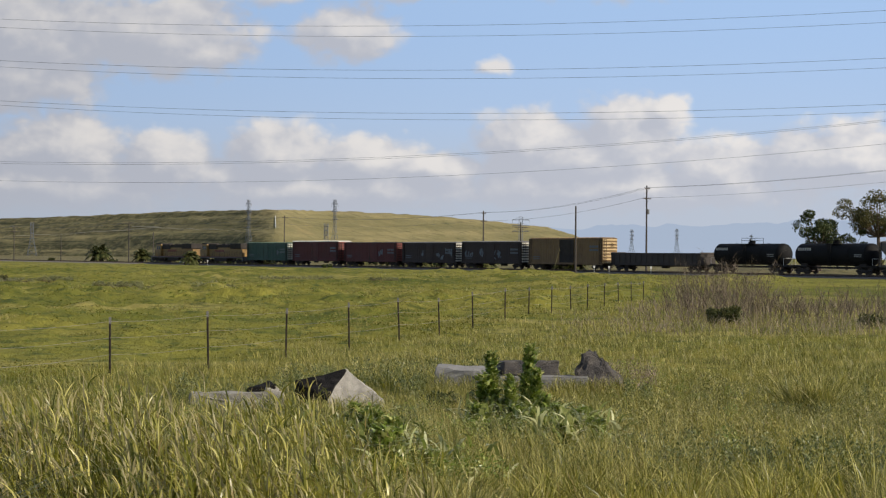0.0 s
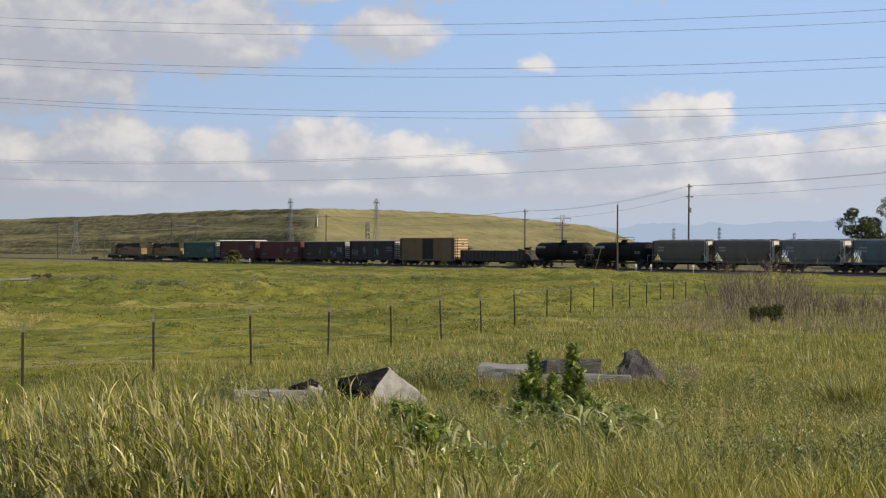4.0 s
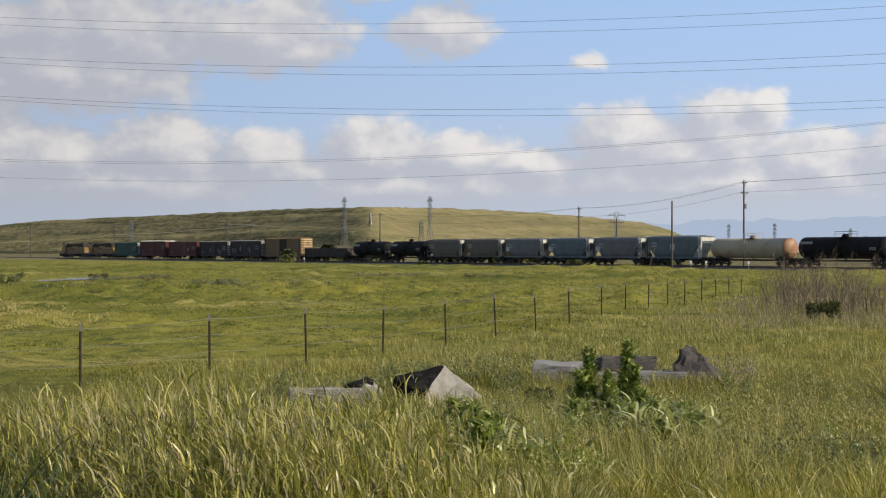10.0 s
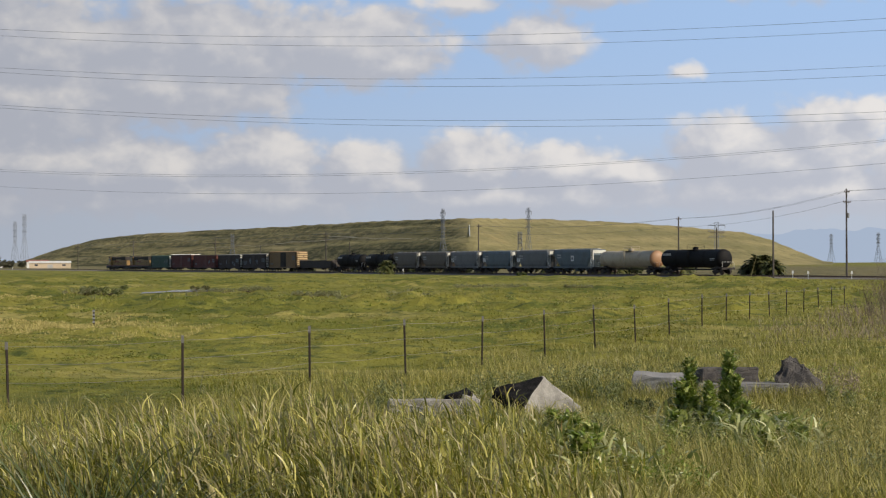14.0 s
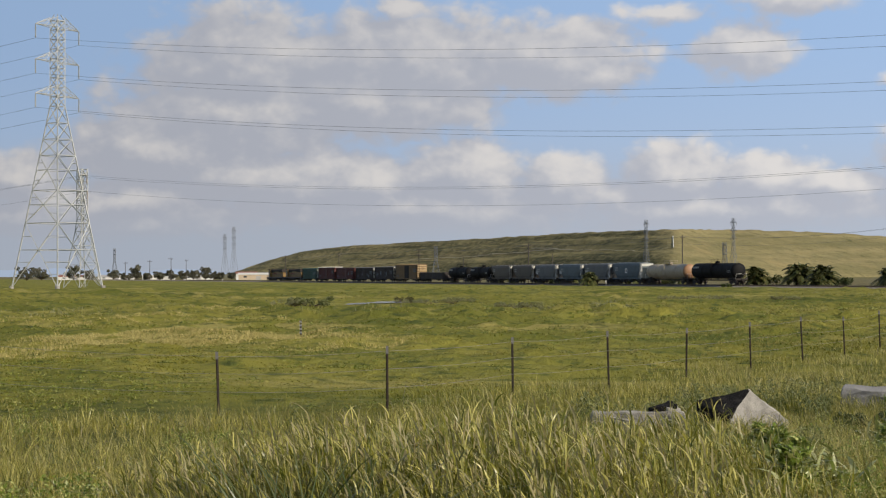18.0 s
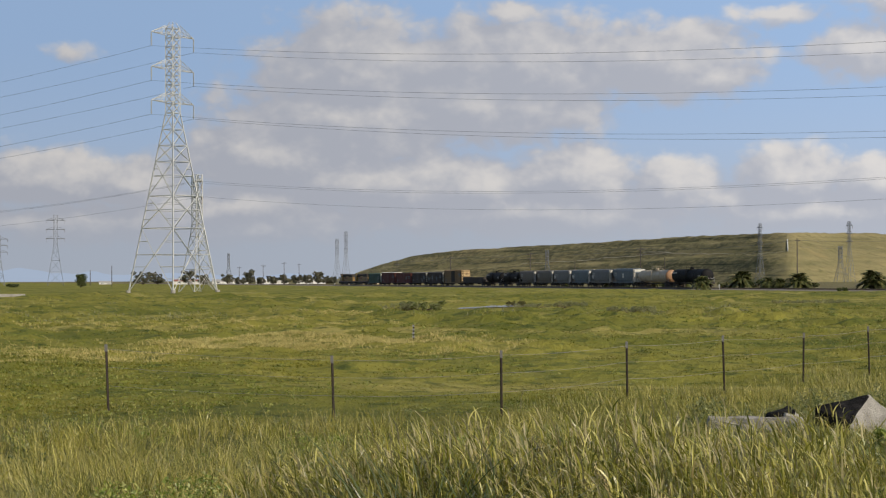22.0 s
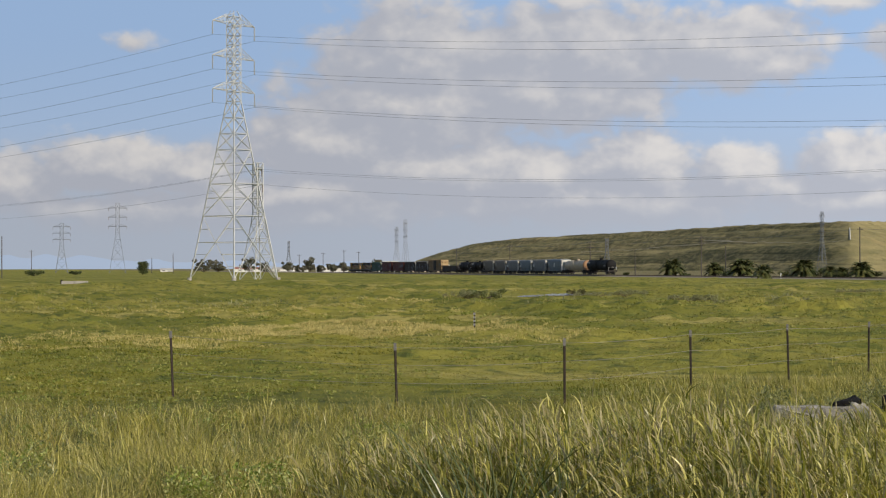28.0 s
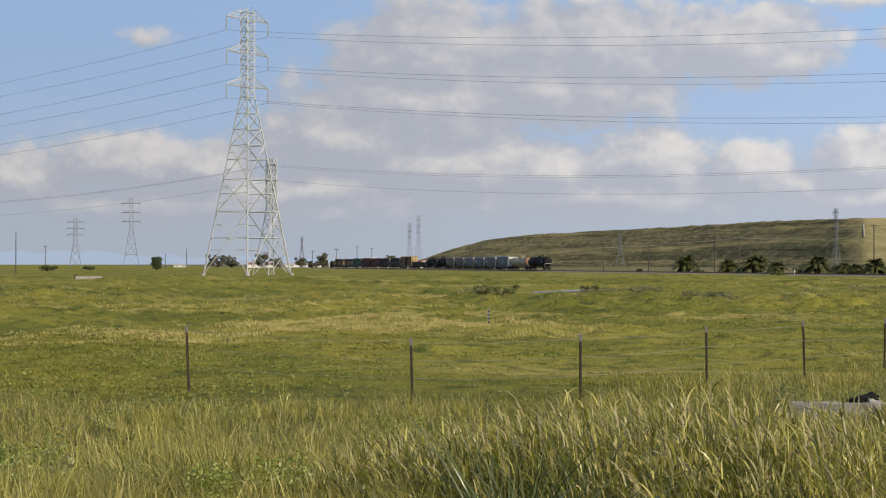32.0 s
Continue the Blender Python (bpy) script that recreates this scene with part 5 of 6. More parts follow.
def main_tower():
    root = thing("transmission_tower", "tall pale galvanised lattice transmission tower with three pairs of crossarms", "pylon",
                 m=pose(TOWER_P.x, TOWER_P.y, float(ground_z(TOWER_P.x, TOWER_P.y)), 0, 0, -26.2 * -1 + 45))
    waist, wa, ba = 34.5, 0.98, 6.0
    half = lambda z: ba + (wa - ba) * min(1.0, z / waist)
    for sx, sy in ((-1, -1), (1, -1), (1, 1), (-1, 1)):
        part("leg", rods(((sx * ba, sy * ba, -.3), (sx * wa, sy * wa, waist), .15, .12), ((sx * wa, sy * wa, waist), (sx * wa, sy * wa, TOWER_H - 1.2), .12, .1), sides=4), "steel", root)
        part("footing", rods(((sx * ba, sy * ba, -.4), (sx * ba, sy * ba, .45), .45), sides=10), "concrete", root)
    zs = [0, 12.3, 18.5, 25.1, 28.2, 31.3, waist]
    c = ((-1, -1), (1, -1), (1, 1), (-1, 1))
    for z0, z1 in zip(zs, zs[1:]):
        bm = bmesh.new()
        a0, a1 = half(z0), half(z1)
        zm = z0 + (z1 - z0) * a0 / (a0 + a1)
        am = half(zm)
        for k in range(4):
            p, q = c[k], c[(k + 1) % 4]
            P0, Q0 = Vector((p[0] * a0, p[1] * a0, z0)), Vector((q[0] * a0, q[1] * a0, z0))
            P1, Q1 = Vector((p[0] * a1, p[1] * a1, z1)), Vector((q[0] * a1, q[1] * a1, z1))
            rod(bm, P1, Q1, .075, sides=4)
            rod(bm, P0, Q1, .075, sides=4), rod(bm, Q0, P1, .075, sides=4)
            if z1 - z0 > 4.5:
                # level at the crossing, and short struts from the legs to the diagonals
                mid = ((P0 + Q1) / 2 + (Q0 + P1) / 2) / 2
                mid.z = zm
                Pm, Qm = Vector((p[0] * am, p[1] * am, zm)), Vector((q[0] * am, q[1] * am, zm))
                rod(bm, Pm, mid, .065, sides=4), rod(bm, Qm, mid, .065, sides=4)
                for A0, Am, A1, B0, B1 in ((P0, Pm, P1, Q0, Q1), (Q0, Qm, Q1, P0, P1)):
                    for f in ((.36, .68) if z0 == 0 else (.5,)):
                        rod(bm, A0.lerp(Am, f), A0.lerp(mid, f), .05, sides=4)
                    rod(bm, Am.lerp(A1, .5), mid.lerp(A1, .5), .05, sides=4)
        part("bracing", bm, "steel", root)
    n = 9
    for k in range(n):
        z0, z1 = waist + k * (TOWER_H - 1.2 - waist) / n, waist + (k + 1) * (TOWER_H - 1.2 - waist) / n
        bm = bmesh.new()
        lattice(bm, ((z0, wa), (z1, wa)), .075)
        part("bracing", bm, "steel", root)
    part("peak", rods(*[((sx * wa, sy * wa, TOWER_H - 1.3), (sx * .4, sy * .4, TOWER_H), .07) for sx in (-1, 1) for sy in (-1, 1)], sides=4), "steel", root)
    inv = root.matrix_basis.inverted()
    d = Vector((math.cos(radians(TOWER_TURN)), math.sin(radians(TOWER_TURN)), 0))
    arm = Vector((d.y, -d.x, 0))
    for z in ARM_Z:
        for s in (-1, 1):
            bm = bmesh.new()
            base = TOWER_P + Vector((0, 0, z))
            tip = base + arm * s * ARM_L
            for e in (-1, 1):
                a = base + arm * s * .9 + d * e * 1.0
                rod(bm, inv @ a, inv @ tip, .08, sides=4)
                rod(bm, inv @ (a + Vector((0, 0, 1.9))), inv @ tip, .07, sides=4)
                for f in (.3, .6):
                    rod(bm, inv @ a.lerp(tip, f), inv @ (a + Vector((0, 0, 1.9))).lerp(tip, f), .04, sides=4)
                    rod(bm, inv @ a.lerp(tip, f), inv @ (a + Vector((0, 0, 1.9))).lerp(tip, f - .28), .04, sides=4)
            ca = part("crossarm", bm, "steel", root)
            bm = bmesh.new()
            for k in range(16):
                p = tip - Vector((0, 0, .15 + k * (DROP - .2) / 16))
                rod(bm, inv @ p, inv @ (p - Vector((0, 0, .11))), .14, .10, sides=8)
            rod(bm, inv @ tip, inv @ (tip - Vector((0, 0, DROP))), .04, sides=5)
            part("insulator", bm, "strings", ca, "pale insulator string")
    return d, arm


LINE_D, LINE_A = main_tower()


def main_wires():
    for z in ARM_Z:
        for s in (-1, 1):
            a = TOWER_P + LINE_A * s * ARM_L + Vector((0, 0, z - DROP))
            for go, sag, rise in ((1, 10.7, 0.0), (-1, 10.7, 0.0)):
                b = a + LINE_D * go * 352 + Vector((0, 0, rise))
                bm = bmesh.new()
                wire_between(bm, a, b, sag, .028, 36)
                ob = part("power_cable", bm, "wire")
                tagged(ob, "dark sagging high-voltage conductor", "power cable", "conductors of the main line")


main_wires()


def small_tower(name, label, p, height, base, top, arms, turn, mat="far_steel", thick=1.0, group="far pylons"):
    """A slimmer lattice pylon: legs, bracing, crossarms at the heights given as (z, half length)."""
    root = thing(name, label, "pylon", group, m=pose(p.x, p.y, p.z, 0, 0, turn))
    waist = height * .55
    half = lambda z: base + (top - base) * min(1.0, z / waist)
    zs = [0, .2, .36, .48, .58, .66, .74, .82, .9, 1.0]
    lv = [(q * height, half(q * height)) for q in zs]
    for sx, sy in ((-1, -1), (1, -1), (1, 1), (-1, 1)):
        part("leg", tube(bmesh.new(), [(sx * a0, sy * a0, z0) for z0, a0 in lv], .12 * thick), mat, root)
    bm = bmesh.new()
    lattice(bm, lv, .06 * thick)
    part("bracing", bm, mat, root)
    for z, ln in arms:
        for s in (-1, 1):
            bm = bmesh.new()
            for e in (-1, 1):
                rod(bm, (e * top, s * top * .5, z), (0, s * ln, z), .2 * thick, sides=4)
                rod(bm, (e * top, s * top, z + 1.3), (0, s * ln, z), .06 * thick, sides=4)
            arm = part("crossarm", bm, mat, root)
            part("insulator", rods(((0, s * ln, z), (0, s * ln, z - 1.6), .09 * thick), sides=5), "glass", arm)
    return root


SECOND_P = polar(-25.4, 345)
small_tower("transmission_tower", "shorter pale lattice tower behind the tall one", SECOND_P, 23.8, 2.7, .75, ((22.6, 1.3), (19.4, 1.6)), 62, "steel", 0.9, "")


def second_wires():
    d = Vector((.933, -.36, 0)).normalized()
    for off, z in ((0.0, 22.6), (-0.8, 22.3), (0.8, 19.4)):
        a = SECOND_P + Vector((off, 0, z))
        for go in (1, -1):
            bm = bmesh.new()
            wire_between(bm, a, a + d * go * 235, 5.5, .022, 28)
            tagged(part("power_cable", bm, "wire"), "thin dark conductor of the lower line", "power cable", "conductors of the lower line")


second_wires()

FAR_ARMS = lambda h, l: ((h * .93, l), (h * .80, l), (h * .67, l))
for label, turn, dist, height, base, arm, yaw in (
        ("slender lattice pylon standing before the mound", -13.63, 1150, 22.0, 3.0, 2.6, 20),
        ("lattice pylon rising over the crest of the mound", -6.55, 960, 33.0, 2.1, 1.9, 60),
        ("tall lattice pylon before the sunlit side of the mound", -3.66, 960, 33.5, 2.3, 2.1, 60),
        ("short lattice pylon beside the mound", -3.95, 965, 20.0, 3.0, 3.0, 20),
        ("steel pylon with wide crossarms before the mound", 2.62, 930, 24.0, 1.6, 4.6, 86),
        ("hazy pylon far across the plain", 6.35, 2100, 36.0, 4.0, 5.0, 20),
        ("hazy pylon far across the plain", 7.85, 2100, 37.0, 4.0, 5.0, 20),
        ("hazy pylon far across the plain", 10.3, 2500, 36.0, 4.0, 5.0, 20),
        ("hazy pylon far across the plain", 12.1, 2600, 34.0, 4.0, 5.0, 20),
        ("slim tall pylon beyond the end of the mound", -20.42, 1500, 45.0, 3.2, 2.0, 80),
        ("slim tall pylon beyond the end of the mound", -20.72, 1560, 40.0, 3.2, 2.0, 80),
        ("small pylon above the far trees", -24.35, 2000, 34.0, 4.0, 3.5, 40),
        ("grey lattice pylon with three wide crossarms", -31.83, 1000, 28.5, 3.4, 4.9, 120),
        ("taller grey lattice pylon with three crossarms", -30.02, 900, 36.5, 4.2, 4.7, 120)):
    p = polar(turn, dist)
    small_tower("transmission_tower", label, p, height, base, .6 if dist == 960 else 1.0, FAR_ARMS(height, arm), yaw, "far_steel", 0.8 if dist < 1600 else 1.3)


def timber_pole(label, p, height, arms=((0.4, 1.2),), turn=0.0, r=.16, box_on=False, group="timber poles along the track"):
    root = thing("utility_pole", label, "utility pole", group, m=pose(p.x, p.y, p.z, 0, 0, turn))
    part("shaft", rods(((0, 0, -.3), (0, 0, height), r, r * .68), sides=10), "pole", root)
    for dz, half in arms:
        z = height - dz
        a = part("crossarm", boxes((-half, half, -.2, -.08, z - .07, z + .07)), "pole", root)
        for k in (-1, -.45, .45, 1):
            part("insulator", rods(((k * half * .94, -.14, z + .06), (k * half * .94, -.14, z + .24), .05, .03), sides=6), "glass", a)
        part("brace", rods(((-half * .6, -.14, z - .05), (0, -.12, z - .75), .02), ((half * .6, -.14, z - .05), (0, -.12, z - .75), .02), sides=4), "pole", root)
    if box_on:
        part("transformer", rods(((.32, 0, height - 4.6), (.32, 0, height - 3.8), .22), sides=12), "far_steel", root)
    return root


def pole_line():
    spots = [(6.84, 273, 14.0), (1.36, 336, 11.5), (-5.35, 417, 12.0), (-10.5, 498, 11.7), (-14.2, 585, 11.6), (-16.9, 671, 11.5), (-18.7, 760, 11.5)]
    tops = []
    for k, (turn, dist, h) in enumerate(spots):
        p = polar(turn, dist)
        arms = ((.5, .55), (2.1, .75)) if k in (0, 1) else ((.5, .75),) if k == 2 else ((.7, 1.3), (2.2, 1.2))
        timber_pole("weathered timber utility pole with crossarms beside the track", p, h, arms, TRACK_TURN, .17, k == 0)
        tops.append(p + Vector((0, 0, h)))
    nxt = polar(21.8, 219) + Vector((0, 0, 17.5))
    for a, b in zip([nxt] + tops, tops):
        for dz, off in ((.35, -.5), (.35, .5), (2.0, -.7)):
            bm = bmesh.new()
            wire_between(bm, a + ACROSS * off - Vector((0, 0, dz)), b + ACROSS * off - Vector((0, 0, dz)), 1.0, .02, 12)
            tagged(part("power_cable", bm, "wire"), "thin sagging line between timber poles", "power cable", "wires of the pole line")
    # bare pole on the camera's side of the track
    timber_pole("bare dark timber pole with no crossarm", polar(4.47, 262, .05), 10.3, (), 0, .17, False, "")


pole_line()
timber_pole("timber pole with one crossarm before the mound", polar(2.62, 332), 9.2, ((1.0, 1.6),), TRACK_TURN, .17)
for turn, dist, h, arms in ((-34.4, 420, 10.5, ()), (-33.75, 420, 10.3, ()), (-32.8, 900, 12, ((.6, 1.2),)), (-28.2, 800, 9.5, ()), (-28.9, 900, 8, ()), (-22.5, 900, 12, ((.6, 1.4),)), (-23.2, 950, 11, ((.6, 1.4),)),
                            (-12.7, 480, 7.5, ()), (-9.7, 470, 8.3, ()), (-22.0, 1000, 12, ((.6, 1.4),)), (-24.0, 1000, 10.5, ((.6, 1.4),))):
    timber_pole("distant timber pole on the plain", polar(turn, dist), h, arms, 20, .14 if dist < 600 else .2, False, "distant timber poles")

# ---------------------------------------------------------------- fence


def make_fence():
    root = thing("fence", "old barbed-wire fence on dark rusty steel posts", "fence", kind="")
    posts = [(-28.42, -2.13), (-20.97, -2.58), (-15.32, -2.43), (-11.08, -2.14), (-7.85, -1.93), (-5.27, -1.83), (-3.14, -1.62), (-1.45, -1.45),
             (-.10, -1.44), (1.03, -1.23), (2.11, -1.10), (2.91, -1.06), (3.68, -1.02), (4.33, -1.0), (4.88, -.93), (5.44, -.90), (5.92, -.86), (6.35, -.84), (6.75, -.82)]
    tops = []
    for turn, el in posts:
        a = radians(turn)
        u = Vector((math.sin(a), math.cos(a), 0))
        # meet the ray with the fence line
        den = u.x * FENCE_D.y - u.y * FENCE_D.x
        dist = (FENCE_P.x * FENCE_D.y - FENCE_P.y * FENCE_D.x) / den
        dist = {-28.42: 35.0, -20.97: 32.5, -15.32: 32.3}.get(turn, dist)
        p = u * dist
        z0 = float(ground_z(p.x, p.y))
        z1 = 2.6 + dist * math.tan(radians(el))
        z1 = min(max(z1, z0 + .95), z0 + 1.6)
        lean = rng.uniform(-2.5, 2.5)
        bm = boxes((-.024, .024, -.006, .006, -.3, z1 - z0), (-.006, .006, -.044, .0, -.3, z1 - z0))
        q = part("post", bm, "post", root, m=pose(p.x, p.y, z0, rng.uniform(-2, 2), lean, 15))
        part("post_tip", boxes((-.0255, .0255, -.046, .008, z1 - z0 - .14, z1 - z0 + .004)), "post_tip", q)
        tops.append((p, z0, z1))
    for f in (.93, .66, .38):
        line = []
        for (p, a0, a1), (q, b0, b1) in zip(tops, tops[1:]):
            a, b = p + Vector((0, 0, a0 + (a1 - a0) * f)), q + Vector((0, 0, b0 + (b1 - b0) * f))
            line += [a.lerp(b, k / 4) - Vector((0, 0, .16 * (k / 4) * (1 - k / 4))) for k in range(4)]
        part("wire", tube(bmesh.new(), line + [b], .0038), "barb", root)


make_fence()

# ---------------------------------------------------------------- stones, plants


def stone(name, label, p, size, turn, seed, mat="concrete", tilt=(0, 0), cap=None):
    """A broken slab or block: a cut box with chipped, rough faces."""
    rnd = random.Random(seed)
    bm = bmesh.new()
    bmesh.ops.create_cube(bm, size=1.0)
    for v in bm.verts:
        v.co += Vector([rnd.uniform(-.09, .09) for _ in range(3)])
    bmesh.ops.bevel(bm, geom=bm.edges[:], offset=.04, segments=1, affect="EDGES")
    bmesh.ops.subdivide_edges(bm, edges=bm.edges[:], cuts=4, use_grid_fill=True)
    for v in bm.verts:
        n = noise.noise_vector(v.co * 3.1 + Vector((seed, 0, 0)))
        v.co += n * .035 + noise.noise_vector(v.co * 9 + Vector((0, seed, 0))) * .012
        v.co = Vector((v.co.x * size[0], v.co.y * size[1], v.co.z * size[2]))
    bmesh.ops.triangulate(bm, faces=bm.faces[:])
    z = float(ground_z(p.x, p.y))
    ob = part(name, bm, mat, m=pose(p.x, p.y, z + size[2] * .32 + p.z, tilt[0], tilt[1], turn))
    return tagged(ob, label, "concrete block", "broken concrete on the bank")


def hull_stone(label, p, pts, turn, seed, dark_side=None, limit=.5, mat="concrete", rough=1.0):
    """A broken block: the hull of a few corners, its faces roughened; dark_side: the way its face with painted-in shade
    looks.
    """
    bm = bmesh.new()
    for c in pts:
        bm.verts.new(c)
    r = bmesh.ops.convex_hull(bm, input=bm.verts[:])
    bmesh.ops.delete(bm, geom=[g for g in r["geom_interior"] if isinstance(g, bmesh.types.BMVert)], context="VERTS")
    bmesh.ops.dissolve_limit(bm, angle_limit=radians(4), verts=bm.verts[:], edges=bm.edges[:])
    bmesh.ops.bevel(bm, geom=bm.edges[:], offset=.018, segments=1, affect="EDGES")
    bmesh.ops.triangulate(bm, faces=bm.faces[:])
    bmesh.ops.subdivide_edges(bm, edges=bm.edges[:], cuts=5, use_grid_fill=True)
    bmesh.ops.triangulate(bm, faces=bm.faces[:])
    bm.normal_update()
    # faces turned to dark_side get the dark material: shade put into colour
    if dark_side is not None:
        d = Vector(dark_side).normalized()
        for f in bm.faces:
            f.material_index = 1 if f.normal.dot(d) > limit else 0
    for v in bm.verts:
        v.co += noise.noise_vector(v.co * 2.7 + Vector((0, 0, seed))) * .02 + noise.noise_vector(v.co * 6 + Vector((seed, 0, 0))) * .028 * rough + noise.noise_vector(v.co * 17 + Vector((0, seed, 0))) * .02 * rough
    bm.normal_update()
    z = float(ground_z(p.x, p.y))
    ob = part("concrete_block", bm, mat, m=pose(p.x, p.y, z + p.z, 0, 0, turn))
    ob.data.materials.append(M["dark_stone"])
    return tagged(ob, label, "concrete block", "broken concrete on the bank")


def slab_points(x, y, z, skew=.12, seed=0):
    rnd = random.Random(seed)
    out = []
    for a in (-1, 1):
        for b in (-1, 1):
            for c in (0, 1):
                out.append((a * x / 2 * (1 + rnd.uniform(-skew, skew)), b * y / 2 * (1 + rnd.uniform(-skew, skew)), c * z * (1 + rnd.uniform(-skew, skew)) - .12))
    return out


def place_stones():
    # left side painted near black for its shade and dark stain
    hull_stone("pale broken concrete block, one side darkened for shade and stain", polar(-3.35, 29.0, .11),
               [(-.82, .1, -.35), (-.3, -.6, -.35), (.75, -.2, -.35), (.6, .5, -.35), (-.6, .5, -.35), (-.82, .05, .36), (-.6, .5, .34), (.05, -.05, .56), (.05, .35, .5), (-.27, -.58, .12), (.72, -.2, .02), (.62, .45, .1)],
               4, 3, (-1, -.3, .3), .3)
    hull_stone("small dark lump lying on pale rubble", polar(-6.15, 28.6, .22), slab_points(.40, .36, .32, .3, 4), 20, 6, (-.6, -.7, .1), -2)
    hull_stone("small pale chunk beside a dark lump", polar(-5.72, 28.5, .16), slab_points(.24, .3, .36, .3, 9), 30, 8)
    hull_stone("long pale broken slab half hidden in grass", polar(-6.9, 28.3, .14), slab_points(1.6, .7, .32, .12, 7), 6, 7)
    hull_stone("flat grey concrete slab in the weeds", polar(.75, 33.2, .02), slab_points(1.15, .8, .46, .14, 10), -4, 9, mat="slab_grey")
    hull_stone("dark weathered slab tipped on another", polar(2.95, 34.0, .38), slab_points(1.25, .8, .27, .22, 11), 10, 11, mat="boulder")
    hull_stone("long grey slab lying under the tipped one", polar(3.2, 33.6, .05), slab_points(1.9, .9, .34, .1, 12), -3, 12, mat="slab_grey")
    hull_stone("dark pointed boulder standing in the weeds", polar(5.3, 33.8, .08),
               [(-.5, -.35, -.2), (.6, -.35, -.2), (-.5, .4, -.2), (.6, .35, -.2), (-.3, 0, .66), (-.14, .15, .70), (-.46, -.1, .34), (.16, -.22, .42), (.5, .1, .12)], 0, 15, mat="boulder", rough=2.4)


place_stones()
# rank grass round the stones
for turn, dist, half in ((-3.4, 27.6, 1.0), (-6.4, 27.2, 1.4), (.7, 31.8, .9), (3.2, 32.4, 1.3), (5.2, 32.6, .8)):
    c_ = polar(turn, dist)
    x_, y_ = c_.x + rng.uniform(-half, half, 90), c_.y + rng.uniform(-.7, .7, 90)
    tufts("stone_grass", x_, y_, np.hypot(x_, y_), 9, .16 + .34 * vnoise(x_ / .5, y_ / .5, 77), .12, (.005, .00033), "weeds", "loose green grass growing up round broken concrete", .3)


def leaf_cloud(name, centres, radius, n, size, mat, parent=None, squash=0.7):
    """Many small leaves round a set of clump centres."""
    C = np.asarray(centres, float)
    k = rng.integers(0, len(C), n)
    d = rng.normal(0, 1, (n, 3))
    d /= np.linalg.norm(d, axis=1, keepdims=True)
    rad = np.asarray(radius, float)
    rad = rad[k] if rad.ndim else np.full(n, float(rad))
    p = C[k] + d * (rad * rng.uniform(0.35, 1.0, n) ** 0.6)[:, None] * np.array([1, 1, squash])
    u = rng.normal(0, 1, (n, 3))
    u /= np.linalg.norm(u, axis=1, keepdims=True)
    v = np.cross(u, rng.normal(0, 1, (n, 3)))
    v /= np.linalg.norm(v, axis=1, keepdims=True) + 1e-9
    s = size * rng.uniform(0.6, 1.4, n)[:, None]
    V = np.stack([p - u * s, p + v * s * .42, p + u * s, p - v * s * .42], 1).reshape(-1, 3)
    V[:, 2] = np.maximum(V[:, 2], 0.0)
    return raw_mesh(name, V, np.arange(n * 4).reshape(-1, 4), mat, parent)


def palm(p, height, label="bushy young date palm with arching fronds"):
    root = thing("palm", label, "palm tree", "palms along the track", m=pose(p.x, p.y, float(ground_z(p.x, p.y)) + p.z, 0, 0, rng.uniform(0, 360)))
    part("trunk", rods(((0, 0, -.2), (0, 0, height * .36), height * .085, height * .07), sides=9), "bark", root)
    V, Q = [], []
    for k in range(62):
        a = k * 2.39996 + rng.uniform(-.2, .2)
        up = rng.uniform(-.15, 1.35)
        ln = height * rng.uniform(.6, .85)
        c, s = math.cos(a), math.sin(a)
        pts = []
        for j in range(9):
            f = j / 8
            rr = ln * f * math.cos(up) * (1 - .12 * f)
            zz = height * .34 + ln * f * math.sin(up) - ln * .5 * f * f
            pts.append(Vector((c * rr, s * rr, max(zz, .05))))
        side = Vector((-s, c, 0))
        for j in range(1, 9):
            for e in (-1, 1):
                for m in (0, .5):
                    b = pts[j - 1].lerp(pts[j], m)
                    d = (pts[j] - pts[j - 1]).normalized()
                    l = height * .17 * (1 - .5 * abs(j / 8 - .4))
                    tip = b + side * e * l * .7 + d * l * .6 - Vector((0, 0, l * .3))
                    w = d * height * .032
                    i = len(V)
                    V += [b - w, b + w, tip + w * .2, tip - w * .2]
                    Q.append((i, i + 1, i + 2, i + 3))
    leaf_cloud("frond_skirt", [(0, 0, height * .36)], height * .34, 420, height * .075, "palm", root, .85)
    raw_mesh("frond_crown", [tuple(v) for v in V], Q, "palm", root)
    return root


def beside_track(turn, off):
    a = math.tan(radians(turn))
    b0 = Vector((0, TRACK_FAR, 0)) + ACROSS * off
    return b0 + ALONG * ((b0.y * a - b0.x) / (ALONG.x - ALONG.y * a))


for turn, off, height in ((-11.45, 12, 5.6), (-10.05, 10, 4.3), (-9.15, 10, 5.8), (-8.45, -8, 3.7), (-7.15, 10, 5.2), (-6.3, 12, 3.3), (-5.3, 10, 4.4), (-5.9, 12, 3.0),
                          (-2.95, 9, 4.7), (-1.5, 10, 5.6), (-.75, 9, 4.9), (-.95, 5.5, 3.0), (1.4, 8, 4.4), (4.05, 8, 4.7), (4.45, 7, 3.4), (3.6, 7, 2.6)):
    palm(beside_track(turn, off), height * 1.18)


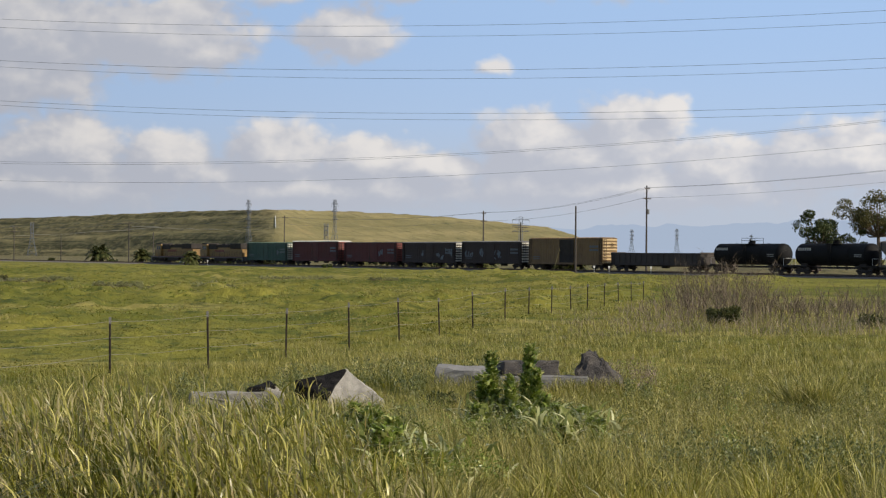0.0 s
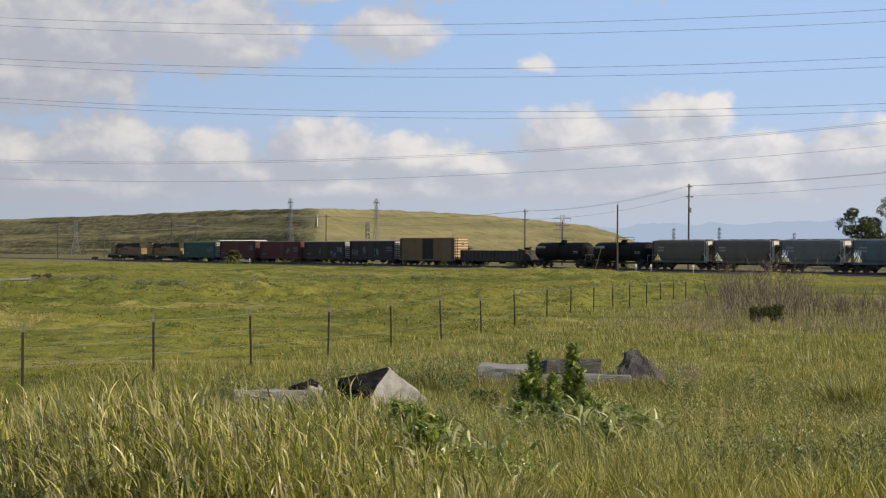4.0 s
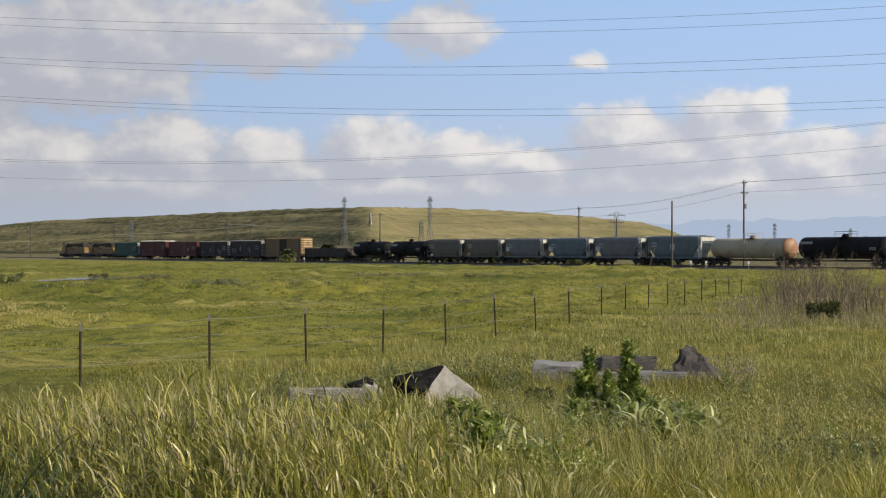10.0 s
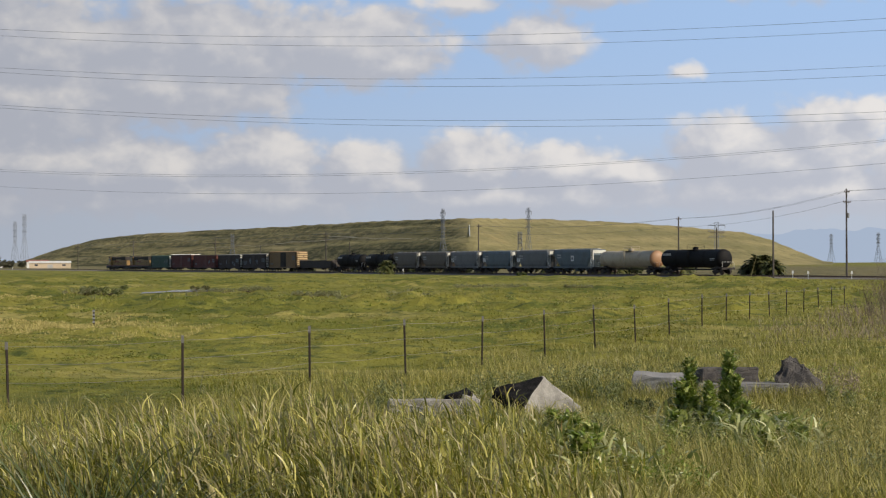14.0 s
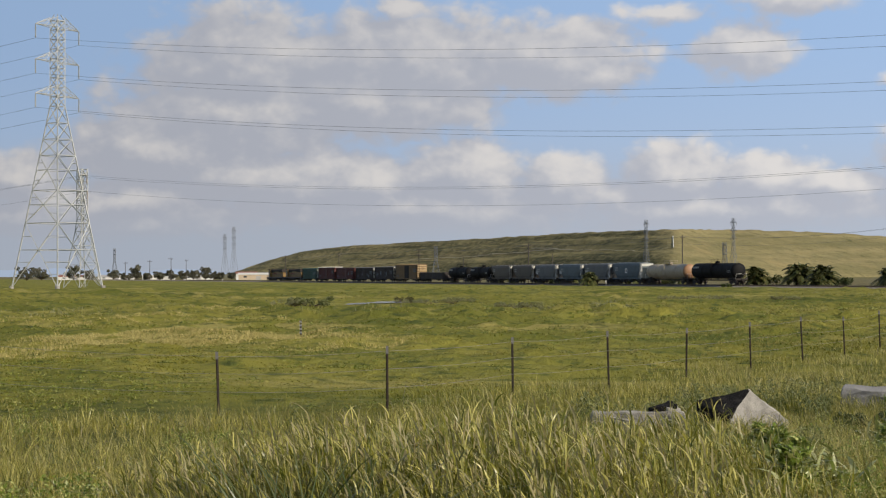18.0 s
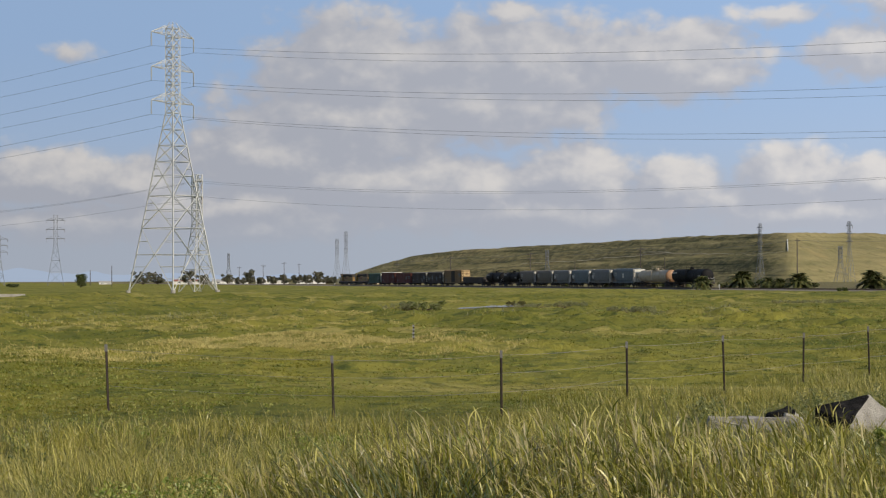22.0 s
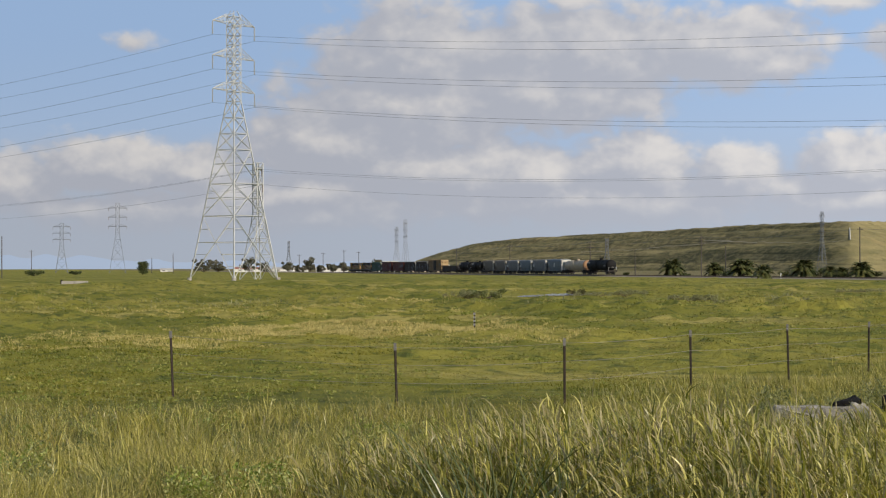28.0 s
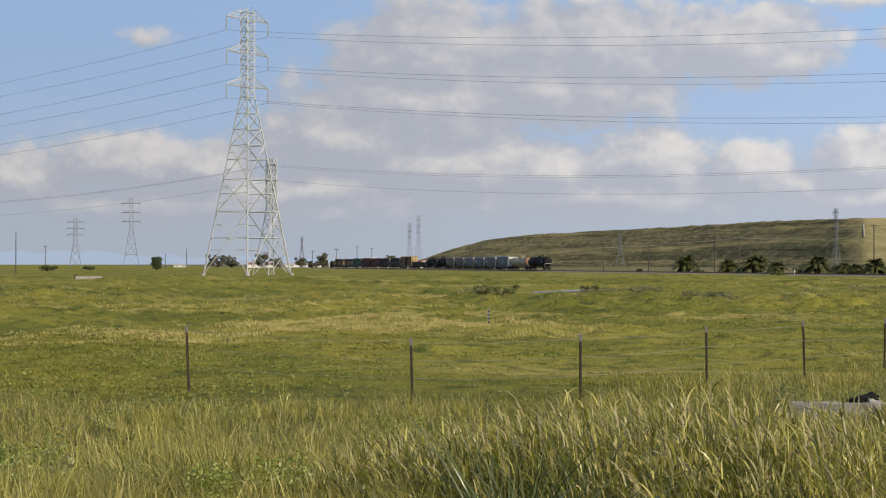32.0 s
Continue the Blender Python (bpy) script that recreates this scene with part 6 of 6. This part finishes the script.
def bush(label, p, width, height, mat="shrub", n=900, leaf=None, name="bush", group="", category="bush"):
    root = thing(name, label, category, group, m=pose(p.x, p.y, float(ground_z(p.x, p.y)) + p.z))
    k = max(9, int(width / height * 7))
    cs = [(rng.uniform(-.42, .42) * width, rng.uniform(-.3, .3) * width, height * rng.uniform(.2, .72)) for _ in range(k)]
    leaf_cloud("foliage", cs, height * .3, n, leaf or height * .06, mat, root, .8)
    part("stems", rods(*[((c[0] * .3, c[1] * .3, -.05), c, height * .02, height * .008) for c in cs], sides=5), "bark", root)["kind"] = "stuff"
    return root


def tree(label, p, height, spread, trunk_h, mat="shrub", n=2600, seed=0, leaf=None, clumps=11, group="", airy=False):
    """A tapered trunk, forking limbs and a ragged crown of small leaves with gaps."""
    rnd = random.Random(seed)
    root = thing("tree", label, "tree", group, m=pose(p.x, p.y, float(ground_z(p.x, p.y)) + p.z))
    bm = bmesh.new()
    top = Vector((rnd.uniform(-.06, .06) * height, rnd.uniform(-.06, .06) * height, trunk_h))
    rod(bm, (0, 0, -.3), top, height * .03, height * .02, 8)
    cs, rs = [], []
    for k in range(clumps):
        a = k * 2.4 + rnd.uniform(-.4, .4)
        rr = spread * rnd.uniform(.25, .95)
        z = trunk_h + (height - trunk_h) * rnd.uniform(.15, .88)
        c = Vector((math.cos(a) * rr, math.sin(a) * rr, z))
        mid = top.lerp(c, .5) + Vector((0, 0, -.05 * height))
        rod(bm, top, mid, height * .013, height * .009, 6), rod(bm, mid, c, height * .009, height * .003, 5)
        cs.append(tuple(c)), rs.append((.15 if airy else .2) * height * rnd.uniform(.6, 1.2))
    part("trunk", bm, "bark", root)
    leaf_cloud("crown", cs, rs, n, leaf or height * .022, mat, root, .7)
    return root


tree("dark spreading tree with an open ragged crown behind the track", polar(14.45, 345), 16.0, 8.6, 7.0, "olive", 9500, 4, .24, 30, "trees behind the track", True)
tree("dark broad tree with a low dense crown behind the track", polar(12.55, 340), 12.6, 4.6, 3.0, "shrub", 5200, 7, .26, 20, "trees behind the track", True)
tree("small dark tree with thin twigs behind the track", polar(13.4, 342), 9.0, 3.6, 1.5, "shrub", 2600, 9, .24, 14, "trees behind the track", True)

# far trees along the plain's edge
for k, (turn, h, w) in enumerate(((-27.2, 9.2, 6.5), (-26.7, 8.0, 5.0), (-25.7, 9.5, 5.5), (-25.2, 7.0, 5.0), (-24.4, 7.5, 4.0), (-23.65, 10.5, 3.2), (-24.0, 4.5, 4.5), (-22.9, 5.5, 4.5),
                                   (-22.5, 6.5, 4.0), (-22.1, 6.0, 4.2), (-21.75, 6.0, 4.5), (-21.35, 8.0, 3.2), (-21.05, 5.5, 3.6), (-20.85, 5.0, 3.0), (-20.5, 5.2, 3.0), (-23.3, 4.5, 3.0))):
    tree("dark tree at the far edge of the plain", polar(turn, 960 + 14 * (k % 5)), h * .9, w * .85, h * .06, "far_leaves", 1700, 20 + k, .5, 20, "far trees")
tree("lone round dark tree on the plain", polar(-29.2, 640), 5.0, 1.7, .3, "shrub", 3400, 51, .24, 40, "")
bush("low dark bush on the plain", polar(-31.4, 700), 5.5, 1.7, "shrub", 800, .3)
bush("low dark bush on the plain", polar(-32.7, 560), 5.8, 2.0, "shrub", 900, .25)
bush("dark sedge bush by the pond", polar(-17.95, 140), 4.2, .85, "nettle", 3200, .07)
bush("grey-green scrub in the meadow", polar(-12.9, 150), 4.0, .6, "sage", 2200, .05)
bush("grey-green scrub in the meadow", polar(-10.5, 118), 2.4, .45, "sage", 1600, .045)
bush("grey-green scrub in the meadow", polar(-14.7, 165), 2.0, .5, "olive", 1200, .06)
bush("fresh green shrub at the foot of dry brush", polar(9.5, 63), 1.3, .8, "palm", 2600, .05)
bush("green weeds under dry brush", polar(14.2, 62), 1.2, .6, "palm", 1200, .05)
for turn, dist, w, h in ((7.2, 12.8, .55, .27), (8.9, 14.8, .4, .22), (5.4, 16.8, .4, .22)):
    bush("dark green weeds deep in the grass", polar(turn, dist), w, h * .8, "nettle", 1500, .02, "weed_bush", "dark weeds on the bank", "weed")
bush("dark green weeds near the slabs", polar(.35, 28), 1.0, .45, "shrub", 900, .035)
for k, (turn, off, w, h) in enumerate(((-11.0, 14, 2.5, 1.0), (-7.75, 13, 3.5, 2.0), (-6.75, 12, 4.0, 2.4), (-4.9, 12, 3.0, 2.0), (-9.6, 12, 2.5, 1.8), (-2.3, 12, 4.5, 2.6), (-.1, 8, 3.0, 2.0), (-13.0, 14, 2.0, 1.0), (-3.9, -7, 2.0, .8))):
    bush("dense dark scrub beside the track", beside_track(turn, off), w, h, "palm" if k % 2 else "shrub", 700, .2, group="scrub beside the track")


def dry_brush(p, width, height, n):
    root = thing("dry_brush", "tangle of dead brown weed stalks", "dead shrub", "dry brush on the bank", m=pose(p.x, p.y, float(ground_z(p.x, p.y)) - .03))
    b = np.stack([rng.normal(0, width * .28, n), rng.normal(0, width * .28, n), 0 * rng.normal(0, 1, n)], -1)
    h = height * rng.uniform(.45, 1.05, n)
    lean = np.arctan2(b[:, 1], b[:, 0]) + rng.normal(0, .5, n)
    bow = rng.uniform(.08, .6, n)
    o = blade_mesh("stalk", b, h, np.full(n, .016), lean, bow, "dead", 3, root)
    m = n * 13
    k = rng.integers(0, n, m)
    f = rng.uniform(.25, .98, m)
    bb = b[k] + np.stack([np.cos(lean[k]) * bow[k] * h[k] * f ** 1.8, np.sin(lean[k]) * bow[k] * h[k] * f ** 1.8, h[k] * (f - .35 * bow[k] * f ** 2.5)], -1)
    o2 = blade_mesh("twig", bb, rng.uniform(.12, .5, m), np.full(m, .011), rng.uniform(0, 6.28, m), rng.uniform(.4, 1.1, m), "dead", 2, root)
    o["kind"] = o2["kind"] = "stuff"


for k in range(44):
    q = (k * .618) % 1
    turn = 8.0 + 8.5 * q ** 1.5
    dry_brush(polar(turn, 66 + 18 * ((k * .377) % 1)), 2.6, (1.2 + .7 * ((k * .731) % 1)) * (1.6 if 8.2 < turn < 10.4 else .95), 12)


for k in range(12):
    dry_brush(polar(8.2 + 2.3 * ((k * .618) % 1), 66 + 8 * ((k * .377) % 1)), 2.2, 2.2 + .7 * ((k * .731) % 1), 14)


def spire_weed(p, height, lean):
    """A tall fresh-green weed: a leafy spire over large basal leaves."""
    root = thing("broadleaf_weed", "fresh green leafy weed with tall spires", "weed", "broadleaf weeds on the bank", m=pose(p.x, p.y, float(ground_z(p.x, p.y)) - .02, 0, lean, 0))
    part("stem", rods(((0, 0, 0), (0, 0, height), .016, .008), sides=6), "broad", root)
    n = int(160 + 300 * height)
    f = rng.uniform(.1, 1.0, n) ** .8
    b = np.stack([rng.normal(0, .03, n), rng.normal(0, .03, n), f * height], -1)
    o = blade_mesh("leaf", b, (.19 - .12 * f) * rng.uniform(.6, 1.3, n), (.085 - .05 * f) * rng.uniform(.6, 1.3, n), rng.uniform(0, 6.28, n), rng.uniform(.5, 1.5, n), "broad", 4, root)
    m = 70
    o2 = blade_mesh("basal_leaf", np.stack([rng.normal(0, .19, m), rng.normal(-.05, .19, m), rng.uniform(.08, .44, m)], -1), rng.uniform(.10, .25, m), rng.uniform(.025, .06, m), rng.uniform(0, 6.28, m), rng.uniform(.3, 1.9, m), "dock", 5, root)
    o["kind"] = o2["kind"] = "stuff"
    return root


part("dead_frond", rods((beside_track(3.72, -5.5), beside_track(3.95, -5.2) + Vector((0, 0, 3.9)), .06, .03), sides=6), "straw")
tagged(bpy.data.objects["dead_frond"], "dry straw coloured palm frond leaning beside the track", "dead frond")
x_, y_, r_, t_ = scatter(800, 4.0, 17, 56, 92)
k_ = beyond_fence(x_, y_) > 1.0
tufts("dry_stalks", x_[k_], y_[k_], r_[k_], 7, (.30 + .75 * vnoise(x_ / 5, y_ / 9, 71))[k_] * np.clip((t_[k_] - 3.0) / 6, .3, 1), .6, (.005, .00018), "twig", "fine haze of dead brown weed stalks", .15)
for turn, dist, w, h in ((-18.6, 140, 4.0, .7), (-10.9, 112, 3.6, .45), (-9.6, 116, 2.6, .4), (-4.4, 172, 5.0, .6), (-5.6, 168, 4.2, .5), (-7.6, 126, 3.0, .45), (-14.2, 150, 4.4, .5), (-2.0, 150, 3.0, .4)):
    bush("low grey-green scrub in the meadow", polar(turn, dist), w, h, "sage", 2200, .05, "scrub", "scrub in the meadow", "scrub")
for turn, dist, h, ln in ((1.8, 21.6, 1.1, -3), (2.8, 21.6, 1.2, 3), (2.3, 21.2, .8, 0), (1.55, 21.4, .8, -6), (3.0, 21.3, .9, 5), (3.3, 20.2, .6, 5), (3.9, 19.6, .5, 0), (4.6, 19.2, .48, 5), (1.3, 19.4, .5, -4), (2.4, 19.0, .5, 3), (3.2, 18.6, .46, 3), (5.2, 17.6, .42, 0), (4.1, 16.8, .4, 0), (-2.3, 15.0, .62, 0), (-1.7, 13.4, .5, 4), (-1.5, 14.5, .55, -4), (-2.7, 14.6, .6, 3), (-2.0, 12.9, .55, 0), (-3.1, 16.4, .6, 4), (-.3, 13.2, .36, 0)):
    spire_weed(polar(turn, dist), h, ln)


def leafy_stalks(label, x, y, height, per, leaf, mat):
    """Upright leafy weeds: small leaves all the way up each stalk."""
    k = np.repeat(np.arange(len(x)), per)
    f = rng.uniform(.12, 1.0, len(k)) ** .8
    lean = rng.normal(0, .12, (len(x), 2))
    h = height[k] * f
    px, py = x[k] + lean[k, 0] * h + rng.normal(0, .03, len(k)), y[k] + lean[k, 1] * h + rng.normal(0, .03, len(k))
    b = np.stack([px, py, ground_z(x, y)[k] + h], -1)
    ln = leaf * (1.25 - .6 * f) * rng.uniform(.6, 1.3, len(k))
    ob = blade_mesh("leafy_weeds", b, ln, ln * rng.uniform(.28, .5, len(k)), rng.uniform(0, 6.28, len(k)), rng.uniform(.4, 1.7, len(k)), mat, 3)
    tagged(ob, label, "weeds", kind="stuff")


for t0_, t1_, r0_, r1_, n_, lo_, hi_, per_, leaf_, mat_, lim_, label_ in (
        (-9, 7, 29, 37, 1500, .2, .3, 17, .06, "nettle", .41, "blue-green nettle-like weeds round broken concrete"),
        (-7.5, -.5, 17, 29, 900, .18, .26, 20, .05, "nettle", .47, "blue-green leafy weeds in the rank grass"),
        (-6, 1, 10.5, 18, 260, .14, .24, 20, .085, "dock", .52, "pale broad-leaved dock plants in the grass"),
        (3.5, 11, 10.5, 17, 240, .14, .26, 40, .055, "nettle", .54, "dark leafy weeds in hollows of the bank"),
        (3, 15, 18, 36, 700, .25, .35, 34, .045, "weeds", .48, "fine-leaved yellowish weeds on the bank"),
        (1, 15, 14, 34, 1100, .2, .26, 20, .042, "nettle", .52, "low green leafy weeds scattered over the bank"),
        (4.6, 7.2, 32.2, 36, 90, .3, .4, 24, .05, "twig", .2, "dry brown weeds round a dark boulder"),
        (-36, -18, 12, 30, 500, .2, .3, 30, .05, "nettle", .56, "small leafy weeds in the bank grass")):
    x_, y_, r_, t_ = scatter(n_, t0_, t1_, r0_, r1_)
    clear_ = ((t_ > -.6) & (t_ < 6.2) & (r_ < 34)) | ((t_ > -8) & (t_ < -1.8) & (r_ > 26) & (r_ < 29.4))
    k_ = (beyond_fence(x_, y_) > 0) & ~(clear_ & (r_ > 26)) & (vnoise(x_ / 1.3, y_ / 2.0, n_) * .7 + .3 * vnoise(x_ / 4, y_ / 6, n_ + 1) > lim_)
    leafy_stalks(label_, x_[k_], y_[k_], lo_ + hi_ * vnoise(x_[k_] / .8, y_[k_] / 1.1, n_ + 2), per_, leaf_, mat_)


def straw_patch():
    """A pale dried patch in the meadow."""
    for turn, dist, wide, deep, n in ((-22.2, 71, 5.4, 5, 1300), (-30.8, 62, 5.0, 6, 400), (-16.6, 64, 3.0, 6, 150), (-25.0, 96, 9.0, 10, 250), (-19.0, 128, 7.0, 6, 200)):
        a, q = rng.uniform(0, 6.283, n), np.sqrt(rng.uniform(0, 1, n))
        c = polar(turn, dist)
        x, y = c.x + wide * q * np.cos(a) + .25 * wide * rng.normal(0, 1, n), c.y + deep * q * np.sin(a) + .1 * deep * rng.normal(0, 1, n)
        tufts("dry_grass_patch", x, y, np.hypot(x, y), 18, .07 + .15 * vnoise(x / 2, y / 3, 61), .35, (.005, .00034), "hay", "pale dried grass patch in the meadow", .4, 2)


straw_patch()


def small_weeds():
    """Low leafy weeds scattered through the grass of the bank."""
    for mat, n, t0, t1, leaf, lim, label in (("broad", 9000, -36, 10, .016, .90, "bright green leafy weeds in patches"),):
        x, y, r, t = scatter(n, t0, t1, 12, 40)
        ok = (beyond_fence(x, y) > 0) & (vnoise(x / 1.1, y / 1.8, n) + 0.3 * vnoise(x / 5, y / 7, 5) > lim)
        x, y = x[ok], y[ok]
        z = ground_z(x, y) + rng.uniform(.05, .36, len(x))
        ob = leaf_cloud("low_weeds", np.stack([x, y, z], -1), .12, len(x) * 34, leaf, mat)
        tagged(ob, label, "weeds", kind="stuff")


small_weeds()
# the yellower stretch of meadow behind the fence
x_, y_, r_, t_ = scatter(2200, -4, 9, 60, 230)
k_ = (beyond_fence(x_, y_) < -.5) & (x_ * ACROSS.x + (y_ - TRACK_FAR) * ACROSS.y < -6) & (vnoise(x_ / 9, y_ / 14, 91) > .42)
tufts("yellow_meadow_grass", x_[k_], y_[k_], r_[k_], 20, np.full(int(k_.sum()), .10), .5 + .004 * np.repeat(r_[k_], 20), (.005, .0004), "swell", "yellowing short grass behind the fence", .3, 2)
# leafy weeds that speckle the near meadow
for r0, r1, n, leaf, per, mat, label in ((33, 80, 4200, .034, 18, "meadow_leaf", "small bright green leafy weeds speckling the meadow"), (80, 240, 1500, .07, 16, "meadow_leaf", "leafy weeds speckling the far meadow"),
                                         (55, 240, 1500, .05, 14, "swell", "pale yellow-green tufts speckling the meadow")):
    x_, y_, r_, t_ = scatter(n, -37, 14, r0, r1)
    off_ = x_ * ACROSS.x + (y_ - TRACK_FAR) * ACROSS.y
    pond_ = ((x_ + 41.3) / 6) ** 2 + ((y_ - 152) / 15) ** 2
    k_ = (beyond_fence(x_, y_) < 0) & (off_ < -6) & (pond_ > 1) & (vnoise(x_ / 6, y_ / 9, 81 + n) + rng.normal(0, .12, n) > .45)
    x_, y_, r_ = x_[k_], y_[k_], r_[k_]
    ob_ = leaf_cloud("meadow_weeds", np.stack([x_, y_, ground_z(x_, y_) + .04], -1), .05 + .0022 * r_, len(x_) * per, leaf, mat, None, .3)
    tagged(ob_, label, "weeds", kind="stuff")
x_, y_, r_, t_ = scatter(70, 11.7, 12.9, 27.5, 28.5)
tufts("sedge_tuft", x_, y_, r_, 16, np.full(len(x_), .80), .16, (.010, .0004), "rank", "single bright tuft of coarse grass standing in the weeds", .3)

# ---------------------------------------------------------------- small things on the plain


def concrete_trough(p):
    root = thing("concrete_trough", "low pale concrete trough on a slab in the meadow", "trough", m=pose(p.x, p.y, float(ground_z(p.x, p.y)), 0, 0, 26))
    part("slab", boxes((-2.4, 2.0, -1.2, 1.2, -.1, .16), bevel=.03), "concrete", root)
    part("trough_wall", boxes((-1.7, 1.9, -.8, -.68, .16, .48), (-1.7, 1.9, .68, .8, .16, .6), (-1.82, -1.7, -.8, .8, .16, .6), (1.9, 2.02, -.8, .8, .16, .6), (-1.7, 1.9, -.68, .68, .16, .4), bevel=.02), "concrete", root)
    part("end_post", boxes((-1.95, -1.8, -.9, .9, .1, .8), bevel=.02), "dark_stone", root)


concrete_trough(polar(-31.45, 262))


def marker_post(p, height, striped, label, group):
    root = thing("marker_post", label, "marker post", group, m=pose(p.x, p.y, float(ground_z(p.x, p.y)) - .05))
    part("stake", rods(((0, 0, -.2), (0, 0, height), .035), sides=8), "white" if not striped else "post", root)
    if striped:
        for k in range(4):
            part("band", boxes((-.05, .05, -.045, -.038, height - .1 - k * .15, height - .02 - k * .15)), "dull_white", root)
    else:
        part("plate", boxes((-.14, .14, -.05, -.04, height - .38, height)), "white", root)


marker_post(polar(-18.2, 72), .72, True, "short striped marker stake in the meadow", "")
for turn, off in ((5.1, -6), (7.0, -6), (5.6, -7), (-7.9, -6), (-20.8, -8)):
    marker_post(beside_track(turn, off), 1.25, False, "short white marker post beside the track", "white posts beside the track")


def shed(label, turn, dist, w, d, h, wall, roof, rz):
    p = polar(turn, dist)
    root = thing("warehouse", label, "building", "far low buildings", m=pose(p.x, p.y, 0, 0, 0, rz))
    part("wall", boxes((-w / 2, w / 2, -d / 2, d / 2, -.2, h)), wall, root)
    part("roof", extrude_profile(bmesh.new(), [(-d / 2 - .3, h - .05), (-d / 2 - .3, h + .15), (0, h + 1.1), (d / 2 + .3, h + .15), (d / 2 + .3, h - .05)], -w / 2 - .3, w / 2 + .3), roof, root)
    n = max(2, int(w / 6))
    for k in range(n):
        x = -w / 2 + (k + .5) * w / n
        if k % 3 == 1:
            part("door", boxes((x - 1.4, x + 1.4, -d / 2 - .06, -d / 2 + .02, 0, h * .7)), "grey_roof", root)
        else:
            wn = part("window", boxes((x - .9, x + .9, -d / 2 - .05, -d / 2 + .02, h * .45, h * .75)), "window", root)


for row in (("long cream warehouse with a pale roof at the mound's foot", -19.6, 950, 22, 10, 2.9, "tan_wall", "white_wall", 20), ("white shed with a red roof at the mound's foot", -20.0, 985, 12, 8, 3.6, "white_wall", "red_roof", 20),
            ("low white building among far trees", -21.6, 1050, 18, 10, 2.2, "white_wall", "grey_roof", 22), ("low white building among far trees", -22.9, 1060, 20, 10, 2.0, "white_wall", "white_wall", 22),
            ("low white building among far trees", -24.3, 1060, 22, 10, 2.0, "white_wall", "grey_roof", 24), ("low pale building behind the tower", -25.6, 1070, 22, 10, 2.0, "white_wall", "red_roof", 25),
            ("low white shed far on the plain", -28.4, 1200, 9, 8, 1.3, "white_wall", "grey_roof", 28)):
    shed(*row)


def hill_drain():
    p = [Vector([float(c) for c in hill_at(-5.66 + .02 * (.8 - v) / .3, v)]) + Vector((0, 0, .4)) for v in (.52, .59, .66, .73, .79)]
    tagged(part("drain_pipe", tube(bmesh.new(), p, .34, 6), "pale"), "pale drainage chute running down the mound's corner", "drain pipe")


hill_drain()


def bird(p0):
    root = thing("bird", "small dark bird in flight over the meadow", "bird", "birds in flight", m=pose(*p0))
    part("body", lathe_bird(), "bird", root)
    for s in (-1, 1):
        bm = bmesh.new()
        vs = [bm.verts.new(c) for c in ((.04, 0, .01), (.06, s * .10, .05), (.01, s * .23, .08), (-.015, s * .12, .05), (-.04, 0, .01))]
        bm.faces.new(vs)
        bmesh.ops.solidify(bm, geom=bm.faces[:], thickness=.008)
        part("wing", bm, "bird", root)
    return root


def lathe_bird():
    """A slim body with a head and a wedge tail, pointing along +x."""
    bm = bmesh.new()
    pts = ((-.16, .01), (-.10, .018), (-.02, .034), (.05, .03), (.09, .02), (.115, .022), (.14, .012), (.165, .003))
    for (x0, r0), (x1, r1) in zip(pts, pts[1:]):
        rod(bm, (x0, 0, 0), (x1, 0, 0), r0, r1, 8)
    return bm


BIRD_WAY = ((0, -18.6, 1.45), (1.0, -16.6, 1.70), (2.0, -15.31, 1.94), (2.5, -15.32, 2.10), (3.0, -15.24, 2.33), (3.5, -15.63, 2.65), (4.2, -17.6, 3.1), (5.0, -21.0, 3.6), (7.0, -36, 5.0), (10.0, -60, 8.0), (16, -80, 12.0), (32, -85, 14.0))
BIRDS = [(bird(polar(-18.6 + d, 150)), d, u, lag) for d, u, lag in ((0, 0, 0), (.55, .14, 0))]


def motions():
    for ob, d, u, lag in BIRDS:
        rows = []
        for t, a, e in BIRD_WAY:
            p = polar(a + d, 150)
            p.z = 2.6 + 150 * math.tan(radians(e + u))
            rows.append((t, pose(p.x, p.y, p.z, 0, -12, 75 if t < 3.2 else 130)))
        walk(ob, rows)
    for ob, back in TRAIN:
        walk(ob, [(t, train_pose(t, back)) for t in range(0, 33, 2)])
    for ob, m, ph in SWAY:
        rows = []
        for k in range(41):
            t = k * 0.8
            a = 1.1 * math.sin(t * 2.1 + ph) + 0.6 * math.sin(t * 3.7 + ph * 2)
            rows.append((t, m @ pose(0, 0, 0, 0.5 * a * math.sin(ph), -1.2 + a, 0)))
        walk(ob, rows)


motions()
